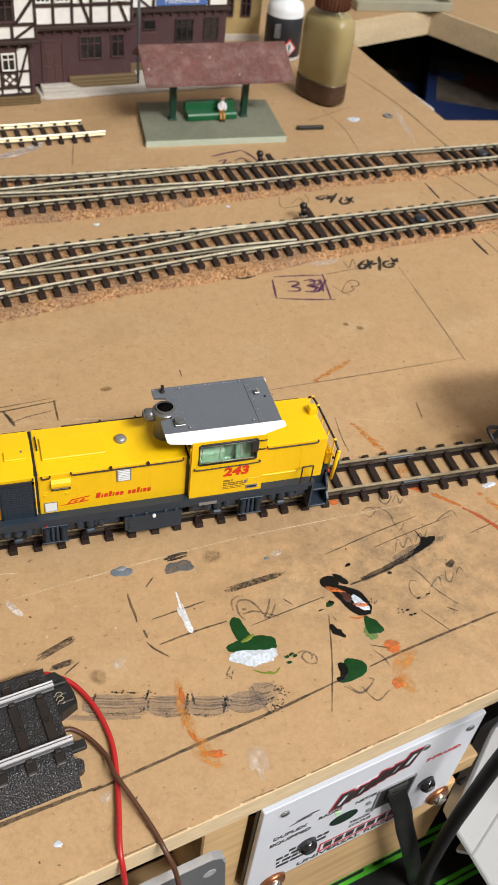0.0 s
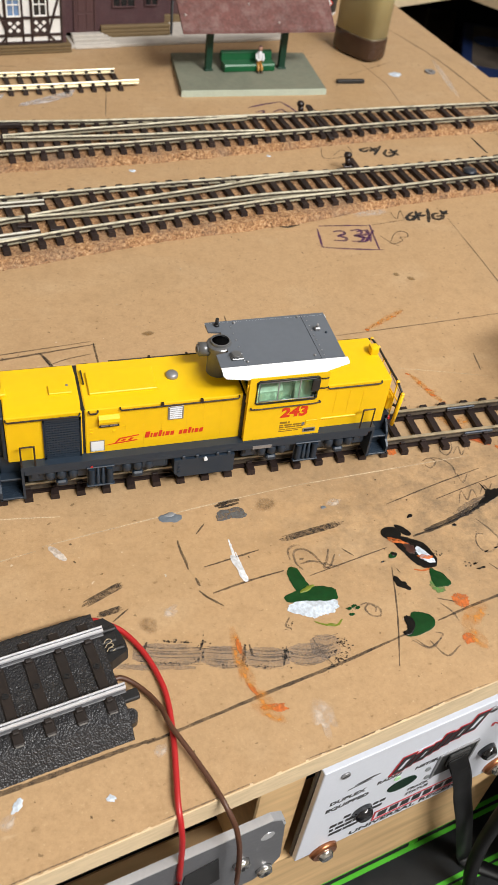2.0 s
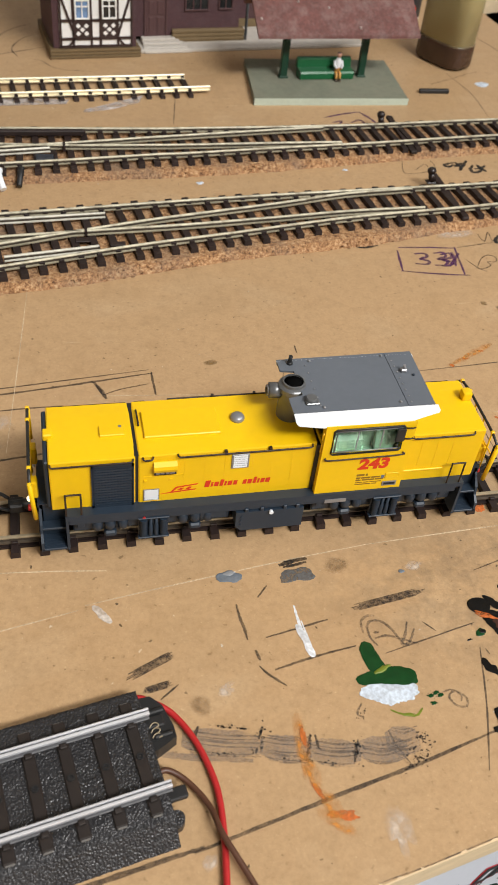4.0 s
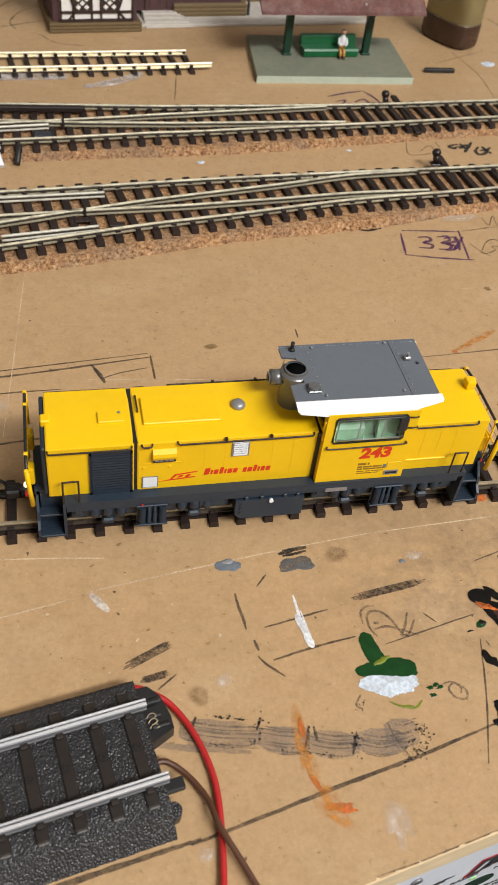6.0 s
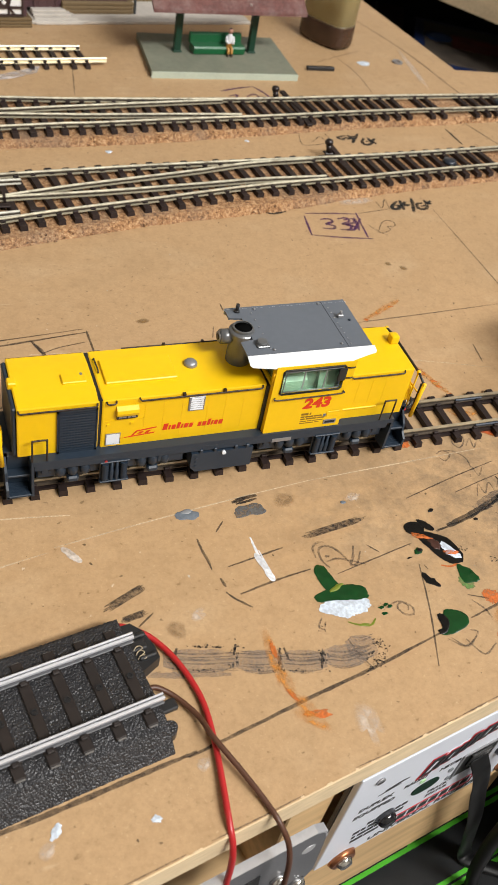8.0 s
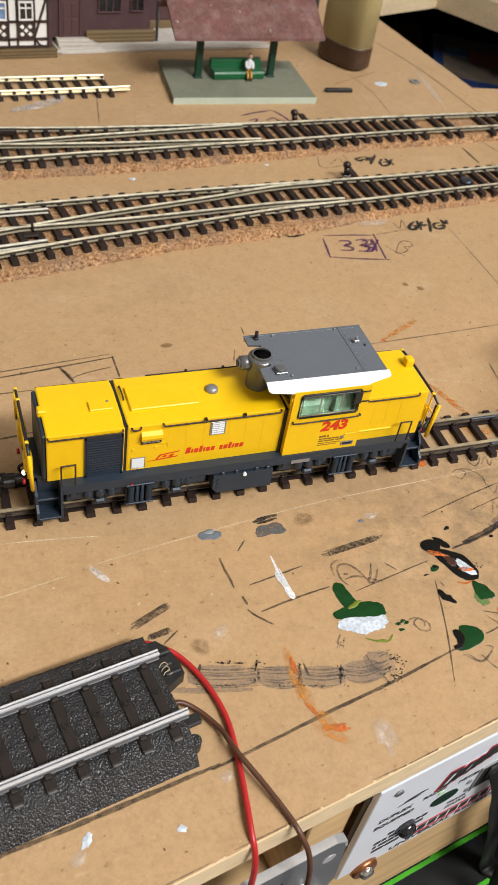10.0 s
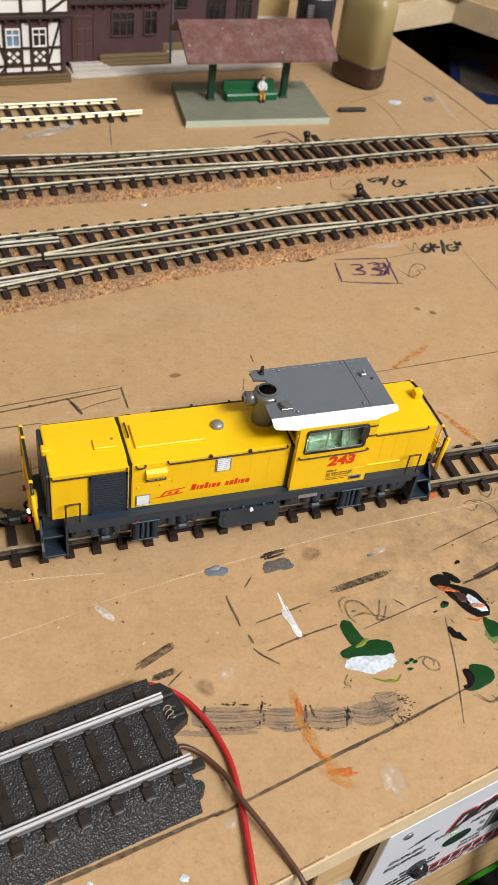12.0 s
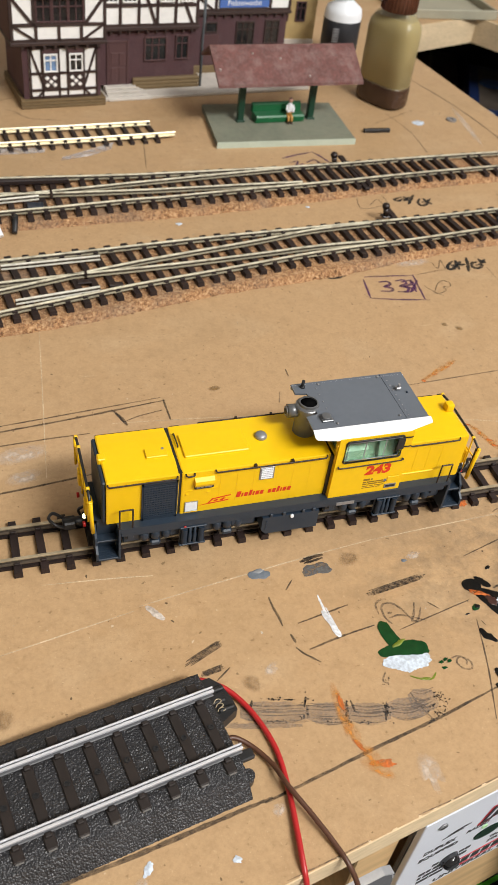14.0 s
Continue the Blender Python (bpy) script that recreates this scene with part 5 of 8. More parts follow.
stroke("scratched_line", PALE, 0.38, (71.5, 187.1), (100.6, 188.6), (136.0, 190.3))
stroke("scratched_line", PALE, 0.38, (-48.3, 167.9), (-31.5, 171.0), (-8.8, 175.3))
stroke("scratched_line", PALE, 0.3, (-18.8, 320.8), (-22.6, 276.5), (-26.4, 234.3))
stroke("scratched_line", PALE, 0.4, (-33.1, 190.1), (-13.8, 188.5), (-0.7, 187.0))
stroke("pencil_line", PENCIL, 0.45, (106.2, 260.1), (149.9, 263.2), (197.7, 266.9))
stroke("pencil_line", PENCIL, 0.45, (198.2, 341.6), (198.0, 301.0), (197.2, 264.2))
stroke("pencil_line", PENCIL, 0.9, (-46.6, 259.1), (-13.8, 262.9), (21.2, 267.7))
stroke("pencil_line", PENCIL, 0.6, (-46.5, 262.1), (-17.5, 265.3), (19.8, 269.5))
stroke("pencil_line", PENCIL, 1.4, (1.3, 264.8), (3.4, 260.0), (4.8, 256.0))
stroke("pencil_line", PENCIL, 0.8, (20.5, 268.4), (20.6, 262.4), (20.7, 256.5))
stroke("pencil_line", PENCIL, 0.6, (-46.8, 252.2), (-24.4, 253.6), (-8.9, 254.0))
stroke("pencil_line", PENCIL, 0.9, (1.9, 263.4), (3.9, 258.0))
stroke("pencil_line", PENCIL, 0.5, (3.9, 258.0), (10.0, 260.4), (18.9, 262.2))
stroke("pencil_line", PENCIL, 0.9, (-47.6, 229.3), (-29.9, 231.2), (-11.5, 233.5))
stroke("pencil_line", PENCIL, 0.6, (163.3, 242.8), (161.6, 232.5))
stroke("pencil_line", PENCIL, 0.45, (72.6, 278.9), (72.4, 274.1))
stroke("pencil_line", PENCIL, 1.0, (266.4, 596.0), (281.0, 535.0), (287.0, 471.4), (291.4, 429.7), (296.5, 414.2))
stroke("pencil_line", PENCIL, 0.7, (255.9, 362.9), (261.0, 322.9), (264.0, 300.0))
stroke("pencil_line", PENCIL, 0.9, (259.8, 406.5), (265.9, 362.1))
stroke("pencil_line", PENCIL, 0.8, (267.4, 433.3), (279.9, 388.1))
stroke("pencil_line", PENCIL, 0.5, (209.0, 511.6), (245.7, 531.5))
stroke("pencil_line", PENCIL, 0.5, (224.5, 528.1), (228.9, 497.9), (226.7, 467.8))
stroke("pencil_line", PENCIL, 0.5, (59.0, 492.0), (53.8, 458.8))
stroke("marker_line", MARKER_BLACK, 1.8, (250.0, 361.9), (250.4, 354.0), (251.2, 345.5))
stroke("marker_line", MARKER_BLACK, 1.3, (251.0, 424.3), (251.7, 405.9))
stroke("marker_line", MARKER_BLACK, 1.4, (113.9, 342.5), (117.4, 341.1), (124.0, 342.6))
stroke("purple_line", PURPLE, 1.0, (131.1, 338.3), (128.5, 322.9))
stroke("purple_line", PURPLE, 1.0, (132.4, 340.5), (145.3, 339.8), (157.4, 338.7))
stroke("purple_line", PURPLE, 1.0, (157.2, 339.8), (155.4, 329.1), (153.9, 318.9))
stroke("purple_line", PURPLE, 1.0, (128.0, 323.0), (141.5, 320.2), (155.9, 318.1))
stroke("purple_line", PURPLE, 1.5, (137.6, 335.4), (142.1, 335.3), (142.4, 332.8), (139.1, 331.4), (141.9, 329.5), (140.6, 327.3), (135.7, 328.0))
stroke("purple_line", PURPLE, 1.5, (146.1, 335.3), (150.3, 335.7), (150.6, 332.7), (146.6, 330.8), (150.3, 329.4), (148.1, 326.3), (143.6, 326.4))
stroke("purple_line", PURPLE, 1.5, (154.3, 335.7), (153.7, 330.8), (152.3, 325.2))
stroke("purple_line", PURPLE, 1.5, (133.5, 466.8), (144.1, 471.1), (154.5, 474.0))
stroke("purple_line", PURPLE, 1.5, (154.5, 474.0), (158.2, 466.3), (160.3, 458.2))
stroke("purple_line", PURPLE, 1.5, (136.3, 460.9), (141.8, 462.6), (138.7, 457.1), (144.3, 459.5))
stroke("purple_line", PURPLE, 1.5, (146.4, 460.8), (152.3, 463.9), (153.9, 457.3))
stroke("marker_line", MARKER_BLACK, 2.0, (183.1, 348.8), (179.6, 346.1), (177.6, 342.7), (180.0, 341.9), (182.1, 344.7), (180.0, 345.5))
stroke("marker_line", MARKER_BLACK, 2.0, (184.7, 349.7), (183.0, 341.0))
stroke("marker_line", MARKER_BLACK, 2.0, (181.3, 342.7), (187.2, 348.3))
stroke("marker_line", MARKER_BLACK, 2.0, (184.6, 344.9), (188.5, 345.5))
stroke("marker_line", MARKER_BLACK, 2.0, (191.9, 351.4), (189.7, 345.3), (187.0, 338.9))
stroke("marker_line", MARKER_BLACK, 2.0, (195.8, 346.7), (192.4, 346.0), (191.3, 342.0), (194.8, 341.5), (197.0, 344.4), (193.3, 343.8))
stroke("marker_line", MARKER_BLACK, 2.0, (197.7, 349.6), (198.1, 346.4), (201.0, 348.7))
stroke("marker_line", MARKER_BLACK, 2.0, (196.7, 346.0), (200.5, 346.1))
stroke("marker_line", MARKER_BLACK, 1.9, (185.9, 415.7), (180.5, 413.7), (182.0, 411.6), (185.8, 413.8))
stroke("marker_line", MARKER_BLACK, 1.9, (187.0, 416.3), (187.8, 411.0))
stroke("marker_line", MARKER_BLACK, 1.9, (184.9, 411.3), (190.1, 415.3))
stroke("marker_line", MARKER_BLACK, 1.9, (193.6, 417.6), (189.6, 412.2), (186.1, 407.4))
stroke("marker_line", MARKER_BLACK, 1.9, (195.2, 412.9), (192.3, 408.7), (192.7, 405.5), (196.4, 406.4), (197.9, 409.4), (194.4, 409.1))
stroke("marker_line", MARKER_BLACK, 1.9, (197.4, 413.3), (198.1, 410.0), (201.4, 412.3))
stroke("marker_line", MARKER_BLACK, 1.9, (198.0, 411.3), (199.3, 406.1))
stroke("pencil_line", PENCIL, 0.5, (160.4, 419.5), (157.8, 405.3), (173.4, 408.7), (175.0, 418.1))
stroke("pencil_line", PENCIL, 0.5, (163.6, 408.4), (170.4, 414.1), (171.4, 407.6))
stroke("pencil_line", PENCIL, 0.5, (158.5, 329.7), (161.3, 324.0), (164.2, 320.3))
stroke("pencil_line", PENCIL, 0.6, (161.7, 324.4), (165.7, 330.2), (169.5, 332.6), (172.3, 330.8), (171.1, 327.5), (167.5, 327.5), (167.6, 324.6), (162.7, 322.4), (160.6, 323.6))
stroke("pencil_line", PENCIL, 0.5, (158.2, 339.1), (176.3, 342.4))
stroke("pencil_line", PENCIL, 0.5, (171.6, 349.7), (172.5, 343.4), (177.1, 350.6), (176.0, 342.4))
stroke("purple_line", PURPLE, 1.5, (148.5, 334.0), (152.9, 334.9), (153.0, 331.9), (148.3, 330.1), (151.9, 328.2), (149.6, 325.6), (146.2, 325.6))
stroke("purple_line", PURPLE, 1.5, (157.2, 334.8), (153.2, 329.4), (149.7, 325.1))
stroke("pencil_line", FAINT_PENCIL, 0.75, (62.3, 158.7), (62.7, 162.1), (64.6, 163.7), (66.8, 163.5))
stroke("pencil_line", FAINT_PENCIL, 0.75, (65.0, 154.6), (63.8, 157.0), (63.9, 160.5), (65.2, 162.0), (67.8, 161.7), (70.0, 159.0), (71.4, 155.2), (73.1, 153.5))
stroke("pencil_line", FAINT_PENCIL, 0.75, (64.9, 156.8), (68.3, 157.2), (71.9, 155.7), (75.8, 153.6))
stroke("pencil_line", FAINT_PENCIL, 0.75, (74.8, 160.6), (73.3, 157.2), (71.3, 154.3), (73.4, 154.5), (76.1, 158.3))
stroke("pencil_line", FAINT_PENCIL, 0.75, (65.0, 158.5), (66.5, 158.6))
stroke("pencil_line", FAINT_PENCIL, 0.6, (75.9, 139.3), (79.7, 139.9), (82.2, 137.5), (81.7, 135.2), (79.2, 135.7), (78.2, 138.0), (79.7, 139.4), (81.3, 138.1), (80.8, 136.6))
stroke("pencil_line", FAINT_PENCIL, 0.6, (87.3, 125.9), (91.4, 122.5), (96.0, 124.9))
stroke("pencil_line", FAINT_PENCIL, 0.6, (92.3, 124.7), (95.1, 119.3), (100.1, 121.6))
stroke("pencil_line", FAINT_PENCIL, 0.6, (100.5, 135.8), (102.7, 132.3), (103.3, 129.1))
stroke("pencil_line", FAINT_PENCIL, 0.6, (56.2, 139.7), (54.4, 137.2), (55.8, 135.9))
stroke("pencil_line", FAINT_PENCIL, 0.5, (60.4, 132.0), (61.5, 127.1), (63.5, 122.6))
stroke("pencil_line", FAINT_PENCIL, 0.5, (63.5, 258.9), (65.9, 265.5))
stroke("pencil_line", FAINT_PENCIL, 0.55, (125.1, 157.3), (123.0, 157.8), (121.4, 155.1), (121.5, 152.0), (123.4, 150.4), (126.3, 151.4), (128.1, 153.2))
stroke("pencil_line", FAINT_PENCIL, 0.55, (125.4, 163.6), (127.9, 158.9), (130.0, 152.8), (134.8, 145.7))
stroke("pencil_line", FAINT_PENCIL, 0.55, (128.3, 153.6), (131.3, 156.3), (133.4, 157.3), (132.5, 154.1))
stroke("pencil_line", FAINT_PENCIL, 0.55, (136.4, 159.1), (135.3, 155.9), (136.4, 154.7), (139.2, 158.0))
stroke("pencil_line", FAINT_PENCIL, 0.55, (138.8, 156.1), (141.8, 159.7), (142.5, 157.8))
stroke("pencil_line", FAINT_PENCIL, 0.55, (129.2, 197.6), (126.9, 194.6), (128.2, 191.8), (131.4, 194.3), (132.6, 198.1))
stroke("pencil_line", FAINT_PENCIL, 0.55, (131.0, 192.1), (134.1, 195.2), (133.6, 191.1), (137.1, 194.9), (137.4, 192.6))
stroke("pencil_line", FAINT_PENCIL, 0.55, (118.4, 190.4), (121.4, 191.5), (123.2, 189.5), (120.3, 187.1), (118.8, 188.7))
stroke("pencil_line", FAINT_PENCIL, 0.55, (122.1, 191.6), (125.4, 190.4), (127.9, 186.9), (127.5, 182.9))
stroke("pencil_line", FAINT_PENCIL, 0.55, (128.0, 183.1), (128.4, 179.0), (131.6, 182.4))
stroke("pencil_line", FAINT_PENCIL, 0.55, (123.1, 170.8), (126.0, 175.6), (126.4, 171.6), (129.9, 175.6), (130.1, 172.1))
stroke("pencil_line", FAINT_PENCIL, 0.55, (131.6, 173.1), (134.6, 176.4), (135.4, 174.4), (138.0, 177.1))
stroke("pencil_line", FAINT_PENCIL, 0.55, (142.4, 179.9), (147.1, 182.8), (151.1, 184.0), (151.7, 180.5))
stroke("pencil_line", FAINT_PENCIL, 0.55, (88.4, 126.0), (91.5, 122.8), (96.7, 125.7), (95.0, 127.0))
stroke("pencil_line", FAINT_PENCIL, 1.1, (-31.3, 522.3), (-36.2, 544.8), (-34.3, 561.3), (-28.3, 578.6), (-20.9, 587.9), (-11.3, 595.1))
stroke("pencil_line", FAINT_PENCIL, 1.0, (-20.5, 544.0), (-23.4, 552.1), (-22.7, 559.5), (-17.7, 570.9), (-10.4, 576.9))
stroke("pencil_line", PENCIL, 0.8, (-48.0, 538.5), (-37.6, 543.0), (-2.0, 559.6))
stroke("pencil_line", FAINT_PENCIL, 0.8, (-14.0, 541.0), (-7.8, 537.6), (0.6, 527.1), (18.0, 524.0))
stroke("scratched_line", PALE, 0.3, (-0.5, 257.9), (32.5, 255.3), (62.3, 251.7))
stroke("scratched_line", PALE, 0.3, (130.0, 238.1), (145.4, 234.0), (163.0, 228.9))
stroke("scratched_line", PALE, 0.3, (7.0, 212.4), (21.9, 210.8), (33.6, 211.2))
stroke("scratched_line", PALE, 0.3, (133.1, 138.9), (138.0, 136.5))
stroke("pencil_line", PENCIL, 0.4, (126.4, 239.4), (125.0, 228.0), (125.0, 220.0))
stroke("pencil_line", PENCIL, 0.4, (130.3, 145.5), (133.6, 143.2))
stroke("pencil_line", PENCIL, 0.4, (100.2, 137.6), (107.7, 134.2))
stroke("pencil_line", PENCIL, 0.4, (78.9, 160.0), (81.7, 156.7))
stroke("pencil_line", PENCIL, 0.4, (92.6, 149.9), (93.1, 148.1))
stroke("grey_smear", SMEAR, 6.4, (12.3, 137.0), (21.4, 134.8), (30.5, 132.7))
stroke("brush_streak", STREAK, 0.55, (14.0, 138.8), (21.7, 136.5), (30.0, 135.1))
stroke("brush_streak", STREAK, 0.3, (13.2, 138.0), (21.6, 135.6), (29.4, 134.2))
stroke("brush_streak", STREAK, 0.8, (13.9, 137.1), (21.5, 134.9), (29.8, 133.4))
stroke("brush_streak", STREAK, 0.4, (13.1, 136.2), (21.3, 133.8), (29.2, 132.4))
stroke("brush_streak", STREAK, 0.3, (13.0, 134.4), (21.0, 132.1), (29.0, 130.7))
stroke("brush_streak", STREAK, 0.45, (13.7, 133.7), (20.9, 131.6), (29.5, 130.1))
stroke("grey_smear", SMEAR, 6.4, (29.7, 132.6), (35.5, 131.2), (41.2, 129.9))
stroke("brush_streak", STREAK, 0.35, (30.9, 135.4), (36.0, 133.7), (41.4, 133.0))
stroke("brush_streak", STREAK, 0.55, (31.5, 134.5), (35.9, 133.1), (40.8, 132.4))
stroke("brush_streak", STREAK, 0.3, (30.7, 133.6), (35.7, 132.1), (40.0, 131.5))
stroke("brush_streak", STREAK, 0.4, (30.5, 131.7), (35.3, 130.2), (39.8, 129.6))
stroke("brush_streak", STREAK, 0.6, (31.1, 130.8), (35.1, 129.5), (40.2, 128.7))
stroke("brush_streak", STREAK, 0.3, (30.3, 129.9), (34.9, 128.4), (39.5, 127.7))
stroke("brush_streak", STREAK, 0.45, (30.9, 129.2), (34.7, 127.9), (40.0, 127.1))
stroke("grey_smear", SMEAR, 6.4, (40.7, 130.0), (46.6, 128.7), (52.3, 127.4))
stroke("brush_streak", STREAK, 0.55, (42.6, 132.0), (47.0, 130.5), (52.0, 129.9))
stroke("brush_streak", STREAK, 0.3, (41.8, 131.1), (46.8, 129.5), (51.2, 129.0))
stroke("brush_streak", STREAK, 0.8, (42.4, 130.2), (46.6, 128.7), (51.6, 128.1))
stroke("brush_streak", STREAK, 0.4, (41.5, 129.2), (46.3, 127.6), (50.9, 127.1))
stroke("brush_streak", STREAK, 0.3, (41.2, 127.3), (45.8, 125.8), (50.5, 125.2))
stroke("brush_streak", STREAK, 0.45, (41.9, 126.7), (45.7, 125.3), (51.0, 124.6))
stroke("grey_smear", SMEAR, 6.4, (51.9, 128.4), (57.8, 127.7), (63.7, 127.0))
stroke("brush_streak", STREAK, 0.55, (53.8, 130.0), (58.1, 128.6), (63.3, 129.0))
stroke("brush_streak", STREAK, 0.3, (53.0, 129.3), (57.9, 127.7), (62.5, 128.3))
stroke("brush_streak", STREAK, 0.8, (53.6, 128.5), (57.7, 127.1), (63.0, 127.5))
stroke("brush_streak", STREAK, 0.4, (52.7, 127.7), (57.4, 126.2), (62.2, 126.7))
stroke("brush_streak", STREAK, 0.3, (52.5, 126.1), (57.0, 124.6), (61.9, 125.1))
stroke("brush_streak", STREAK, 0.45, (53.1, 125.5), (56.8, 124.2), (62.4, 124.6))
stroke("grey_smear", SMEAR, 7.2, (59.1, 129.5), (63.2, 129.0), (67.1, 128.6))
stroke("brush_streak", STREAK, 0.35, (60.8, 132.8), (64.0, 131.6), (67.7, 132.0))
stroke("brush_streak", STREAK, 0.55, (61.4, 131.8), (63.7, 130.8), (66.9, 131.3))
stroke("brush_streak", STREAK, 0.8, (60.9, 129.8), (63.1, 128.8), (66.5, 129.3))
stroke("brush_streak", STREAK, 0.4, (59.9, 128.7), (62.7, 127.5), (65.6, 128.1))
stroke("brush_streak", STREAK, 0.6, (60.5, 127.6), (62.5, 126.7), (66.0, 127.1))
stroke("brush_streak", STREAK, 0.3, (59.5, 126.5), (62.1, 125.5), (65.1, 126.0))
stroke("grey_smear", SMEAR, 1.6, (6.6, 134.2), (13.8, 132.4), (27.5, 129.5))
stroke("ink_tick", CHARCOAL, 0.7, (16.5, 139.6), (14.7, 136.1))
stroke("ink_tick", CHARCOAL, 0.7, (31.3, 137.3), (29.7, 134.4))
stroke("ink_tick", CHARCOAL, 0.7, (29.0, 132.4), (28.4, 131.1))
stroke("ink_tick", CHARCOAL, 0.7, (41.9, 133.8), (40.6, 130.4), (39.3, 127.5))
stroke("ink_tick", CHARCOAL, 0.7, (43.0, 133.5), (43.0, 129.9))
stroke("ink_tick", CHARCOAL, 0.7, (52.7, 130.9), (50.3, 125.6))
stroke("ink_tick", CHARCOAL, 0.7, (53.3, 129.3), (53.6, 128.0))
blob("ink_fleck", MARKER_BLACK, 67.2, 130.4, 0.35, 0.2, 5, 0, 0.3, 0.06)
blob("ink_fleck", MARKER_BLACK, 68.3, 128.6, 0.35, 0.2, 5, 1, 0.3, 0.06)
blob("ink_fleck", MARKER_BLACK, 69.2, 127.0, 0.35, 0.2, 6, 2, 0.3, 0.06)
blob("ink_fleck", MARKER_BLACK, 66.7, 126.0, 0.35, 0.2, 5, 3, 0.3, 0.06)
blob("ink_fleck", MARKER_BLACK, 70.5, 127.5, 0.35, 0.2, 5, 4, 0.3, 0.06)
blob("ink_fleck", MARKER_BLACK, 67.5, 124.4, 0.35, 0.2, 11, 5, 0.3, 0.06)
blob("ink_fleck", MARKER_BLACK, 65.2, 123.5, 0.35, 0.2, 5, 6, 0.3, 0.06)
blob("ink_fleck", MARKER_BLACK, 63.2, 122.5, 0.35, 0.2, 5, 7, 0.3, 0.06)
blob("ink_fleck", MARKER_BLACK, 61.7, 122.1, 0.35, 0.2, 11, 8, 0.3, 0.06)
stipple(30.5, 136.1, 2.2, 0.9, -113, 26, 1)
stipple(28.9, 131.8, 1.8, 1.0, -132, 20, 2)
stipple(40.9, 130.8, 3.9, 0.8, -110, 34, 3)
stipple(51.7, 128.4, 3.1, 1.0, -111, 40, 4)
stipple(68.0, 128.7, 2.2, 1.7, -59, 34, 5)
stipple(66.0, 124.2, 4.2, 1.0, -152, 38, 6)
stipple(65.1, 124.8, 2.6, 2.5, 3, 30, 7)
stipple(22.4, 138.6, 7.6, 0.6, -13, 40, 8)
stipple(40.8, 127.3, 10.4, 0.7, -14, 46, 9)
stipple(20.1, 132.4, 7.8, 0.7, -14, 34, 10)
stipple(115.0, 147.3, 1.9, 1.5, -40, 14, 11)
stipple(74.5, 139.3, 1.5, 1.5, 15, 10, 12)
stipple(55.6, 136.4, 2.2, 1.2, 25, 10, 13)
stipple(106.2, 152.8, 2.7, 1.5, -41, 18, 14)
blob("orange_stain", FAINT_ORANGE, 40.0, 124.7, 5.4, 1.6, -81, 188, 0.45, 0.05)
blob("orange_stain", FAINT_ORANGE, 42.5, 116.9, 4.5, 2.1, -67, 189, 0.35, 0.05)
spill("paint_spot", GREY_PAINT, 31.0, 180.8, (3.9, 2.6, 2.1, 2.3, 2.0, 2.2, 3.0, 3.3, 2.8, 1.9, 1.6, 1.8, 2.6, 3.2), 0, "blue grey paint spot")
blob("paint_spot", PALE_GREY_PAINT, 31.4, 182.0, 1.7, 0.8, 6, 5, 0.2, 0.4)
stroke("paint_streak", DARK_STROKE, 1.5, (45.4, 182.9), (49.5, 184.0), (53.6, 184.4))
stroke("paint_streak", DARK_STROKE, 0.9, (46.4, 182.2), (50.2, 182.6), (53.2, 183.2))
spill("paint_spot", DARK_GREY_PAINT, 49.8, 179.6, (4.2, 3.6, 2.6, 1.8, 1.6, 2.0, 3.4, 4.6, 5.4, 3.2, 2.3, 2.4, 3.4, 4.8), 0, "dark grey smeared paint spot")
stroke("paint_streak", WHITE_STREAK, 0.8, (46.4, 169.6), (46.5, 164.4), (46.9, 159.5))
stroke("paint_streak", WHITE_STREAK, 0.5, (47.2, 164.6), (47.6, 160.6), (48.1, 156.5))
spill("paint_streak", WHITE_STREAK, 47.0, 158.0, (0.8, 0.85, 1.1, 2.2, 5.8, 1.8, 0.9, 0.8, 0.8, 1.1, 2.6, 4.6, 2.0, 1.0), 1, "white brushed paint streak", 0.04, 0.05)
spill("paint_spot", GREEN_PAINT, 62.2, 151.6, (2.2, 2.1, 2.6, 4.2, 4.6, 3.6, 2.5, 2.3, 2.3, 2.9, 4.4, 4.6, 4.4, 2.6), 1, "dark green brushed paint", 0.03)
spill("paint_spot", GREEN_PAINT, 64.7, 145.4, (7.6, 5.4, 3.7, 3.1, 2.9, 3.5, 5.1, 8.2, 3.6, 2.5, 2.2, 2.5, 3.2, 6.6), 0, "dark green paint spill", 0.04)

blob("paint_spot", OLIVE_PAINT, 63.9, 147.8, 2.3, 0.8, 24, 31, 0.25, 0.75)
spill("paint_spot", WHITE_PAINT, 63.9, 141.7, (7.4, 5.0, 3.3, 3.0, 3.1, 3.8, 5.8, 7.2, 4.6, 3.8, 3.9, 3.5, 4.1, 6.2), 3, "worn white paint spill", 0.07, 0.03)
stroke("paint_streak", OLIVE_PAINT, 0.6, (62.6, 136.9), (65.2, 135.4), (68.4, 134.6), (70.6, 136.2))
blob("paint_streak", OLIVE_PAINT, 66.6, 135.1, 1.5, 0.45, -14, 13, 0.35, 0.2)

blob("paint_fleck", GREEN_PAINT, 73.7, 139.1, 0.8, 0.5, 11, 20, 0.3, 0.15)
blob("paint_fleck", GREEN_PAINT, 75.3, 139.7, 0.8, 0.5, 7, 21, 0.3, 0.15)
blob("paint_fleck", GREEN_PAINT, 73.8, 137.1, 0.8, 0.5, 11, 22, 0.3, 0.15)
blob("paint_fleck", GREEN_PAINT, 76.2, 138.9, 0.8, 0.5, 11, 23, 0.3, 0.15)
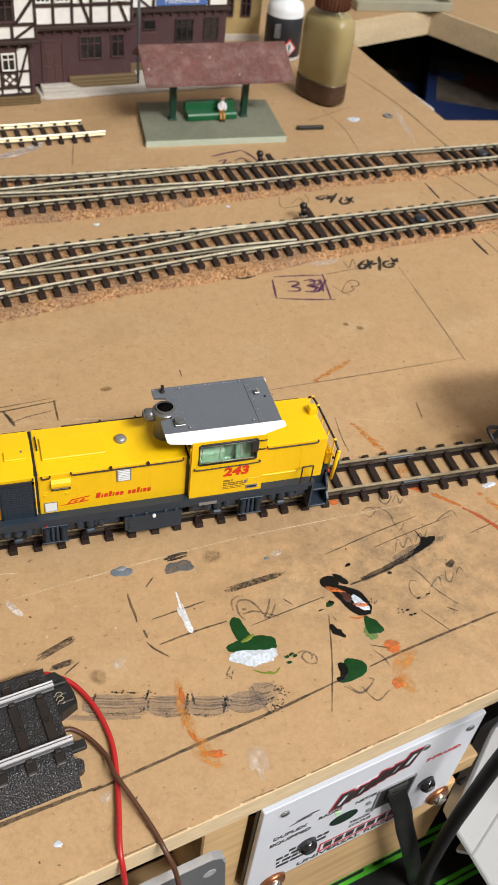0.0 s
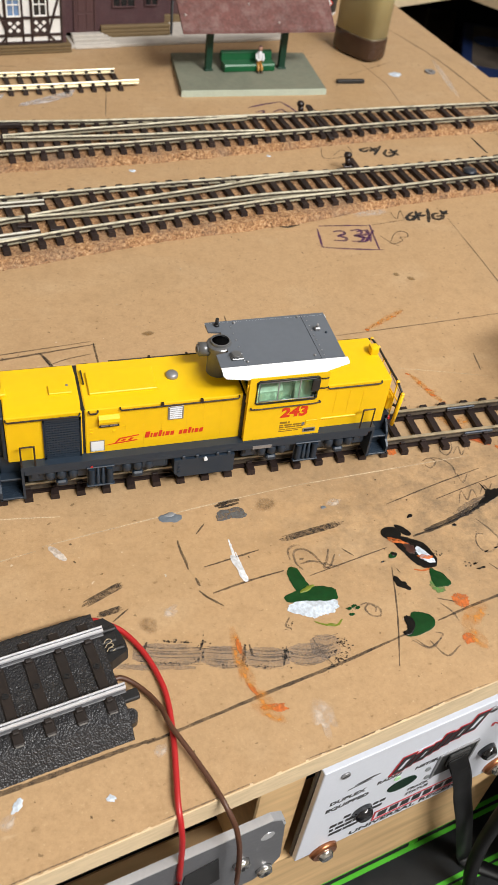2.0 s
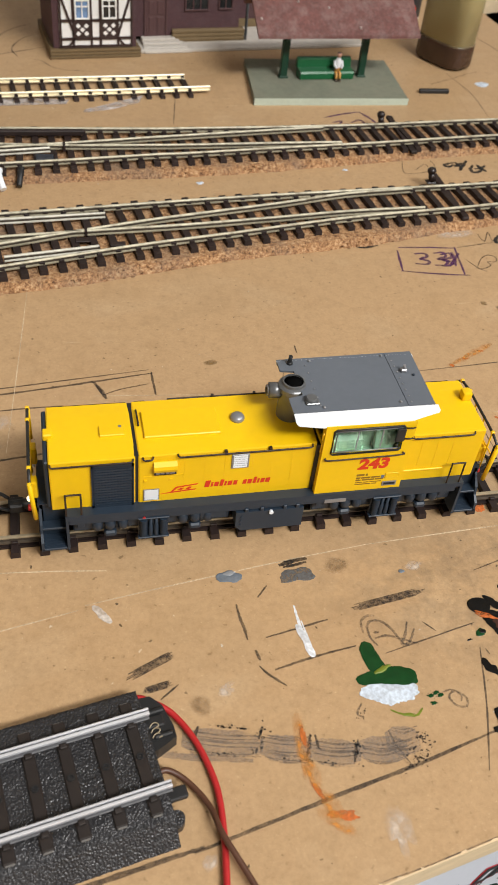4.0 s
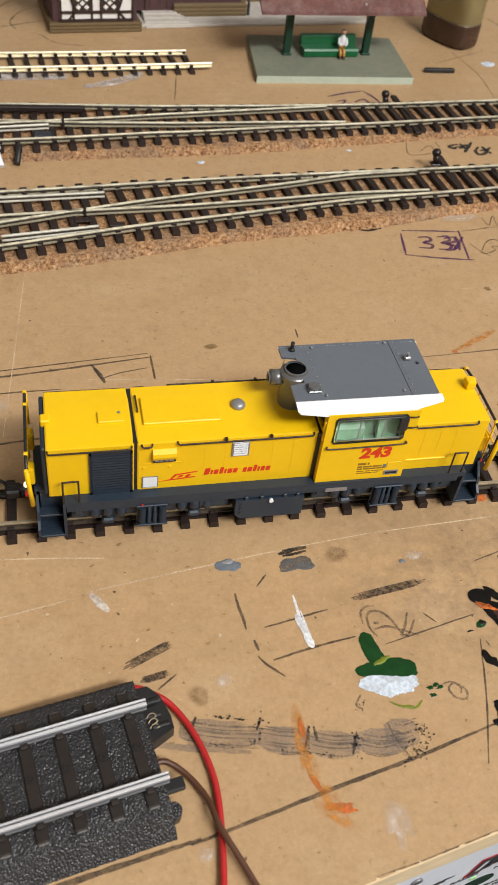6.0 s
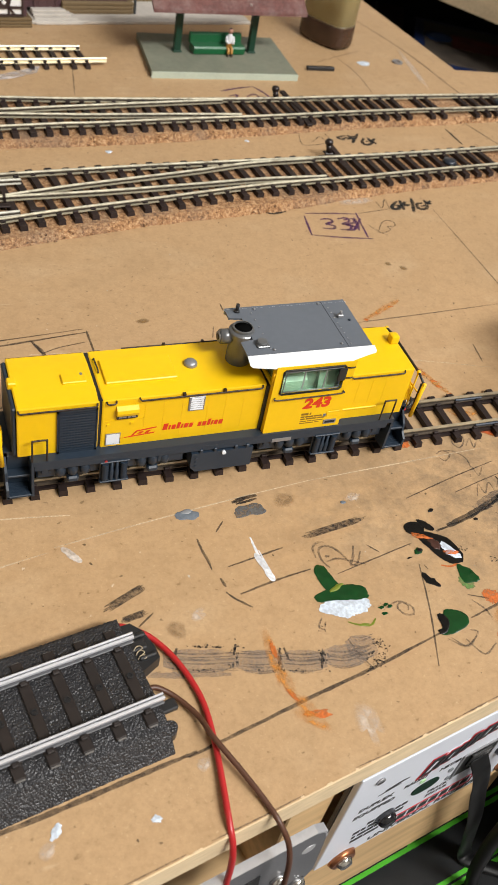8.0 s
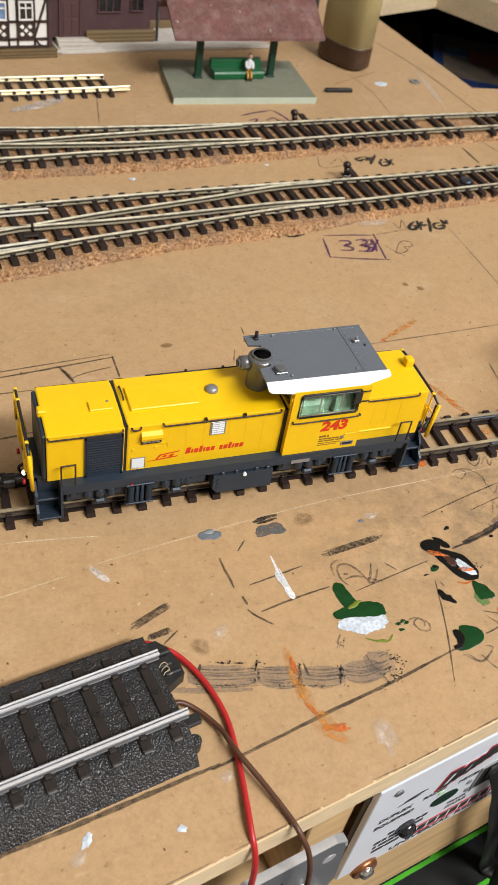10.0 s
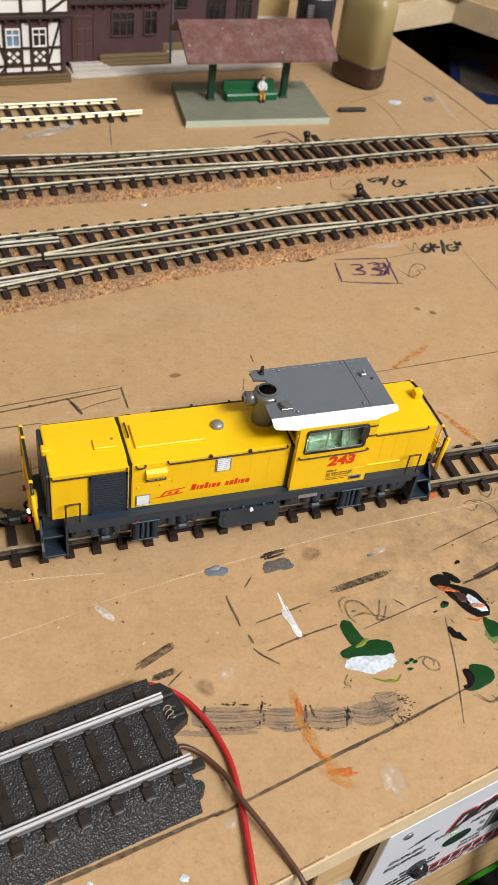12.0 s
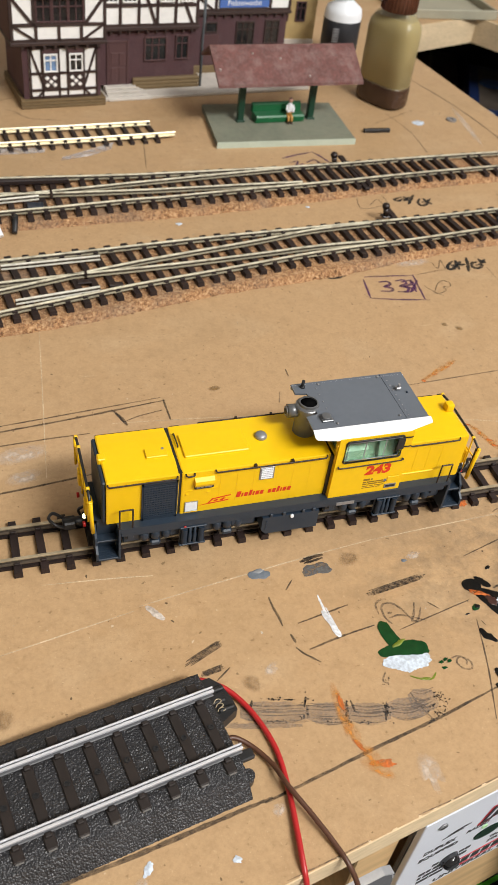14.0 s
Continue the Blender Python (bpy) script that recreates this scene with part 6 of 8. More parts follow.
spill("paint_spot", BLACK_PAINT, 95.7, 163.3, (3.4, 3.0, 2.5, 2.2, 2.1, 2.3, 2.6, 2.8, 2.9, 2.8, 2.8, 3.0, 3.4, 3.6), 2, "glossy black paint spot", 0.02)
spill("paint_spot", BLACK_PAINT, 100.9, 155.4, (4.6, 4.2, 4.0, 4.2, 5.4, 8.0, 5.6, 4.0, 3.8, 4.3, 5.8, 7.5, 7.8, 5.6), 1, "glossy black paint spill", 0.03)
spill("paint_streak", BLACK_PAINT, 100.0, 163.6, (1.3, 1.2, 1.3, 1.4, 1.9, 2.9, 1.6, 1.3, 1.3, 1.3, 1.8, 2.6, 3.2, 2.2), 2)
spill("paint_spot", WHITE_PAINT, 102.8, 152.9, (1.7, 1.6, 1.7, 2.4, 3.9, 3.0, 2.0, 1.6, 1.9, 1.8, 2.1, 3.2, 3.9, 2.4), 5, "", 0.09, 0.04)
blob("paint_streak", ORANGE_PAINT, 102.8, 152.2, 2.6, 0.7, -14, 18, 0.3, 1.0)
stroke("paint_streak", ORANGE_PAINT, 0.7, (97.6, 148.6), (100.4, 147.6), (103.4, 148.4))
blob("paint_streak", ORANGE_PAINT, 96.6, 159.6, 3.2, 0.8, -32, 24, 0.3, 0.9)
blob("paint_spot", BROWN_PAINT, 99.5, 156.2, 2.4, 1.5, -68, 41, 0.3, 0.62)
spill("paint_spot", GREEN_PAINT, 103.6, 143.6, (2.7, 2.6, 3.0, 3.2, 4.4, 3.0, 2.4, 2.4, 2.5, 3.0, 2.6, 2.6, 3.4, 3.5), 1)
blob("paint_spot", THIN_GREEN, 102.0, 141.2, 2.4, 1.7, -40, 44, 0.25, 0.06)
spill("paint_spot", GREEN_PAINT, 93.3, 154.7, (1.5, 1.6, 1.3, 1.4, 1.1, 1.0, 1.2, 1.3, 1.7, 1.4, 1.1, 1.0, 1.1, 1.1), 0)
blob("paint_spot", BLACK_PAINT, 93.8, 155.0, 0.9, 0.7, 6, 26, 0.2, 0.5)
spill("paint_streak", BLACK_PAINT, 91.7, 144.6, (1.8, 1.0, 0.9, 1.4, 2.9, 2.6, 1.7, 1.5, 1.6, 1.5, 1.6, 2.1, 3.6, 1.9), 0)
spill("paint_spot", GREEN_PAINT, 91.7, 130.3, (4.7, 4.7, 4.2, 4.1, 4.2, 3.1, 2.6, 2.7, 6.0, 4.4, 3.3, 2.9, 3.2, 3.9), 0, "dark green heart-shaped paint spot", 0.02)
spill("paint_streak", BLACK_PAINT, 89.0, 130.4, (1.3, 1.6, 2.2, 3.0, 3.2, 2.0, 1.3, 1.2, 1.6, 2.4, 2.2, 1.5, 1.2, 1.2), 4)
blob("paint_streak", BLACK_PAINT, 87.2, 128.2, 1.5, 0.8, 10, 29, 0.2, 0.6)
spill("paint_spot", BLACK_PAINT, 134.6, 171.6, (3.2, 5.6, 3.6, 3.2, 2.4, 1.9, 1.9, 2.2, 5.6, 3.0, 1.8, 1.5, 1.6, 1.9), 2, "", 0.10)
blob("paint_spot", CHARCOAL, 123.3, 166.0, 2.7, 0.8, 15, 32, 0.3, 0.1)
blob("paint_fleck", BLACK_PAINT, 104.7, 168.4, 1.1, 0.6, 29, 33, 0.18, 0.25)
spill("paint_fleck", DARK_STROKE, 139.6, 161.7, (1.8, 2.0, 2.2, 1.4, 1.1, 1.0, 1.2, 2.0, 2.0, 1.7, 1.8, 1.3, 1.1, 1.2), 0, "", 0.2)
blob("paint_fleck", BLACK_PAINT, 117.4, 162.4, 0.8, 0.5, 11, 35, 0.18, 0.25)
blob("paint_fleck", GREY_PAINT, 78.7, 176.7, 0.9, 0.6, 6, 36, 0.18, 0.25)
blob("paint_fleck", BLACK_PAINT, 117.2, 147.1, 0.8, 0.3, 4, 50, 0.4, 0.1)
blob("paint_fleck", BLACK_PAINT, 119.0, 145.3, 0.8, 0.3, 8, 51, 0.4, 0.1)
blob("paint_fleck", BLACK_PAINT, 122.8, 150.8, 0.8, 0.3, 8, 52, 0.4, 0.1)
blob("paint_fleck", BLACK_PAINT, 126.5, 151.6, 0.8, 0.3, 4, 53, 0.4, 0.1)
blob("paint_fleck", BLACK_PAINT, 89.5, 153.0, 0.7, 0.3, 8, 54, 0.4, 0.1)
blob("paint_fleck", BLACK_PAINT, 117.5, 145.1, 0.7, 0.3, 4, 55, 0.4, 0.1)
spill("orange_stain", ORANGE_PAINT, 106.9, 135.6, (2.4, 2.7, 2.2, 2.3, 2.5, 2.8, 2.5, 2.2, 2.4, 2.3, 2.8, 2.5, 2.6, 2.4), 0, "", 0.14, 0.06)
spill("orange_stain", ORANGE_PAINT, 103.5, 123.2, (2.0, 1.9, 1.9, 1.8, 1.7, 1.9, 1.7, 1.8, 1.9, 2.2, 1.7, 1.6, 1.9, 1.7), 0, "", 0.14, 0.06)
blob("orange_stain", FAINT_ORANGE, 108.2, 130.1, 6.1, 3.5, 28, 62, 0.4, 0.05)
blob("orange_stain", FAINT_ORANGE, 106.0, 122.6, 4.7, 2.5, -67, 63, 0.4, 0.06)
blob("orange_stain", FAINT_ORANGE, 39.4, 131.6, 9.4, 1.9, -94, 64, 0.45, 0.05)
blob("orange_stain", ORANGE_STAIN, 40.1, 133.4, 2.8, 0.9, -94, 65, 0.4, 0.08)
blob("orange_spot", ORANGE_STAIN, 40.3, 120.4, 2.4, 0.9, -66, 66, 0.4, 0.06)
spill("orange_spot", ORANGE_PAINT, 44.0, 114.5, (3.4, 1.6, 1.2, 1.0, 1.0, 1.3, 2.4, 2.8, 1.1, 0.8, 0.9, 1.2, 2.0, 3.4), 0, "", 0.2, 0.06)

blob("orange_stain", FAINT_ORANGE, 42.8, 113.1, 5.2, 2.2, -41, 69, 0.4, 0.04)
blob("orange_spot", ORANGE_STAIN, 110.0, 198.5, 2.1, 1.8, 6, 70, 0.15, 0.1)
stroke("orange_streak", RUST_STREAK, 1.7, (155.6, 184.6), (159.4, 180.4), (162.6, 175.8), (165.1, 170.9), (166.9, 167.4), (170.3, 165.1))
blob("orange_stain", RUST_STREAK, 142.3, 197.3, 3.9, 1.3, -37, 173, 0.4, 0.1)
blob("orange_stain", ORANGE_STAIN, 135.1, 212.2, 1.8, 1.1, -2, 174, 0.3, 0.06)
blob("orange_stain", FAINT_ORANGE, 141.9, 207.0, 3.9, 2.0, 16, 175, 0.4, 0.05)
blob("orange_stain", ORANGE_STAIN, 143.1, 196.6, 4.4, 1.5, -34, 71, 0.4, 0.08)
for x, y, r, turn in ((148.4, 192.3, 1.3, -40), (150.6, 190.2, 1.5, -35), (152.8, 187.9, 1.3, -50), (154.6, 186.4, 1.1, -45)):
    blob("orange_stain", ORANGE_STAIN, x, y, r * 1.5, r * 0.7, turn, int(x), 0.5, 0.06)
# a dabbed orange trail, more gaps than paint
rng = random.Random(31)
for ends, count, size in ((((132.8, 234.1), (139.0, 215.7)), 13, 1.9), (((166.1, 189.5), (174.4, 166.9)), 12, 1.7), (((126.6, 263.0), (147.4, 274.0)), 9, 2.0)):
    for k in range(count):
        f = (k + rng.uniform(-0.3, 0.3)) / count
        x, y = (ends[0][i] + (ends[1][i] - ends[0][i]) * f + rng.uniform(-0.8, 0.8) for i in (0, 1))
        blob("orange_dab", FAINT_ORANGE if k % 3 else ORANGE_STAIN, x, y, size * rng.uniform(0.5, 0.9), size * rng.uniform(0.25, 0.5), rng.uniform(-40, 40), 200 + k, 0.5, 0.05)
    (xa, ya), (xb, yb) = ends
    blob("orange_stain", FAINT_ORANGE, (xa + xb) / 2, (ya + yb) / 2, math.hypot(xb - xa, yb - ya) * 0.5, size * 0.9, math.degrees(math.atan2(yb - ya, xb - xa)), 230 + count, 0.4, 0.04)
blob("orange_stain", FAINT_ORANGE, 137.2, 206.7, 6.3, 2.5, -52, 76, 0.45, 0.05)
blob("white_fleck", WHITE_PAINT, 171.1, 193.3, 2.7, 1.3, 8, 80, 0.4, 0.6, "crumb of white filler")
spill("pale_smear", WHITE_STREAK_FAINT, -2.8, 173.2, (1.2, 1.0, 1.1, 1.3, 2.5, 4.1, 1.8, 1.3, 1.3, 1.3, 1.5, 2.4, 3.5, 1.9), 0, "", 0.08, 0.06)
blob("pale_smear", PALE_SMEAR, 82.6, 178.2, 2.5, 1.7, 17, 82, 0.4, 0.08)
blob("orange_spot", ORANGE_PAINT, 109.7, 196.9, 1.9, 2.1, 2, 187, 0.15, 0.1)
blob("pale_smear", PALE_SMEAR, -33.1, 247.1, 10.4, 4.5, 8, 183, 0.35, 0.05)
blob("pale_smear", PALE_SMEAR, -34.0, 236.1, 6.5, 3.5, 10, 184, 0.35, 0.05)
blob("brown_spot", DARK_SPOT, 153.6, 298.4, 1.7, 1.5, -30, 185, 0.3, 0.04)
blob("brown_spot", DARK_SPOT, 159.2, 294.9, 2.1, 1.6, -32, 186, 0.3, 0.04)

blob("white_fleck", WHITE_PAINT, -19.6, 103.2, 1.8, 1.0, 57, 84, 0.2, 0.12)
blob("pale_smear", PALE_SMEAR, -22.0, 99.8, 2.5, 1.7, 43, 85, 0.35, 0.1)
blob("white_fleck", WHITE_PAINT, 1.0, 100.3, 1.0, 0.9, -3, 86, 0.3, 0.12)
blob("pale_smear", PALE_SMEAR, 14.4, 109.2, 1.8, 1.8, 40, 87, 0.35, 0.1)
blob("pale_smear", PALE_SMEAR, 55.8, 110.0, 6.1, 3.0, -93, 88, 0.4, 0.05)
blob("pale_smear", PALE_SMEAR, 24.5, 147.8, 1.7, 2.5, -62, 89, 0.4, 0.06)
blob("dark_stain", DARK_SPOT, 41.1, 271.4, 2.6, 1.6, 2, 90, 0.25, 0.06)
blob("dark_stain", BROWN_STAIN, 17.7, 144.6, 3.1, 2.8, -56, 92, 0.2, 0.04)
blob("dark_stain", BROWN_STAIN, -48.4, 148.5, 3.9, 3.5, -66, 93, 0.2, 0.06)
blob("dark_stain", BROWN_STAIN, 61.2, 180.9, 4.2, 3.0, 15, 94, 0.2, 0.04)
blob("white_fleck", WHITE_PAINT, 57.4, 398.2, 1.6, 1.2, 23, 95, 0.35, 0.5)
blob("white_fleck", WHITE_PAINT, 128.6, 409.3, 1.2, 0.9, 10, 96, 0.35, 0.3)
blob("white_fleck", PALE_SMEAR, 144.1, 417.3, 2.1, 1.5, 11, 97, 0.4, 0.1)
blob("white_fleck", WHITE_PAINT, 240.8, 511.9, 4.2, 3.6, 11, 98, 0.15, 0.4)
blob("pale_smear", PALE_SMEAR, 160.5, 349.6, 9.3, 4.0, 6, 99, 0.4, 0.1)
blob("pale_smear", PALE_SMEAR, 272.7, 507.1, 32.5, 3.0, -99, 100, 0.4, 0.05)
blob("white_fleck", WHITE_PAINT, 268.4, 343.3, 4.6, 3.9, 2, 101, 0.2, 0.1)
blob("paint_fleck", PALE_GREY_PAINT, 268.6, 343.2, 1.9, 1.2, 20, 102, 0.4, 0.3)

# crumbs and specks of dirt over the whole board, too many to count
def specks(name, material, count, seed, low, high, label):
    rng = random.Random(seed)
    s = Shape()
    while count:
        x, y = rng.uniform(-80, 330), rng.uniform(85, 640)
        if y < front_y(x) + 2 or (286 < x and y > 480):
            continue
        count -= 1
        r = low + (high - low) * rng.random() ** 3
        spin, long = rng.uniform(0, 3.14), rng.uniform(1.0, 2.2)
        z = 0.045 + 0.03 * rng.random()
        ring = []
        for k in range(5):
            a = 6.28319 * k / 5 + rng.uniform(-0.3, 0.3)
            u, v = r * long * math.cos(a), r * math.sin(a)
            ring.append(s.bm.verts.new((x + u * math.cos(spin) - v * math.sin(spin), y + u * math.sin(spin) + v * math.cos(spin), z)))
        s.bm.faces.new(ring)
    return tagged(part(name, s, material, board), label, kind="stuff")


specks("dirt_specks", worn_mark("dark_brown_dirt", (0.10, 0.062, 0.032), 0.6, 1500, 300, contrast=0.5), 800, 5, 0.10, 0.42, "scattered dark brown dirt specks")
specks("pale_specks", worn_mark("pale_dust", (0.72, 0.62, 0.50), 0.6, 1500, 300, contrast=0.5), 200, 6, 0.10, 0.32, "scattered pale dust specks")

# chips broken out of the board's front edge
CHIP = surface("fresh_pale_chip", (0.66, 0.50, 0.32), 0.8, vary=0.2, grain=600, bump=0.1)
rng = random.Random(21)
for k in range(46):
    u = -90 + k * 7.4 + rng.uniform(-3, 3)
    w, depth = rng.uniform(0.5, 2.6), rng.uniform(0.2, 0.55)
    p = EDGE_AT + EDGE_WAY * u
    ring = [p + EDGE_WAY * w * f + EDGE_IN * depth * g for f, g in ((-0.5, -0.1), (-0.2, 0.5 + rng.random() * 0.5), (0.1, 0.4), (0.3, 0.9 * rng.random() + 0.2), (0.5, -0.1))]
    chip = Shape().prism([(q.x, q.y) for q in ring], "z", -0.6, 0.06)
    part("edge_chip", chip, CHIP if k % 3 else BOARD_EDGE, board)
for k in range(9):
    u0 = -90 + k * 36 + rng.uniform(-6, 6)
    ends = [EDGE_AT + EDGE_WAY * (u0 + d) + EDGE_IN * rng.uniform(0.1, 0.5) for d in (0, 12, rng.uniform(20, 34))]
    stroke("edge_grime", FAINT_PENCIL, 0.35, *[(q.x, q.y) for q in ends])

# ---------------------------------------------------------------- small things on and beside the rear tracks
PEG = surface("dark_point_lever", (0.020, 0.012, 0.010), 0.4)
for x, y in ((158.0, 451.0), (163.5, 390.5)):
    lever = thing("point_lever", x, y, 0, "small dark brown point lever beside a turnout", "lever", group="point levers")
    part("lever_base", Shape().box(x - 2, x + 4, y - 2.6, y + 1.0, 3.2, 4.2, 0.4), PEG, lever)
    part("lever_stem", Shape().tube([(x + 0.6, y - 1.2, 4.0), (x, y, 8.0)], 1.5, 10), PEG, lever)
    part("lever_knob", Shape().lathe(x, y, [(0.6, 7.0), (1.9, 7.8), (2.1, 9.0), (1.5, 10.0), (0.3, 10.4)], 14), PEG, lever)
UNCOUPLER = surface("blue_black_plastic", (0.016, 0.022, 0.034), 0.35)
for x, y, z in ((224.9, 376.0, 5.0), (298.7, 447.0, 5.0), (-40.1, 353.5, 5.0)):
    single("round_magnet", Shape().lathe(x, y, [(3.4, z), (3.6, z + 0.6), (3.3, z + 1.6), (0.6, z + 1.8)], 20), UNCOUPLER, "round blue-black magnet set between the rails", "magnet", group="magnets between rails", at=(x, y, z))
single("black_plastic_strip", Shape().box(197.5, 215.0, 498.2, 500.8, 0, 2.2, 0.3), BLACK, "short black plastic strip lying on the board", "plastic strip", at=(206, 499, 0))
washer = Shape().loft([[(266.2 + r * math.cos(6.28319 * k / 20), 515.3 + r * math.sin(6.28319 * k / 20), z) for k in range(20)] for r, z in ((3.4, 0.0), (3.4, 0.9), (1.5, 0.9), (1.5, 0.0))], closed_ends=False)
single("steel_washer", washer, SILVER, "small steel washer lying on the board", "washer", at=(266.2, 515.3, 0))
CLEAR = worn_mark("clear_plastic_film", (0.60, 0.55, 0.53), 0.48, 200, 60, rough=0.15)
single("plastic_offcut", Shape().prism([(-75, 474), (-39.6, 478.3), (2.8, 481.8), (4.3, 486.6), (-39.3, 488.0), (-75, 487)], "z", 0.2, 0.6), CLEAR, "clear plastic offcut lying beside the loose track", "plastic offcut", at=(-20, 480, 0))
single("plastic_offcut", Shape().prism([(10.5, 471.5), (26, 476), (39.5, 484), (42, 492), (24, 481.5), (11.5, 474.5)], "z", 0.2, 0.6), CLEAR, "clear plastic offcut lying beside the loose track", "plastic offcut", at=(24, 478, 0))

# guard rails, frog and blades of the two turnouts
GUARD_STEEL = surface("bright_guard_rail", (0.66, 0.64, 0.55), 0.42, 0.2, vary=0.2, grain=400)
lay_rail([(-30, 358.0, 5.2), (12.7, 361.5, 5.2)], GUARD_STEEL, turn_b, "guard_rail")
lay_rail([(-26.5, 331.0, 5.2), (8.6, 336.9, 5.2)], GUARD_STEEL, turn_b, "guard_rail")
lay_rail([(-31.0, 416.4, 5.2), (-7.0, 419.6, 5.2)], GUARD_STEEL, turn_a, "guard_rail")
part("frog_block", Shape().box(0, 6, 342.4, 345.6, 5.0, 5.7, 0.2), SLEEPER, turn_b)
part("frog_block", Shape().box(13, 19, 339.0, 341.8, 5.0, 5.7, 0.2), SLEEPER, turn_b)
for x, y in ((4.3, 349.4), (-0.7, 421.6)):
    part("rail_gap_insulator", Shape().box(x - 0.5, x + 0.5, y - 2.6, y + 2.6, 5.4, 7.5), SLEEPER, turn_b if y < 400 else turn_a)
part("point_motor_cover", Shape().box(-13.4, -5.6, 409.6, 414.8, 4.6, 6.4, 0.4), UNCOUPLER, turn_a, "blue-black square cover between the rails")
part("rail_cover", Shape().box(-29, 9.2, 434.6, 437.4, 5.2, 7.6, 0.4), SLEEPER, turn_a, "dark brown strip clipped over the rail")
part("tie_bar", Shape().box(166, 169, 355, 396, 3.4, 4.8, 0.2), SLEEPER, turn_b)
part("tie_bar", Shape().box(164, 167, 418, 459, 3.4, 4.8, 0.2), SLEEPER, turn_a)
for x, y in ((-34.5, 396.5), (-21.0, 397.8)):
    single("cable_stub", Shape().tube(arc([(x + 1.5, y + 5, 5.5), (x + 1, y + 1.5, 5.0), (x, y - 3, 1.3)], 5), 1.3, 10), BLACK, "short black cable end beside the track", "cable", group="cable ends", at=(x, y, 1.6))
single("cable_stub", Shape().tube(arc([(-28.6, 401, 5.8), (-29.0, 397.5, 5.4), (-27.4, 392, 1.5)], 5), 1.5, 10), WHITE, "short white cable end beside the track", "cable", group="cable ends", at=(-28, 396, 1.8))

# ---------------------------------------------------------------- half-timbered station
BRICK = surface("maroon_brickwork", (0.085, 0.032, 0.034), 0.75, vary=0.2, grain=500, broad=60, bump=0.15)


def brick_pattern(mat):
    nodes, links = mat.node_tree.nodes, mat.node_tree.links
    shader = nodes["Principled BSDF"]
    where, swap, split = nodes.new("ShaderNodeTexCoord"), nodes.new("ShaderNodeCombineXYZ"), nodes.new("ShaderNodeSeparateXYZ")
    add, courses = nodes.new("ShaderNodeMath"), nodes.new("ShaderNodeTexBrick")
    links.new(where.outputs["Object"], split.inputs[0])
    add.operation = "ADD"
    links.new(split.outputs["X"], add.inputs[0])
    links.new(split.outputs["Y"], add.inputs[1])
    links.new(add.outputs[0], swap.inputs["X"])
    links.new(split.outputs["Z"], swap.inputs["Y"])
    links.new(swap.outputs[0], courses.inputs["Vector"])
    courses.inputs["Scale"].default_value = 330.0
    courses.inputs["Color1"].default_value, courses.inputs["Color2"].default_value, courses.inputs["Mortar"].default_value = (0.066, 0.023, 0.027, 1), (0.048, 0.019, 0.024, 1), (0.088, 0.046, 0.048, 1)
    courses.inputs["Mortar Size"].default_value = 0.03
    links.new(courses.outputs["Color"], shader.inputs["Base Color"])
    return mat


brick_pattern(BRICK)
TIMBER = surface("dark_brown_timber", (0.036, 0.019, 0.016), 0.6, vary=0.2, bump=0.06)
PLASTER = surface("white_plaster", (0.80, 0.785, 0.76), 0.75, vary=0.06, grain=400, bump=0.05)
STONE_STEP = surface("grey_stone_steps", (0.50, 0.46, 0.41), 0.7, vary=0.1, grain=300, bump=0.05)
PLINTH = surface("olive_brown_plinth", (0.15, 0.10, 0.045), 0.7, vary=0.2, bump=0.08, stretch=(0.4, 1, 3))
MAROON_DOOR = surface("maroon_painted_door", (0.078, 0.037, 0.038), 0.5, vary=0.1)
WINDOW_DARK = surface("dark_window_pane", (0.016, 0.015, 0.016), 0.12, vary=0.3, specular=0.6)
WINDOW_BLUE = surface("blue_curtained_pane", (0.16, 0.26, 0.44), 0.15, vary=0.3, grain=300)
SLATE = surface("grey_green_roof", (0.10, 0.11, 0.10), 0.6, vary=0.2, bump=0.1)
SIGN_BLUE = surface("blue_sign_enamel", (0.075, 0.15, 0.42), 0.4, vary=0.05)
PIPE_GREEN = surface("grey_downpipe", (0.105, 0.120, 0.135), 0.45)

station = thing("station_building", -2, 540, 0, "half-timbered model station with maroon brick ground floor", "model building", turn=7.0, world_places=False)


def beam(parent, x0, z0, x1, z1, y, width=1.7, proud=0.7):
    """A timber between two points of a wall face."""
    way = Vector((x1 - x0, z1 - z0))
    n = Vector((-way.y, way.x)).normalized() * width / 2
    part("timber", Shape().prism([(x0 + n.x, z0 + n.y), (x0 - n.x, z0 - n.y), (x1 - n.x, z1 - n.y), (x1 + n.x, z1 + n.y)], "y", y - proud, y + 0.3), TIMBER, parent)


def casement(parent, x0, x1, z0, z1, y, pane_material, frame_material, bars=1, cross=True, recess=1.2):
    w = part("window", Shape().box(x0, x1, y - 0.2 - 0.02, y + 0.4, z0, z1), pane_material, parent)
    t = 0.8
    for a in ((x0 - t, x1 + t, z0 - t, z0), (x0 - t, x1 + t, z1, z1 + t), (x0 - t, x0, z0, z1), (x1, x1 + t, z0, z1)):
        part("window_frame", Shape().box(a[0], a[1], y - 1.0, y + 0.2, a[2], a[3], 0.1), frame_material, w)
    for k in range(bars):
        xm = x0 + (x1 - x0) * (k + 1) / (bars + 1)
        part("glazing_bar", Shape().box(xm - 0.3, xm + 0.3, y - 0.7, y, z0, z1), frame_material, w)
    if cross:
        zm = z0 + (z1 - z0) * 0.68
        part("glazing_bar", Shape().box(x0, x1, y - 0.7, y, zm - 0.3, zm + 0.3), frame_material, w)
    return w


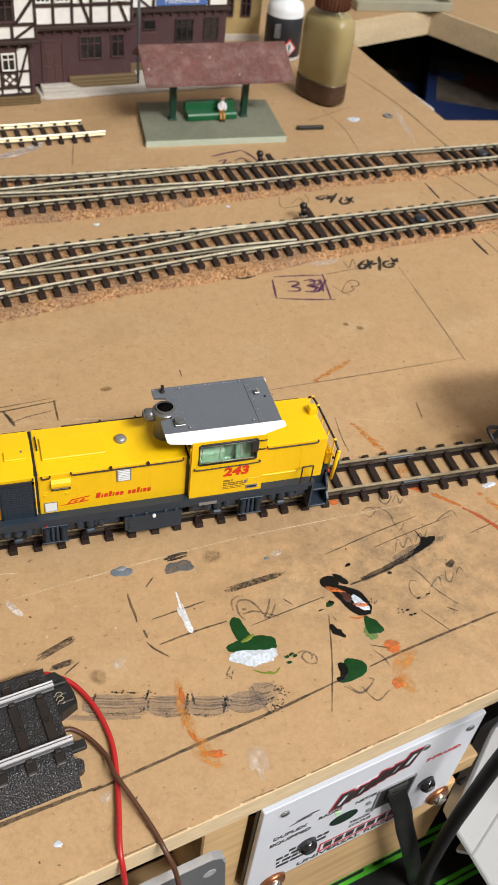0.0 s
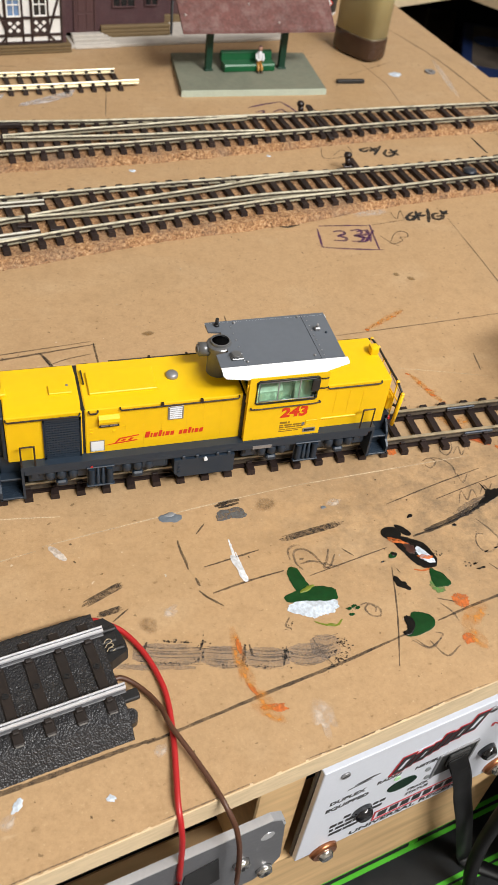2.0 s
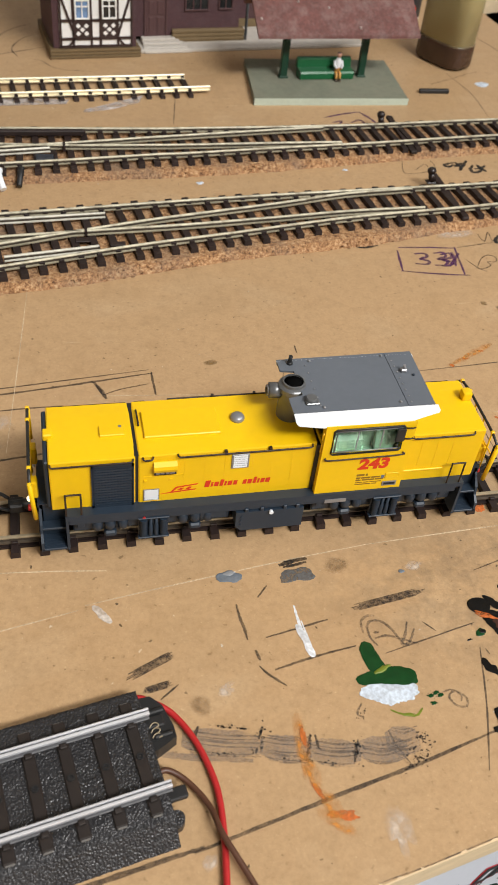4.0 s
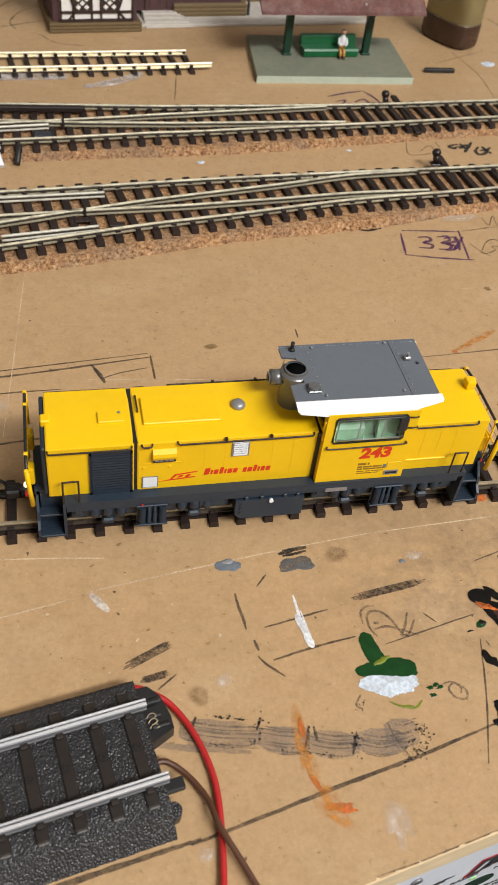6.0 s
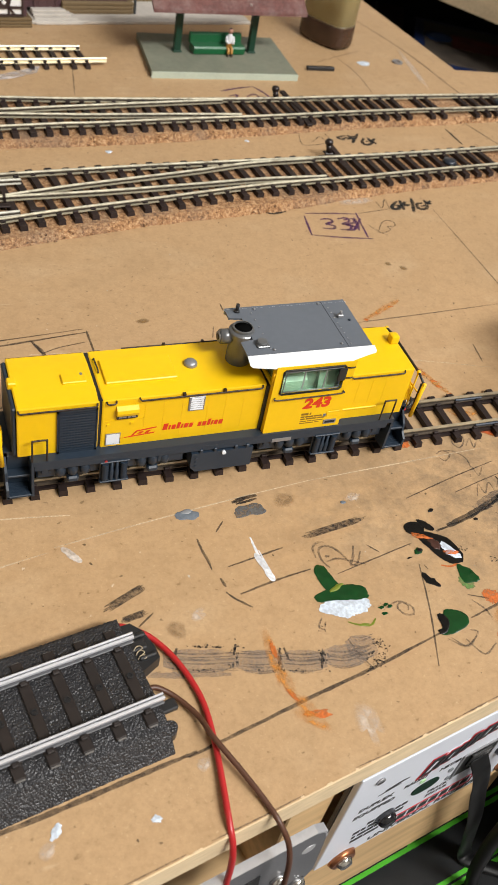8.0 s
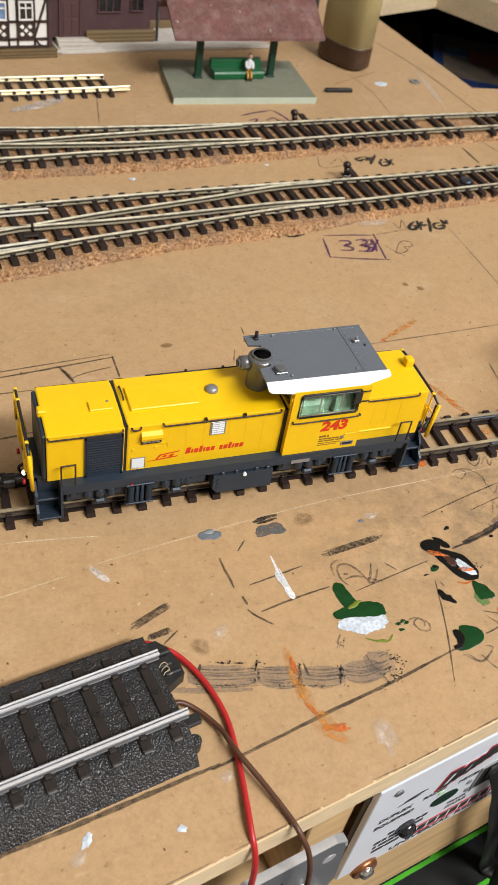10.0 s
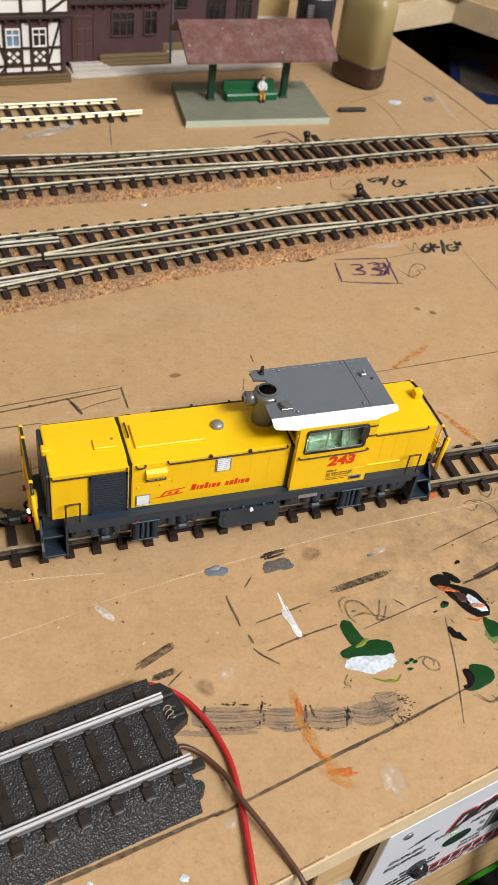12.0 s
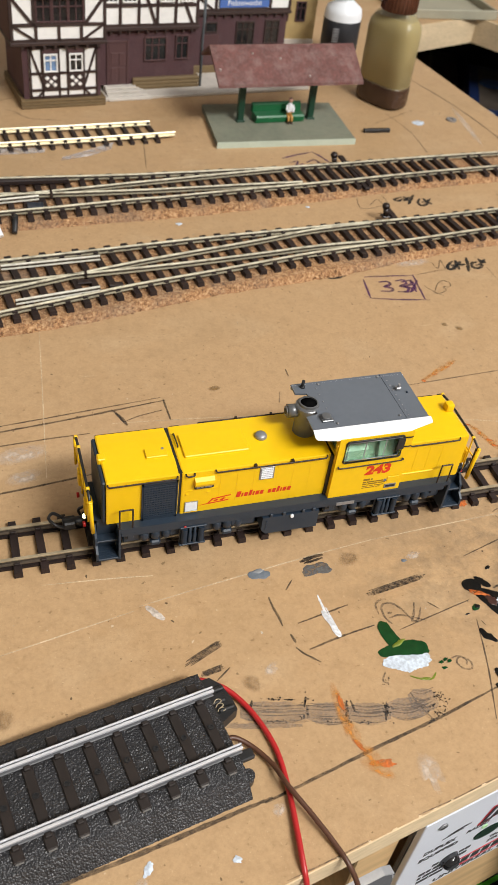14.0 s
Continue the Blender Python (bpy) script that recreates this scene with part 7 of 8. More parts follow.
# tower
tower_base = part("tower_plinth", Shape().box(-0.5, 49.0, 0, 48, 0, 5.2), PLINTH, station, "olive brown boarded plinth")
for k in range(3):
    part("plinth_board", Shape().box(-0.9, 49.4, -0.5, 0.3, 0.3 + k * 1.7, 1.7 + k * 1.7, 0.2), PLINTH, tower_base)
tower = part("tower_wall", Shape().box(1.5, 47.0, 2.0, 47, 5.2, 36.0), BRICK, station)
part("plaster_panel", Shape().box(5.0, 45.0, 1.5, 2.2, 5.6, 34.2), PLASTER, tower)
for xx in (5.6, 12.4, 22.2, 27.2, 36.8, 44.4):
    beam(tower, xx, 5.6, xx, 34.2, 1.5, 1.1)
for zz in (6.1, 10.2, 19.6, 33.6):
    beam(tower, 5, zz, 45, zz, 1.5, 1.3)
beam(tower, 5.8, 33.4, 13.6, 10.4, 1.5, 1.2); beam(tower, 44.2, 33.4, 36.4, 10.4, 1.5, 1.2)
beam(tower, 13.6, 10.4, 9.4, 6.2, 1.5, 1.0); beam(tower, 36.4, 10.4, 40.6, 6.2, 1.5, 1.0)
for x0, x1, pane in ((12.6, 22.0, WINDOW_BLUE), (27.4, 36.6, WINDOW_DARK)):
    # dark bays: a white casement above, a lattice with white diamonds below
    mid = (x0 + x1) / 2
    part("bay_panel", Shape().box(x0, x1, 1.1, 1.7, 20.0, 33.4), MAROON_DOOR, tower)
    casement(tower, mid - 3.2, mid + 3.2, 21.2, 29.6, 0.9, pane, PLASTER)
    lattice = part("lattice_panel", Shape().box(x0, x1, 1.0, 1.7, 10.6, 19.2), TIMBER, tower)
    for dx, dz in ((-2.2, -2.0), (2.2, -2.0), (0, 0), (-2.2, 2.0), (2.2, 2.0)):
        part("plaster_diamond", Shape().prism([(mid + dx - 1.4, 14.9 + dz), (mid + dx, 13.6 + dz), (mid + dx + 1.4, 14.9 + dz), (mid + dx, 16.2 + dz)], "y", 0.8, 1.2), PLASTER, lattice)
upper = part("tower_upper_wall", Shape().box(-4.5, 49.5, -0.8, 48, 37.4, 76), PLASTER, station)
part("jetty_beam", Shape().box(-5.2, 50.2, -2.0, 48, 35.6, 37.6, 0.3), TIMBER, upper)
for k in range(8):
    part("jetty_bracket", Shape().box(0.5 + k * 6.2, 2.4 + k * 6.2, -1.4, 2.2, 33.8, 35.7, 0.2), TIMBER, upper)
for xx in (-3.8, 9.5, 22.4, 35.2, 48.8):
    beam(upper, xx, 37.4, xx, 46.4, -0.8)
for xx in (-3.8, 8.6, 36.6, 48.8):
    beam(upper, xx, 46.4, xx, 76, -0.8)
for zz in (38.2, 46.6, 61.5):
    beam(upper, -4.4, zz, 49.4, zz, -0.8)
beam(upper, -3.5, 61, 8.0, 46.8, -0.8); beam(upper, -3.5, 46.4, 9, 38.4, -0.8, 1.3); beam(upper, 48.6, 61, 37.4, 46.8, -0.8); beam(upper, 48.4, 46.4, 36, 38.4, -0.8, 1.3)
for xa in (10.4, 19.6, 28.6):
    casement(upper, xa, xa + 7.4, 48.6, 59.6, -0.8, WINDOW_DARK, MAROON_DOOR, 1)
part("gutter", Shape().box(9.0, 38.0, -3.5, -0.9, 60.2, 63.0, 0.6), SLATE, upper)
part("tower_side_wall", Shape().box(-4.9, -4.4, 0, 47.5, 38, 75.8), BRICK, upper)
for x0, x1, peak in ((-10, 55, 104),):
    part("tower_roof", Shape().prism([(x0, 74), (x0, 76), ((x0 + x1) / 2, peak), (x1, 76), (x1, 74), ((x0 + x1) / 2, peak - 3)], "y", -6, 54), SLATE, station)

# brick wing
wing = part("wing_wall", Shape().box(47.2, 112.0, 17.5, 70, 5.0, 37.0), BRICK, station)
wing_plinth = part("wing_plinth", Shape().box(71.5, 115.0, 15.5, 20, 0, 8.8, 0.3), PLINTH, station)
for k in range(4):
    part("plinth_board", Shape().box(71.2, 115.3, 15.1, 15.8, 0.5 + k * 2.1, 2.1 + k * 2.1, 0.25), PLINTH, wing_plinth)
door_ob = part("door", Shape().box(56.5, 67.6, 16.9, 17.7, 4.6, 29.5, 0.2), MAROON_DOOR, wing, "maroon panelled door")
for za, zb in ((6.5, 15.5), (17.0, 24.0)):
    for xa, xb in ((57.8, 61.4), (62.8, 66.4)):
        part("door_panel", Shape().box(xa, xb, 16.6, 17.0, za, zb, 0.2), MAROON_DOOR, door_ob)
part("door_frame", Shape().box(55.2, 56.4, 16.6, 17.7, 4.6, 31, 0.1).box(67.7, 68.8, 16.6, 17.7, 4.6, 31, 0.1).box(55.2, 68.8, 16.6, 17.7, 29.6, 31, 0.1), MAROON_DOOR, door_ob)
casement(wing, 79.6, 92.4, 19.2, 31.8, 17.5, WINDOW_DARK, MAROON_DOOR, 2)
casement(wing, 99.6, 106.8, 19.6, 32.4, 17.5, WINDOW_DARK, MAROON_DOOR, 1)
wing_top = part("wing_upper_wall", Shape().box(47.4, 112.5, 15.4, 70, 39.0, 76), PLASTER, station)
part("jetty_beam", Shape().box(47.4, 113.2, 14.4, 70, 37.0, 39.2, 0.3), TIMBER, wing_top)
for k in range(11):
    part("jetty_bracket", Shape().box(51 + k * 5.7, 52.6 + k * 5.7, 15.2, 18.2, 35.2, 37.1, 0.2), TIMBER, wing_top)
for xx in (51.5, 63.0, 74.4, 86.0, 97.5, 111.4):
    beam(wing_top, xx, 39.2, xx, 76, 15.4)
for zz in (39.9, 51.0, 66.0):
    beam(wing_top, 47.6, zz, 112.3, zz, 15.4)
beam(wing_top, 75, 66, 85, 40.5, 15.4); beam(wing_top, 97, 66, 98.5 + 10, 40.5, 15.4)
for xa in (53.8, 65.2, 88.2, 101.0):
    casement(wing_top, xa, xa + 7.2, 53.4, 63.6, 15.4, WINDOW_DARK, PLASTER, 2)
part("wing_roof", Shape().prism([(9, 75), (9, 77), (42, 104), (78, 77), (78, 75)], "x", 46, 118), SLATE, station)
part("downpipe", Shape().tube([(116.4, 16.4, 2), (116.4, 16.4, 36), (116.0, 14.6, 40), (116.0, 14.4, 75)], 0.9, 8), PIPE_GREEN, station)

# rear wing with the blue sign
rear_wing = part("rear_wing_wall", Shape().box(112.4, 185.0, 39.0, 92, 4.0, 38.0), BRICK, station)
part("rear_wing_plinth", Shape().box(112.5, 186.0, 37.4, 41, 0, 6.5, 0.3), PLINTH, station)
casement(rear_wing, 149.5, 161.0, 19.0, 32.5, 39.0, WINDOW_DARK, TIMBER, 2)
casement(rear_wing, 170.0, 179.0, 19.8, 33.0, 39.0, WINDOW_DARK, TIMBER, 1)
casement(rear_wing, 127.5, 134.5, 27.6, 32.5, 39.0, WINDOW_DARK, TIMBER, 0, False)
part("rear_door", Shape().box(124.5, 137.0, 38.5, 39.2, 4.5, 25.8, 0.2), MAROON_DOOR, rear_wing)
rear_top = part("rear_wing_upper_wall", Shape().box(112.6, 186.0, 37.6, 92, 39.6, 76), PLASTER, station)
part("jetty_beam", Shape().box(112.6, 187.0, 36.8, 92, 37.8, 39.8, 0.3), TIMBER, rear_top)
for k in range(12):
    part("jetty_bracket", Shape().box(115 + k * 6.0, 116.6 + k * 6.0, 37.2, 40, 36.0, 37.9, 0.2), TIMBER, rear_top)
for xx in (115, 133, 171, 185):
    beam(rear_top, xx, 39.8, xx, 76, 37.6)
for zz in (40.6, 52.5):
    beam(rear_top, 112.8, zz, 185.8, zz, 37.6)
beam(rear_top, 116, 52, 131, 41, 37.6, 1.3)
sign = part("wall_sign", Shape().box(135.0, 169.5, 36.2, 37.3, 42.2, 47.8, 0.2), SIGN_BLUE, rear_top, "blue sign with pale lettering")
lettering("sign_lettering", "Polizeiwache", 4.6, PLASTER, sign, Matrix.Translation((152.2, 36.15, 45.0)) @ pose(0, 0, 0, 90, 0, 0), 0.05)
part("rear_roof", Shape().prism([(30, 75), (30, 77), (64, 104), (100, 77), (100, 75)], "x", 112, 192), SLATE, station)
# steps and pavement
pavement = part("pavement", Shape().box(49.5, 190, 4.5, 39, 0, 2.0, 0.4), STONE_STEP, station, "pale grey stone pavement")
for k in range(4):
    part("step", Shape().box(52.5 + k * 0.2, 80.5 - k * 2.6, 3.6 + k * 3.0, 17.4, 0.1 + k * 1.25, 1.35 + k * 1.25, 0.25), STONE_STEP, station)

# ---------------------------------------------------------------- platform shelter
CONCRETE = surface("grey_green_concrete", (0.180, 0.190, 0.140), 0.75, vary=0.12, grain=300, bump=0.05)
PALE_EDGE = surface("pale_green_platform_edge", (0.46, 0.52, 0.43), 0.6, vary=0.08)
SHELTER_GREEN = surface("bottle_green_plastic", (0.007, 0.042, 0.022), 0.4, vary=0.12)
BENCH_GREEN = surface("bright_green_bench_plastic", (0.007, 0.112, 0.037), 0.4, vary=0.12)
ROOF_RED = surface("worn_maroon_roof_felt", (0.130, 0.050, 0.043), 0.72, vary=0.30, grain=650, broad=90, bump=0.12)


def dusty(mat, dust, low, high, amount, scale):
    """A film of pale dust that lies in patches."""
    nodes, links = mat.node_tree.nodes, mat.node_tree.links
    shader = nodes["Principled BSDF"]
    base = shader.inputs["Base Color"].links[0].from_socket
    where, cloud, ramp, mix = nodes.new("ShaderNodeTexCoord"), nodes.new("ShaderNodeTexNoise"), nodes.new("ShaderNodeMapRange"), nodes.new("ShaderNodeMix")
    cloud.inputs["Scale"].default_value, cloud.inputs["Detail"].default_value, cloud.inputs["Roughness"].default_value = scale, 9.0, 0.72
    links.new(where.outputs["Object"], cloud.inputs["Vector"])
    ramp.inputs["From Min"].default_value, ramp.inputs["From Max"].default_value, ramp.inputs["To Max"].default_value = low, high, amount
    links.new(cloud.outputs["Fac"], ramp.inputs["Value"])
    mix.data_type = "RGBA"
    mix.inputs["B"].default_value = (*dust, 1)
    links.new(ramp.outputs["Result"], mix.inputs["Factor"])
    links.new(base, mix.inputs["A"])
    links.new(mix.outputs["Result"], shader.inputs["Base Color"])


dusty(ROOF_RED, (0.30, 0.22, 0.20), 0.45, 0.75, 0.55, 130.0)
dusty(CONCRETE, (0.25, 0.23, 0.17), 0.45, 0.75, 0.5, 90.0)
dusty(BRICK, (0.11, 0.07, 0.075), 0.5, 0.8, 0.5, 70.0)
dusty(CORK, (0.20, 0.145, 0.105), 0.46, 0.66, 0.7, 26.0)
dusty(STEEL_DULL, (0.20, 0.155, 0.10), 0.50, 0.66, 0.8, 120.0)
TIN_RED = worn_mark("pale_roof_fleck", (0.45, 0.36, 0.33), 0.8)
shelter = thing("platform_shelter", 143, 512, 0, "small platform shelter with maroon roof and green posts", "model shelter", turn=3.5, world_places=False)
slab = part("platform", Shape().prism([(-45.4, -27.3), (40.0, -31.2), (46.8, 23.0), (-37.0, 27.2)], "z", 0, 3.4), CONCRETE, shelter, "grey-green concrete platform slab")
part("platform_edge", Shape().prism([(-45.6, -27.6), (40.2, -31.5), (40.0, -30.9), (-45.4, -27.0)], "z", 0.0, 3.43), PALE_EDGE, slab, "pale platform edge")
for xx in (-22.0, 23.5):
    post = part("post", Shape().box(xx - 1.9, xx + 1.9, -1.0, 2.2, 3.2, 33.5, 0.25), SHELTER_GREEN, shelter)
    part("post_foot", Shape().box(xx - 2.6, xx + 2.6, -1.6, 2.8, 3.2, 4.4, 0.3), SHELTER_GREEN, post)
    part("post_brace", Shape().prism([(-1, 23), (-9, 28.6), (-9, 29.6), (-1, 26)], "x", xx - 0.7, xx + 0.7), SHELTER_GREEN, post)
    part("post_brace", Shape().prism([(2, 26), (10, 33.5), (10, 34.5), (2, 29)], "x", xx - 0.7, xx + 0.7), SHELTER_GREEN, post)
roof_front = Shape().prism([(-14.0, 28.6), (-13.7, 30.2), (7.0, 45.0), (7.4, 43.4)], "x", -42.2, 48.4)
shelter_roof = part("roof_slope", roof_front, ROOF_RED, shelter, "worn maroon roof slope with pale flecks")
part("roof_slope", Shape().prism([(6.6, 43.4), (7.0, 45.1), (19.5, 36.8), (19.2, 35.2)], "x", -42.2, 48.4), ROOF_RED, shelter)
rng = random.Random(12)
for k in range(4):
    fx, f = rng.uniform(-40, 42), rng.uniform(0.05, 0.95)
    part("roof_fleck", Shape().lathe(fx, -13.7 + 20.7 * f, [(0.9, 29.6 + 14.8 * f), (0.7, 30.6 + 14.8 * f), (0.1, 30.8 + 14.8 * f)], 8), TIN_RED, shelter_roof)
bench = thing("bench", 144.8, 515.5, 3.4, "bright green bench under the shelter roof", "bench", turn=3.5, world_places=False)
part("seat", Shape().prism([(-7.6, 0.4), (-8.0, 3.4), (-7.4, 4.4), (-1.0, 4.6), (-1.0, 0.4)], "x", -15.5, 15.5), BENCH_GREEN, bench)
part("backrest", Shape().prism([(-1.2, 4.0), (-0.6, 8.4), (0.4, 9.5), (1.6, 9.4), (2.4, 8.2), (2.4, 3.6)], "x", -15.5, 15.5), BENCH_GREEN, bench)
for xx in (-14, 14):
    part("leg", Shape().box(xx - 0.8, xx + 0.8, -7.4, 1.6, 0, 2.8, 0.2), BENCH_GREEN, bench)
part("post_rail", Shape().box(-15.5, 15.5, 1.6, 2.6, 6.6, 8.0, 0.3), SHELTER_GREEN, bench)

# seated toy figure: one plain shape
FIGURE = surface("painted_toy_figure", (0.42, 0.36, 0.32), 0.5, vary=0.1)


def figure_paint(mat):
    nodes, links = mat.node_tree.nodes, mat.node_tree.links
    where, split, ramp = nodes.new("ShaderNodeTexCoord"), nodes.new("ShaderNodeSeparateXYZ"), nodes.new("ShaderNodeValToRGB")
    spread = nodes.new("ShaderNodeMapRange")
    spread.inputs["From Max"].default_value = 0.0151
    links.new(where.outputs["Object"], split.inputs[0])
    links.new(split.outputs["Z"], spread.inputs["Value"])
    links.new(spread.outputs["Result"], ramp.inputs["Fac"])
    ramp.color_ramp.interpolation = "CONSTANT"
    stops = ramp.color_ramp.elements
    stops[0].position, stops[0].color = 0.0, (0.07, 0.05, 0.03, 1)
    stops[1].position, stops[1].color = 0.10, (0.50, 0.25, 0.06, 1)
    for at_level, colour in ((0.44, (0.70, 0.70, 0.72, 1)), (0.78, (0.45, 0.24, 0.17, 1)), (0.93, (0.10, 0.05, 0.04, 1))):
        stop = stops.new(at_level)
        stop.color = colour
    links.new(ramp.outputs["Color"], nodes["Principled BSDF"].inputs["Base Color"])


figure_paint(FIGURE)
toy = Shape()
fx, fy, fz = 151.0, 507.5, 3.4
for d in (-1.2, 1.2):
    toy.tube([(fx + d, fy - 1.6, fz + 0.4), (fx + d, fy - 1.2, fz + 4.2), (fx + d, fy + 2.5, fz + 5.4)], 1.0, 8)
    toy.box(fx + d - 0.9, fx + d + 0.9, fy - 3.2, fy - 0.6, fz, fz + 1.0, 0.3)
    toy.tube([(fx + d * 1.9, fy + 2.0, fz + 12.0), (fx + d * 2.3, fy + 0.8, fz + 9.2), (fx + d * 1.2, fy - 1.2, fz + 8.0)], 0.8, 8)
toy.lathe(fx, fy + 2.2, [(1.6, fz + 5.0), (2.1, fz + 7.0), (2.3, fz + 11.5), (1.3, fz + 13.2), (0.8, fz + 13.8)], 14)
toy.lathe(fx, fy + 2.0, [(0.6, fz + 13.6), (1.5, fz + 14.4), (1.7, fz + 15.6), (1.4, fz + 16.8), (0.3, fz + 17.4)], 14)
toy.turn(Matrix.Translation((fx, fy, fz)) @ Matrix.Scale(0.84, 4) @ Matrix.Translation((-fx, -fy, -fz)))
single("toy_figure", toy, FIGURE, "small painted toy figure sitting on the green bench", "toy figure", at=(fx, fy, fz))

# ---------------------------------------------------------------- bottles behind the shelter
JAR = worn_mark("yellowed_clear_plastic", (0.50, 0.44, 0.24), 0.07, 60, 30, rough=0.2, contrast=0.9)
LIQUID = surface("brown_sediment", (0.052, 0.027, 0.017), 0.25, vary=0.2, grain=120, broad=40)
MURKY = surface("murky_tan_liquid", (0.36, 0.285, 0.125), 0.35, vary=0.08, grain=60, broad=20, bump=0)
CAP_BROWN = surface("brown_bottle_cap", (0.10, 0.035, 0.018), 0.4)
jar = thing("plastic_jar", 227, 546, 0, "yellowed plastic jar half full of murky brown liquid", "jar")


def flat_rings(profile, sides=44):
    """Rounded oblong rings of the flat jar; each row is a share of its size and a height."""
    u, v = Vector((0.469, -0.883, 0)), Vector((0.883, 0.469, 0))
    rings = []
    for share, z in profile:
        ring = []
        for k in range(sides):
            a = 6.28319 * k / sides
            c, d = math.cos(a), math.sin(a)
            ring.append(Vector((229.0, 547.0, z)) + share * (u * 17.4 * math.copysign(abs(c) ** 0.62, c) + v * 10.6 * math.copysign(abs(d) ** 0.62, d)))
        rings.append(ring)
    return Shape().loft(rings, smooth=True)


part("jar_wall", flat_rings([(0.86, 0.2), (0.97, 1.4), (1.0, 3.4), (1.0, 46), (0.96, 50), (0.80, 54), (0.62, 56.5), (0.60, 60)]), JAR, jar)
part("sediment", flat_rings([(0.85, 0.1), (0.98, 1.3), (1.008, 3.4), (1.008, 10.5), (1.006, 13.2), (0.97, 14.4)]), LIQUID, jar, "dark brown settled liquid")
part("murky_liquid", flat_rings([(0.975, 13.4), (0.985, 45.5), (0.94, 49.4), (0.78, 53.4)]), MURKY, jar)
cap = part("cap", Shape().lathe(229.0, 547.0, [(11, 57), (11, 68), (10.2, 69), (0.5, 69)], 32), CAP_BROWN, jar, "brown screw cap")
for k in range(32):
    a = 6.28319 * k / 32
    part("grip_rib", Shape().box(-0.35, 0.35, -0.35, 0.35, 57.6, 67.4).turn(Matrix.Translation((229.0 + 11.1 * math.cos(a), 547.0 + 11.1 * math.sin(a), 0)) @ pose(0, 0, 0, 0, 0, math.degrees(a))), CAP_BROWN, cap)

LABEL_BLACK = surface("black_paper_label", (0.022, 0.024, 0.030), 0.45, vary=0.15)
bottle = thing("white_bottle", 226, 622, 0, "white plastic bottle with a black label and hazard mark", "bottle")
part("bottle_body", Shape().lathe(226, 622, [(12.2, 0.2), (13.0, 1.2), (13.0, 33), (12.0, 36.5), (7.0, 40), (6.0, 41), (6.0, 44)], 36), WHITE, bottle)
part("bottle_label", Shape().lathe(226, 622, [(13.05, 3.0), (13.15, 3.2), (13.15, 29.0), (13.05, 29.2)], 36), LABEL_BLACK, bottle, "black paper label")
part("bottle_cap", Shape().lathe(226, 622, [(7.2, 43), (7.2, 56), (6.4, 57), (0.4, 57)], 28), WHITE, bottle)
lines = Shape()
for k in range(6):
    lines.box(215.5, 224.5 - (k % 3), 610.4, 611.4, 24.5 - k * 1.6, 25.2 - k * 1.6)
part("label_lines", lines, surface("grey_fine_print", (0.25, 0.25, 0.26), 0.5), bottle, "fine illegible label print")
hazard = part("hazard_mark", Shape().prism([(226.5, 4.0), (231.8, 10.2), (226.5, 16.4), (221.2, 10.2)], "y", 608.2, 608.6), RED_PRINT, bottle, "red-edged hazard diamond")
part("hazard_field", Shape().prism([(226.5, 5.2), (230.8, 10.2), (226.5, 15.2), (222.2, 10.2)], "y", 608.0, 608.3), WHITE, hazard)
part("hazard_sign", Shape().box(226.0, 227.0, 607.8, 608.1, 9.0, 13.0).box(226.0, 227.0, 607.8, 608.1, 6.9, 8.1), BLACK, hazard)

# ochre kit building behind the bottle, and a shallow tray
OCHRE = surface("ochre_plaster", (0.40, 0.29, 0.125), 0.7, vary=0.12, grain=200)
house = thing("small_ochre_building", 195, 670, 0, "small ochre model building behind the station", "model building")
ochre_wall = part("wall", Shape().box(176, 218, 652, 690, 0, 44), OCHRE, house)
part("plinth", Shape().box(175.4, 218.6, 651.4, 690, 0, 5, 0.3), STONE_STEP, house)
casement(house, 203.0, 209.0, 18, 30, 652, WINDOW_DARK, MAROON_DOOR, 1)
casement(house, 190.0, 196.0, 18, 30, 652, WINDOW_DARK, MAROON_DOOR, 1)
part("eave", Shape().box(174, 220, 649, 692, 43.8, 46, 0.4), TIMBER, house)
part("roof", Shape().prism([(649, 46), (671, 66), (692, 46)], "x", 174, 220), SLATE, house)
TRAY = surface("grey_green_tray_plastic", (0.34, 0.32, 0.24), 0.5, vary=0.1)
tray = thing("shallow_tray", 370, 745, 0, "shallow grey-green tray lying at the back of the board", "tray")
part("tray_base", Shape().box(326, 412, 722, 800, 0, 1.6, 0.4), TRAY, tray)
for b in ((326, 412, 720.5, 722.5), (326, 412, 799, 801), (324.5, 326.5, 720.5, 801), (411.5, 413.5, 720.5, 801)):
    part("tray_rim", Shape().box(*b, 0, 7.5, 0.5), TRAY, tray)

# ---------------------------------------------------------------- inside the open well
DARK_BLUE = surface("dark_blue_carton", (0.004, 0.014, 0.062), 0.5, vary=0.2, grain=150)
# Near-black colour stands in for the shade below the board.
WELL_DARK = surface("shade_black", (0.012, 0.011, 0.011), 0.85, vary=0.3)
# Added enclosure that keeps the depth of the well dark.
well = thing("well_shade_enclosure", 430, 600, -150, "near-black enclosure added under the well in place of its shade", "crate")
part("enclosure_base", Shape().box(230, 900, 440, 900, -152, -148), WELL_DARK, well)
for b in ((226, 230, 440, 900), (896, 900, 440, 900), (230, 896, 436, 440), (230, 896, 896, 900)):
    part("enclosure_side", Shape().box(*b, -150, -22), WELL_DARK, well)
carton = thing("blue_carton", 395, 683, -60, "dark blue carton with a faded printed panel in the well", "box", turn=-27, world_places=False)
part("carton_body", Shape().box(-8, 150, -60, 112, -86, 0, 0.8), DARK_BLUE, carton)
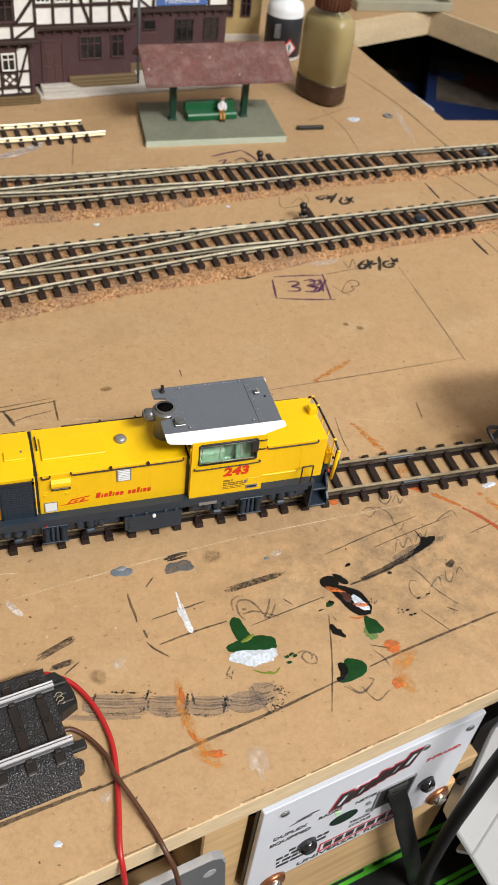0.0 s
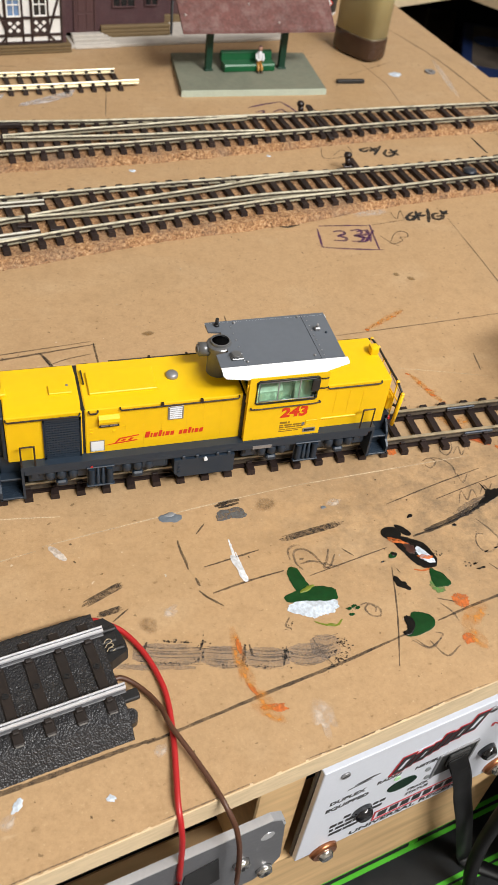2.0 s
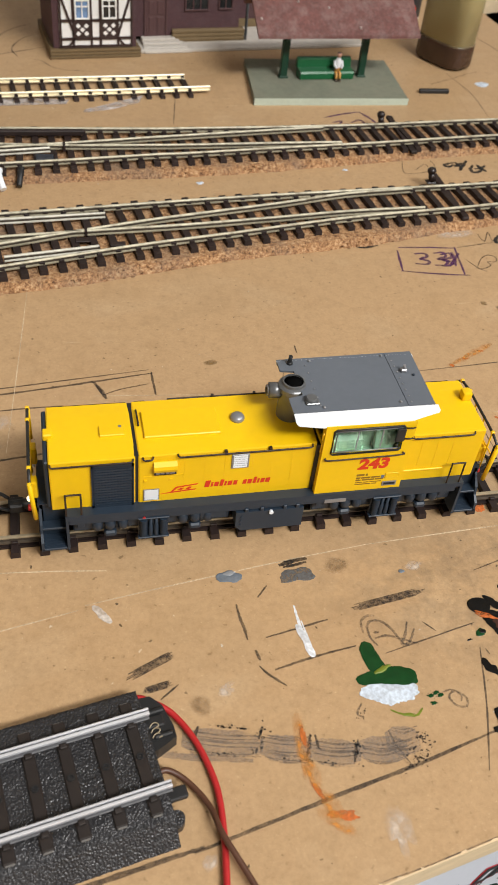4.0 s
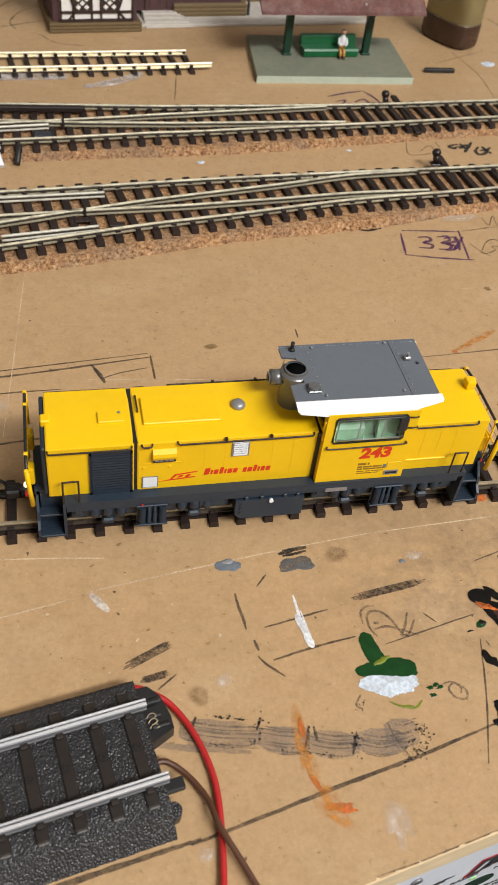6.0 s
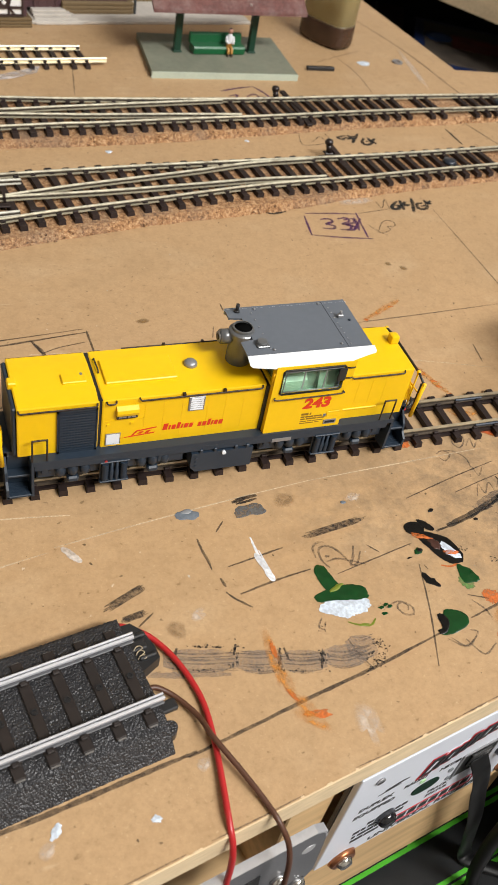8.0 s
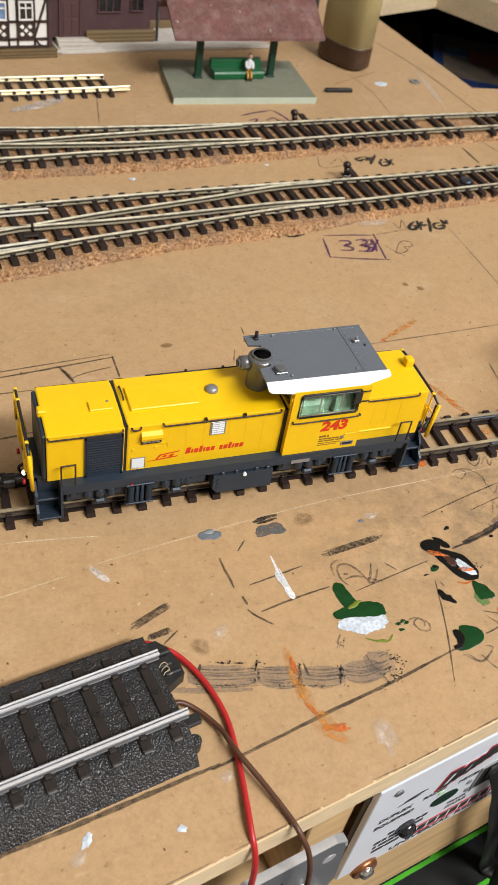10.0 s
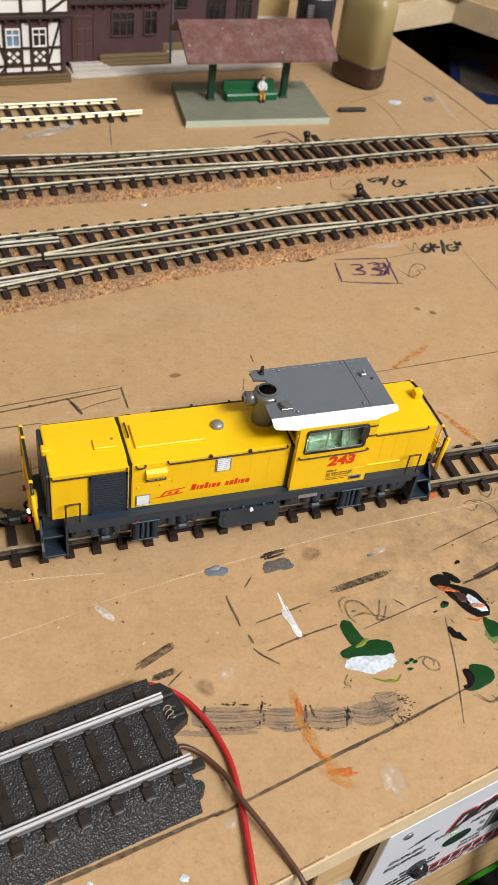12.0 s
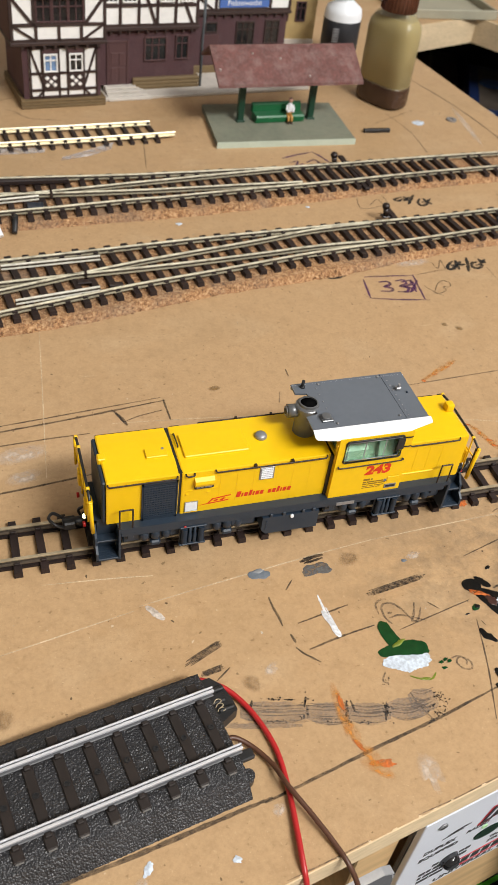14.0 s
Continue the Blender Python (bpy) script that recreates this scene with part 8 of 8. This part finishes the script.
print_panel = part("printed_panel", Shape().box(1, 120, 0, 104, 0.05, 0.4), surface("faded_brown_print", (0.062, 0.050, 0.040), 0.5, vary=0.4, grain=60), carton, "faded printed panel")
part("printed_band", Shape().box(26, 110, 44, 78, 0.38, 0.6), surface("faded_red_print", (0.14, 0.030, 0.018), 0.5, vary=0.3, grain=80), print_panel)
part("printed_disc", Shape().lathe(14, 66, [(13, 0.4), (13, 0.6), (7, 0.65)], 20), surface("dull_blue_print", (0.03, 0.08, 0.24), 0.5), print_panel)
second = thing("blue_carton", 395, 683, -78, "plain dark blue carton lying in the well", "box", turn=-24, world_places=False)
part("carton_body", Shape().box(-86, -8.6, -90, 84, -68, 0, 0.8), DARK_BLUE, second)
part("carton_flap", Shape().box(-84, -14, -88, 40, 0, 0.9), DARK_BLUE, second)
third = thing("brown_carton", 395, 683, -78, "dark brown carton standing in the well", "box", turn=-27, world_places=False)
part("carton_body", Shape().box(-70, -14, 98, 190, -68, 3, 0.8), surface("dark_brown_carton", (0.055, 0.036, 0.020), 0.6, vary=0.2, grain=120), third)
part("carton_seam", Shape().box(-43, -41, 98, 190, 3, 3.3), surface("brown_tape", (0.085, 0.055, 0.030), 0.4), third)
PANEL_GREY = surface("greyed_white_plastic", (0.50, 0.51, 0.54), 0.4, vary=0.2, grain=120)
single("white_edging_strip", Shape().prism([(297.6, 600.8), (302.6, 571.5), (308.8, 531.8), (311.8, 537.5), (308.2, 560.0), (302.4, 585.0)], "z", -8.2, -5.2), PANEL_GREY, "white plastic edging strip along the well", "edging strip", at=(304, 570, -7))

# ---------------------------------------------------------------- under the front edge; these stand in the edge's own direction
def edge_thing(name, label, category, u=0.0, v=0.0, z=0.0, turn=0.0):
    p = EDGE_AT + EDGE_WAY * u + EDGE_IN * v
    return thing(name, p.x, p.y, z, label, category, turn=EDGE_TURN + turn, world_places=False)


lath = edge_thing("pine_beam", "bare pine support beam under the board edge", "beam")
part("front_beam", Shape().box(-500, 88, 6.0, 26, -133.5, -84, 0.8), PINE, lath)
for u0, u1, v0, v1, z1 in ((-19.5, -4.5, 7.6, 60, -8.5), (82, 97, 8.4, 24, -75)):
    part("support_block", Shape().box(u0, u1, v0, v1, -84.2, z1, 0.5), PINE, lath)
# Added near-black sheet in place of the shade behind the beam.
part("shade_backing", Shape().box(-500, 600, 60, 64, -160, -8.5), WELL_DARK, lath)

PANEL_WHITE = surface("white_printed_panel", (0.68, 0.71, 0.785), 0.35, vary=0.03, bump=0.004)
COPPER = surface("copper_washer", (0.42, 0.17, 0.08), 0.32, 0.9, vary=0.15)
CHROME = surface("polished_screw_head", (0.70, 0.69, 0.66), 0.12, 0.95, vary=0.04)
INK = surface("black_print", (0.018, 0.018, 0.020), 0.5)
FINE_RED = surface("red_panel_print", (0.45, 0.02, 0.03), 0.5)
panel = edge_thing("control_panel", "white printed control panel screwed under the board edge", "control panel")
plate = part("panel_plate", Shape().box(-3.0, 78.2, 3.2, 5.2, -82.6, -23.0, 0.25), PANEL_WHITE, panel)
# The rim's dark colour draws the shadow gap above the panel.
part("panel_shade_rim", Shape().box(-3.3, 78.5, 5.2, 6.6, -82.9, -21.9, 0.15), surface("shadow_gap_grey", (0.075, 0.072, 0.075), 0.6, vary=0.5, grain=1200), panel, "dark rim of the panel with the shadow gap in its colour")
FACE = 3.15


def on_panel(u, z):
    return Matrix.Translation((u, FACE, z)) @ pose(0, 0, 0, 90, 0, 0)


for u, z in ((4.7, -29.3), (73.6, -29.3), (55.6, -28.2)):
    screw = part("small_screw", Shape().disc((u, 3.2, z), (0, -1, 0), 1.5, 0.5, 14), SILVER, plate)
    part("screw_slot", Shape().box(u - 1.1, u + 1.1, 2.55, 2.75, z - 0.22, z + 0.22), BLACK, screw)
for u, z in ((7.4, -83.4), (74.6, -78.2)):
    cup = part("cup_washer", Shape().tube([(u, 3.2, z), (u, 2.2, z), (u, 1.6, z)], 5.0, 24, 4.2), COPPER, plate, "copper cup washer")
    part("screw_head", Shape().tube([(u, 2.4, z), (u, 0.9, z), (u, -0.1, z)], 3.1, 20, 2.0), CHROME, cup, "polished domed screw head")
for u, z, r in ((17.6, -63.6, 3.7), (64.4, -59.8, 3.5)):
    eye_part = part("infrared_window", Shape().tube([(u, 3.3, z), (u, 1.0, z), (u, 0.2, z)], r, 20, r * 0.55), surface("smoked_lens", (0.010, 0.010, 0.012), 0.08, vary=0.1, specular=0.8), plate, "dark domed infrared window")
part("indicator_opening", Shape().tube([(30.4, 3.25, -56.0), (30.4, 2.9, -56.0)], 4.3, 20).turn(Matrix.Translation((30.4, 0, -56)) @ Matrix.Diagonal((1.25, 1, 0.8, 1)) @ Matrix.Translation((-30.4, 0, 56))), surface("dark_green_lens", (0.004, 0.022, 0.012), 0.5, specular=0.2), plate, "dark green oval indicator opening")
part("indicator_lamp", Shape().disc((27.0, 3.2, -49.6), (0, -1, 0), 1.1, 0.35, 12), surface("pale_green_indicator", (0.45, 0.75, 0.40), 0.3), plate)
part("indicator_lamp", Shape().disc((39.5, 3.2, -53.6), (0, -1, 0), 1.1, 0.35, 12), surface("grey_indicator", (0.20, 0.22, 0.23), 0.3), plate)
part("indicator_lamp", Shape().disc((40.8, 3.2, -60.0), (0, -1, 0), 1.1, 0.35, 12), surface("grey_indicator", (0.20, 0.22, 0.23), 0.3), plate)
socket = part("socket_opening", Shape().box(43.0, 56.5, 2.9, 3.3, -61.5, -48.0), BLACK, plate)
part("socket_rim", Shape().box(42.2, 57.3, 2.7, 3.25, -48.0, -47.2).box(42.2, 43.0, 2.7, 3.25, -62.0, -48.0).box(56.5, 57.3, 2.7, 3.25, -62.0, -48.0), SILVER, socket)
lettering("panel_word", "DUPLEX", 3.0, INK, plate, on_panel(9.0, -47.0), 0.04, "black printed word", 1.1, 0.0, 0.09)
lettering("panel_word", "EQUIPPED", 3.0, INK, plate, on_panel(9.8, -51.4), 0.04, "black printed word", 1.1, 0.0, 0.09)
lettering("panel_word", "RADIO", 2.7, INK, plate, on_panel(23.6, -47.0), 0.04, "black printed word", 1.05, 0.0, 0.09)
lettering("panel_word", "NET/IR", 2.7, INK, plate, on_panel(37.6, -48.6), 0.04, "black printed word", 1.05, 0.0, 0.09)
lettering("panel_word", "TRACK", 2.4, INK, plate, on_panel(38.4, -64.2), 0.04, "black printed word", 1.05, 0.0, 0.09)
lettering("panel_word", "STATUS", 2.4, INK, plate, on_panel(39.0, -67.4), 0.04, "black printed word", 1.05, 0.0, 0.09)
lettering("panel_word", "INFRARED", 2.9, FINE_RED, plate, on_panel(66.4, -40.6), 0.04, "red printed word", 1.05, 0.0, 0.09)
lettering("panel_word", "UNIVERSAL RECEIVER", 3.5, INK, plate, on_panel(40.5, -79.8), 0.04, "black printed words", 1.45, 0.0, 0.09)
frame_bar = Shape()
frame_bar.box(24.0, 57.5, 3.05, 3.2, -71.6, -70.9).box(24.0, 57.5, 3.05, 3.2, -77.6, -76.9).box(24.0, 24.7, 3.05, 3.2, -77.6, -70.9).box(56.8, 57.5, 3.05, 3.2, -77.6, -70.9)
part("red_name_frame", frame_bar, FINE_RED, plate, "red printed frame")
for k in range(7):
    part("name_bar", Shape().box(26.0 + k * 4.4, 29.2 + k * 4.4, 3.05, 3.2, -76.0, -72.4), INK, plate)
for z, runs in ((-63.4, ((11.0, 13.4), (21.6, 23.4), (24.0, 26.0))), (-66.6, ((6.6, 9.0), (9.6, 11.2), (12.2, 17.6), (21.0, 25.4))), (-69.8, ((7.0, 8.2), (9.2, 12.4), (12.8, 15.0), (15.6, 20.4))), (-73.0, ((7.4, 12.0), (12.6, 18.0)))):
    for u0, u1 in runs:
        part("fine_print_bar", Shape().box(u0, u1, 3.05, 3.2, z, z + 1.5), INK, plate)
for u0, u1, z0, z1 in ((8.0, 16.0, -41.5, -40.7), (10.0, 18.5, -40.2, -39.2)):
    part("aerial_emblem", Shape().prism([(u0, z0), (u1, z0 + 0.9), (u1 - 2.5, z1 + 0.3), (u0 + 3, z1 - 0.2)], "y", 3.02, 3.18), INK, plate)
# maker's emblem as plain slanted shapes: black strokes with a red outline
emblem = part("maker_emblem", Shape().prism([(22.6, -43.4), (48.0, -38.5), (52.0, -30.5), (26.0, -36.0)], "y", 3.08, 3.18), PANEL_WHITE, plate)
ux = 23.4
for k, (wide, tall) in enumerate(((4.2, 8.4), (1.8, 6.0), (3.4, 6.2), (1.7, 6.0), (1.9, 8.0), (2.2, 6.2), (3.4, 6.4), (4.4, 9.0))):
    rise = 1.05 * k
    leaning = tall * 0.30
    part("emblem_edge", Shape().prism([(ux - 1.0, -45.2 + rise), (ux + wide + 0.2, -45.2 + rise), (ux + wide + leaning + 0.7, -43.4 + rise + tall), (ux + leaning - 0.5, -43.4 + rise + tall)], "y", 3.00, 3.10), FINE_RED, emblem)
    part("emblem_stroke", Shape().prism([(ux, -44.4 + rise), (ux + wide, -44.4 + rise), (ux + wide + leaning, -44.0 + rise + tall), (ux + leaning, -44.0 + rise + tall)], "y", 2.88, 3.0), INK, emblem)
    if wide > 3:
        part("emblem_counter", Shape().prism([(ux + 1.7, -42.4 + rise), (ux + wide - 1.2, -42.4 + rise), (ux + wide + leaning - 1.9, -45.9 + rise + tall), (ux + leaning + 1.0, -45.9 + rise + tall)], "y", 2.84, 2.92), PANEL_WHITE, emblem)
    ux += wide + 0.75

# leads
lead = edge_thing("flat_telephone_lead", "flat black telephone lead plugged into the control panel", "cable")
part("plug", Shape().box(46.0, 54.0, 2.0, 3.0, -56.0, -49.0, 0.3), surface("smoky_plug_plastic", (0.045, 0.045, 0.045), 0.25, vary=0.2), lead, "smoky clear modular plug")
path = arc([(49.6, 1.6, -53.0), (51.0, -0.6, -58.0), (53.4, -1.8, -66.0), (56.2, -2.4, -76.0), (63.0, -4.0, -97.0), (72.0, -4.0, -124.0), (79.5, -4.5, -146.0), (84.0, -10.0, -148.6), (110, -34, -148.6)], 8)
ribbon = Shape()
rings = []
for p in path:
    rings.append([p + Vector((a, b * 0.3, b)) for a, b in ((-3.4, -1.0), (3.4, -1.0), (3.8, 0), (3.4, 1.0), (-3.4, 1.0), (-3.8, 0))])
ribbon.loft(rings, smooth=True)
CABLE = surface("matt_black_cable", (0.0075, 0.0075, 0.008), 0.5, vary=0.15, specular=0.3)
part("flat_cord", ribbon, CABLE, lead)
power = edge_thing("round_black_cable", "round black cable hanging in front of the white box", "cable")
part("cord", Shape().tube(arc([(150, -60, -40), (110, -34, 2), (84, -20, 14), (71.6, -15, 4), (68.4, -13.2, -16), (66.9, -12.4, -44), (66.2, -12, -64), (66.4, -12, -88), (68.2, -12, -110), (72, -14, -138), (76, -20, -147.4), (90, -60, -147.4)], 8), 2.5, 12, up=(1, 0.2, 0)), CABLE, power)

# white appliance box beside the panel
BOX_WHITE = surface("off_white_appliance_plastic", (0.43, 0.435, 0.44), 0.42, vary=0.03, grain=300, broad=20)
appliance = edge_thing("white_appliance", "off-white plastic appliance case leaning beside the control panel", "appliance", 78.6, -5.9, -88.0)
lean_a, lean_b, lean_n = Vector((0.847, 0.532, 0.0)), Vector((0.3525, -0.5613, -0.7488)), Vector((0.3983, -0.6341, 0.6628))
lean = Matrix((lean_a, lean_b, lean_n)).transposed().to_4x4()


def case_shell(outline, depth):
    s = Shape()
    mid_a, mid_b = sum(p[0] for p in outline) / len(outline), sum(p[1] for p in outline) / len(outline)
    s.loft([[(mid_a + (p[0] - mid_a) * k, mid_b + (p[1] - mid_b) * k, w) for p in outline] for w, k in ((0.0, 0.985), (-0.5, 0.995), (-1.6, 1.0), (-depth, 0.88))])
    return s.turn(lean)


part("case_half", case_shell([(0, 0), (42, 0), (46.5, 0.4), (50.5, 1.8), (55, 4.4), (118, 40), (118, 43), (0.2, 16.6)], 8), BOX_WHITE, appliance)
part("case_half", case_shell([(0.2, 17.4), (118, 43.8), (118, 100), (0, 100)], 8), BOX_WHITE, appliance)
part("case_seam", Shape().prism([(0.6, 16.2), (117, 42.4), (117, 44.2), (0.6, 17.8)], "z", -7, -1.2).turn(lean), surface("grey_seam", (0.30, 0.30, 0.30), 0.5), appliance)
single_stub = edge_thing("black_cable_tie", "short black plastic stub on the pine beam", "plastic stub", 95, 7, -92)
part("stub", Shape().tube([(-3, 0, 0), (5, -0.5, 0.6)], 1.5, 10), BLACK, single_stub)

# grey steel plate with bolts
STEEL_PLATE = surface("grey_steel_plate", (0.205, 0.208, 0.225), 0.36, 0.6, vary=0.1, bump=0.01)
steel = edge_thing("grey_steel_plate", "grey steel bracket plate with bolts under the board edge", "bracket")
outline = [(-16.6, -47.5), (-18.4, -24.0), (-19.4, -20.2), (-22.6, -18.2), (-150, -17.2), (-150, -57.0), (-24.0, -56.4), (-19.4, -53.2)]
part("plate_body", Shape().prism(outline, "y", -3.6, -1.6), STEEL_PLATE, steel)
part("plate_lip", Shape().prism([(-18.2, -24.0), (-19.2, -20.0), (-22.6, -17.9), (-150, -16.9), (-150, -17.5), (-22.8, -18.5), (-19.8, -20.6), (-18.8, -24.2)], "y", -3.7, -1.5), surface("bright_plate_edge", (0.72, 0.73, 0.76), 0.3, 0.6, vary=0.05), steel, "bright machined top edge")
part("plate_slot", Shape().tube([(-23.0, -3.5, -27.4), (-23.0, -3.7, -27.4)], 2.0, 14), surface("pale_slot", (0.6, 0.6, 0.62), 0.3, 0.5), steel)
for u, z in ((-29.6, -38.0), (-21.4, -50.6)):
    bolt = part("bolt", Shape().tube([(u, -3.5, z), (u, -4.8, z), (u, -5.4, z)], 2.6, 18, 1.9), CHROME, steel, "shiny bolt head")
    part("bolt_recess", Shape().box(u - 1.3, u + 1.3, -5.55, -5.35, z - 0.35, z + 0.35).box(u - 0.35, u + 0.35, -5.55, -5.35, z - 1.3, z + 1.3), BLACK, bolt)
part("plate_socket", Shape().prism([(-47, -46), (-35.5, -42), (-37, -27), (-46, -29)], "y", -3.9, -3.5), BLACK, steel)

# black carton with green printed lines standing on the shelf below
CARTON_BLACK = surface("black_printed_carton", (0.012, 0.013, 0.014), 0.4, vary=0.2, grain=200)
LIME = surface("lime_green_print", (0.085, 0.46, 0.03), 0.4, vary=0.05)
crate = edge_thing("black_carton", "black carton printed with lime green lines under the layout", "box", z=-150)
part("carton_body", Shape().box(-160, 260, -150, 55, -260, 0, 1.5), CARTON_BLACK, crate)
for v0, u0, u1 in ((9.9, -120, 240), (7.0, -120, 240), (-9.6, 58, 240), (-12.2, 62, 240)):
    part("green_line", Shape().box(u0, u1, v0, v0 + 1.7, 0.02, 0.12), LIME, crate)
part("green_line", Shape().prism([(70.5, 15.5), (72.5, 15.5), (67, 9.0), (62, 8.6)], "z", 0.02, 0.13), LIME, crate)
shelf = edge_thing("lower_shelf", "plain board shelf under the layout", "shelf", z=-410)
part("shelf_board", Shape().box(-500, 700, -170, 300, -18, 0, 0.5), PINE, shelf)
for u, v in ((-480, -150), (680, -150), (-480, 280), (680, 280)):
    part("shelf_leg", Shape().box(u - 20, u + 20, v - 20, v + 20, -350, -18, 1), PINE, shelf)

# ---------------------------------------------------------------- orange engine standing at the end of the track
ORANGE = surface("orange_enamel", (0.80, 0.140, 0.014), 0.38, vary=0.04, bump=0.006)
BLUE_ROOF = surface("blue_grey_roof_paint", (0.15, 0.19, 0.23), 0.45, vary=0.05)


def railcar():
    """A short orange engine whose cab end widens towards its curved roof."""
    cy, x0, x1 = 205.8, 185.2, 262.0
    e = thing("orange_locomotive", 225, cy, 0, "orange model engine with yellow and black striped buffer beam", "model locomotive")
    z0, sill, head, z1 = 22.0, 35.4, 42.0, 43.4
    low, mid, top = 9.9, 12.0, 13.4

    def end_ring(y_half, z, chamfer):
        return [(x0, cy - y_half + chamfer, z), (x0, cy + y_half - chamfer, z), (x0 + chamfer, cy + y_half, z), (x1, cy + y_half, z), (x1, cy - y_half, z), (x0 + chamfer, cy - y_half, z)]

    s = Shape().loft([end_ring(low, z0, 1.2), end_ring(low + 0.5, z0 + 1.0, 1.4), end_ring(mid, sill, 1.6)])
    for ya, yb in ((-mid + 1.6, -8.9), (-3.6, -1.9), (1.9, 3.6), (8.9, mid - 1.6)):
        s.box(x0, x0 + 1.2, cy + ya, cy + yb, sill - 0.1, z1)
    s.box(x0, x0 + 1.2, cy - mid + 1.6, cy + mid - 1.6, head, z1)
    for side in (-1, 1):
        s.prism([(x0, cy + side * (mid - 1.6)), (x0 + 1.6, cy + side * mid), (x0 + 3.0, cy + side * mid), (x0 + 1.2, cy + side * (mid - 1.6))], "z", sill - 0.1, z1)
        ya, yb = sorted((cy + side * (mid - 1.0), cy + side * mid))
        s.box(x0 + 2.0, x1, ya, yb, sill - 0.1, sill + 1.2).box(x0 + 2.0, x1, ya, yb, head - 0.4, z1)
        for xx in (x0 + 0.8, x0 + 15, x0 + 32, x0 + 49, x0 + 66, x1 - 4):
            s.box(xx + 1, xx + 5, ya, yb, sill + 1.2, head - 0.4)
    s.box(x1 - 1.2, x1, cy - mid, cy + mid, sill, z1)
    body_ob = part("body", s, ORANGE, e)
    for ya, yb in ((-8.9, -3.6), (-1.9, 1.9), (3.6, 8.9)):
        part("end_window", Shape().box(x0 + 0.4, x0 + 0.8, cy + ya, cy + yb, sill, head), PANE, body_ob).visible_shadow = False
        part("window_gasket", Shape().tube([(x0 - 0.05, cy + u, v) for u, v in ((ya + 0.6, sill + 0.4), (yb - 0.6, sill + 0.4), (yb - 0.2, sill + 1.0), (yb - 0.2, head - 0.6), (yb - 0.6, head - 0.2), (ya + 0.6, head - 0.2), (ya + 0.2, head - 0.6), (ya + 0.2, sill + 1.0), (ya + 0.6, sill + 0.4))], 0.32, 6), BLACK, body_ob)
    roof_line = [(cy + top * math.sin(radians(d)) * 1.06, z1 + 3.6 * (math.cos(radians(d)) ** 0.7 if abs(d) < 90 else 0)) for d in range(-90, 91, 15)]
    part("roof", Shape().prism(roof_line, "x", x0 - 0.9, x1 + 1), BLUE_ROOF, e, "blue-grey curved roof")
    for y in (cy - 8.7, cy + 8.7):
        lamp_part = part("headlamp", Shape().loft([[(x, y + r * math.cos(6.28319 * k / 20), 28.4 + r * math.sin(6.28319 * k / 20)) for k in range(20)] for x, r in ((x0 + 0.4, 1.7), (x0 - 1.0, 1.7), (x0 - 1.0, 1.15), (x0 - 0.5, 1.05))], smooth=True), BLACK, e, "black headlamp ring")
        part("lamp_glass", Shape().tube([(x0 - 0.4, y, 28.4), (x0 - 0.65, y, 28.4)], 0.95, 18), surface("smoky_lamp_glass", (0.20, 0.20, 0.20), 0.15, specular=0.8), lamp_part)
    beam_ob = part("buffer_beam", Shape().box(x0 + 0.2, x0 + 1.6, cy - 9.4, cy + 9.4, 18.4, 21.9, 0.2), BLACK, e)
    for k in range(5):
        ya = cy - 8.6 + k * 3.7
        part("yellow_stripe", Shape().prism([(ya, 18.9), (ya + 1.2, 18.9), (ya + 2.4, 21.2), (ya + 1.2, 21.2)], "x", x0 + 0.05, x0 + 0.25), YELLOW, beam_ob)
    part("frame", Shape().box(x0 + 2.5, x1 - 1, cy - 8.6, cy + 8.6, 5.4, 21.9, 0.4), BLACK, e)
    part("plough", Shape().loft([[(x0 + 7.0, cy - 9.0, z), (x0 + 1.5 + lead, cy - 9.0, z), (x0 + lead - 1.0, cy, z), (x0 + 1.5 + lead, cy + 9.0, z), (x0 + 7.0, cy + 9.0, z)] for z, lead in ((4.4, 0.0), (10.5, 1.8))]), FRAME_GREY, e, "slate-grey track plough")
    coupling = part("coupler", Shape().tube([(x0 + 4, cy, 13.6), (x0 - 1.5, cy, 13.4)], 2.0, 12).tube([(x0 - 1.0, cy, 13.4), (x0 - 5.0, cy, 12.8)], 1.3, 10), FRAME_GREY, e, "slate-grey drawbar")
    part("coupling_pin", Shape().tube([(x0 - 4.4, cy - 2.8, 12.4), (x0 - 4.4, cy + 2.8, 12.4)], 1.7, 12), BLACK, coupling)
    part("coupling_loop", Shape().tube(arc([(x0 - 5, cy - 2.6, 11.6), (x0 - 9.5, cy - 2.8, 12.0), (x0 - 11.6, cy - 1.6, 13.8), (x0 - 12.0, cy + 1.4, 15.4), (x0 - 9.5, cy + 2.6, 15.0), (x0 - 5, cy + 2.6, 13.6)], 5), 0.75, 8), BLACK, coupling)
    part("coupling_hook", Shape().prism([(x0 - 10.0, 12.6), (x0 - 4.0, 11.4), (x0 - 4.0, 14.2), (x0 - 8.0, 14.8), (x0 - 9.0, 13.6)], "y", cy - 1.1, cy + 1.1), BLACK, coupling)
    for x in (x0 + 14, x1 - 14):
        for y in (199.4, 212.1):
            part("wheel", Shape().tube([(x, y - 1.0, 8.9), (x, y + 1.0, 8.9)], 5.0, 20), BLACK, e)
    return e


railcar()
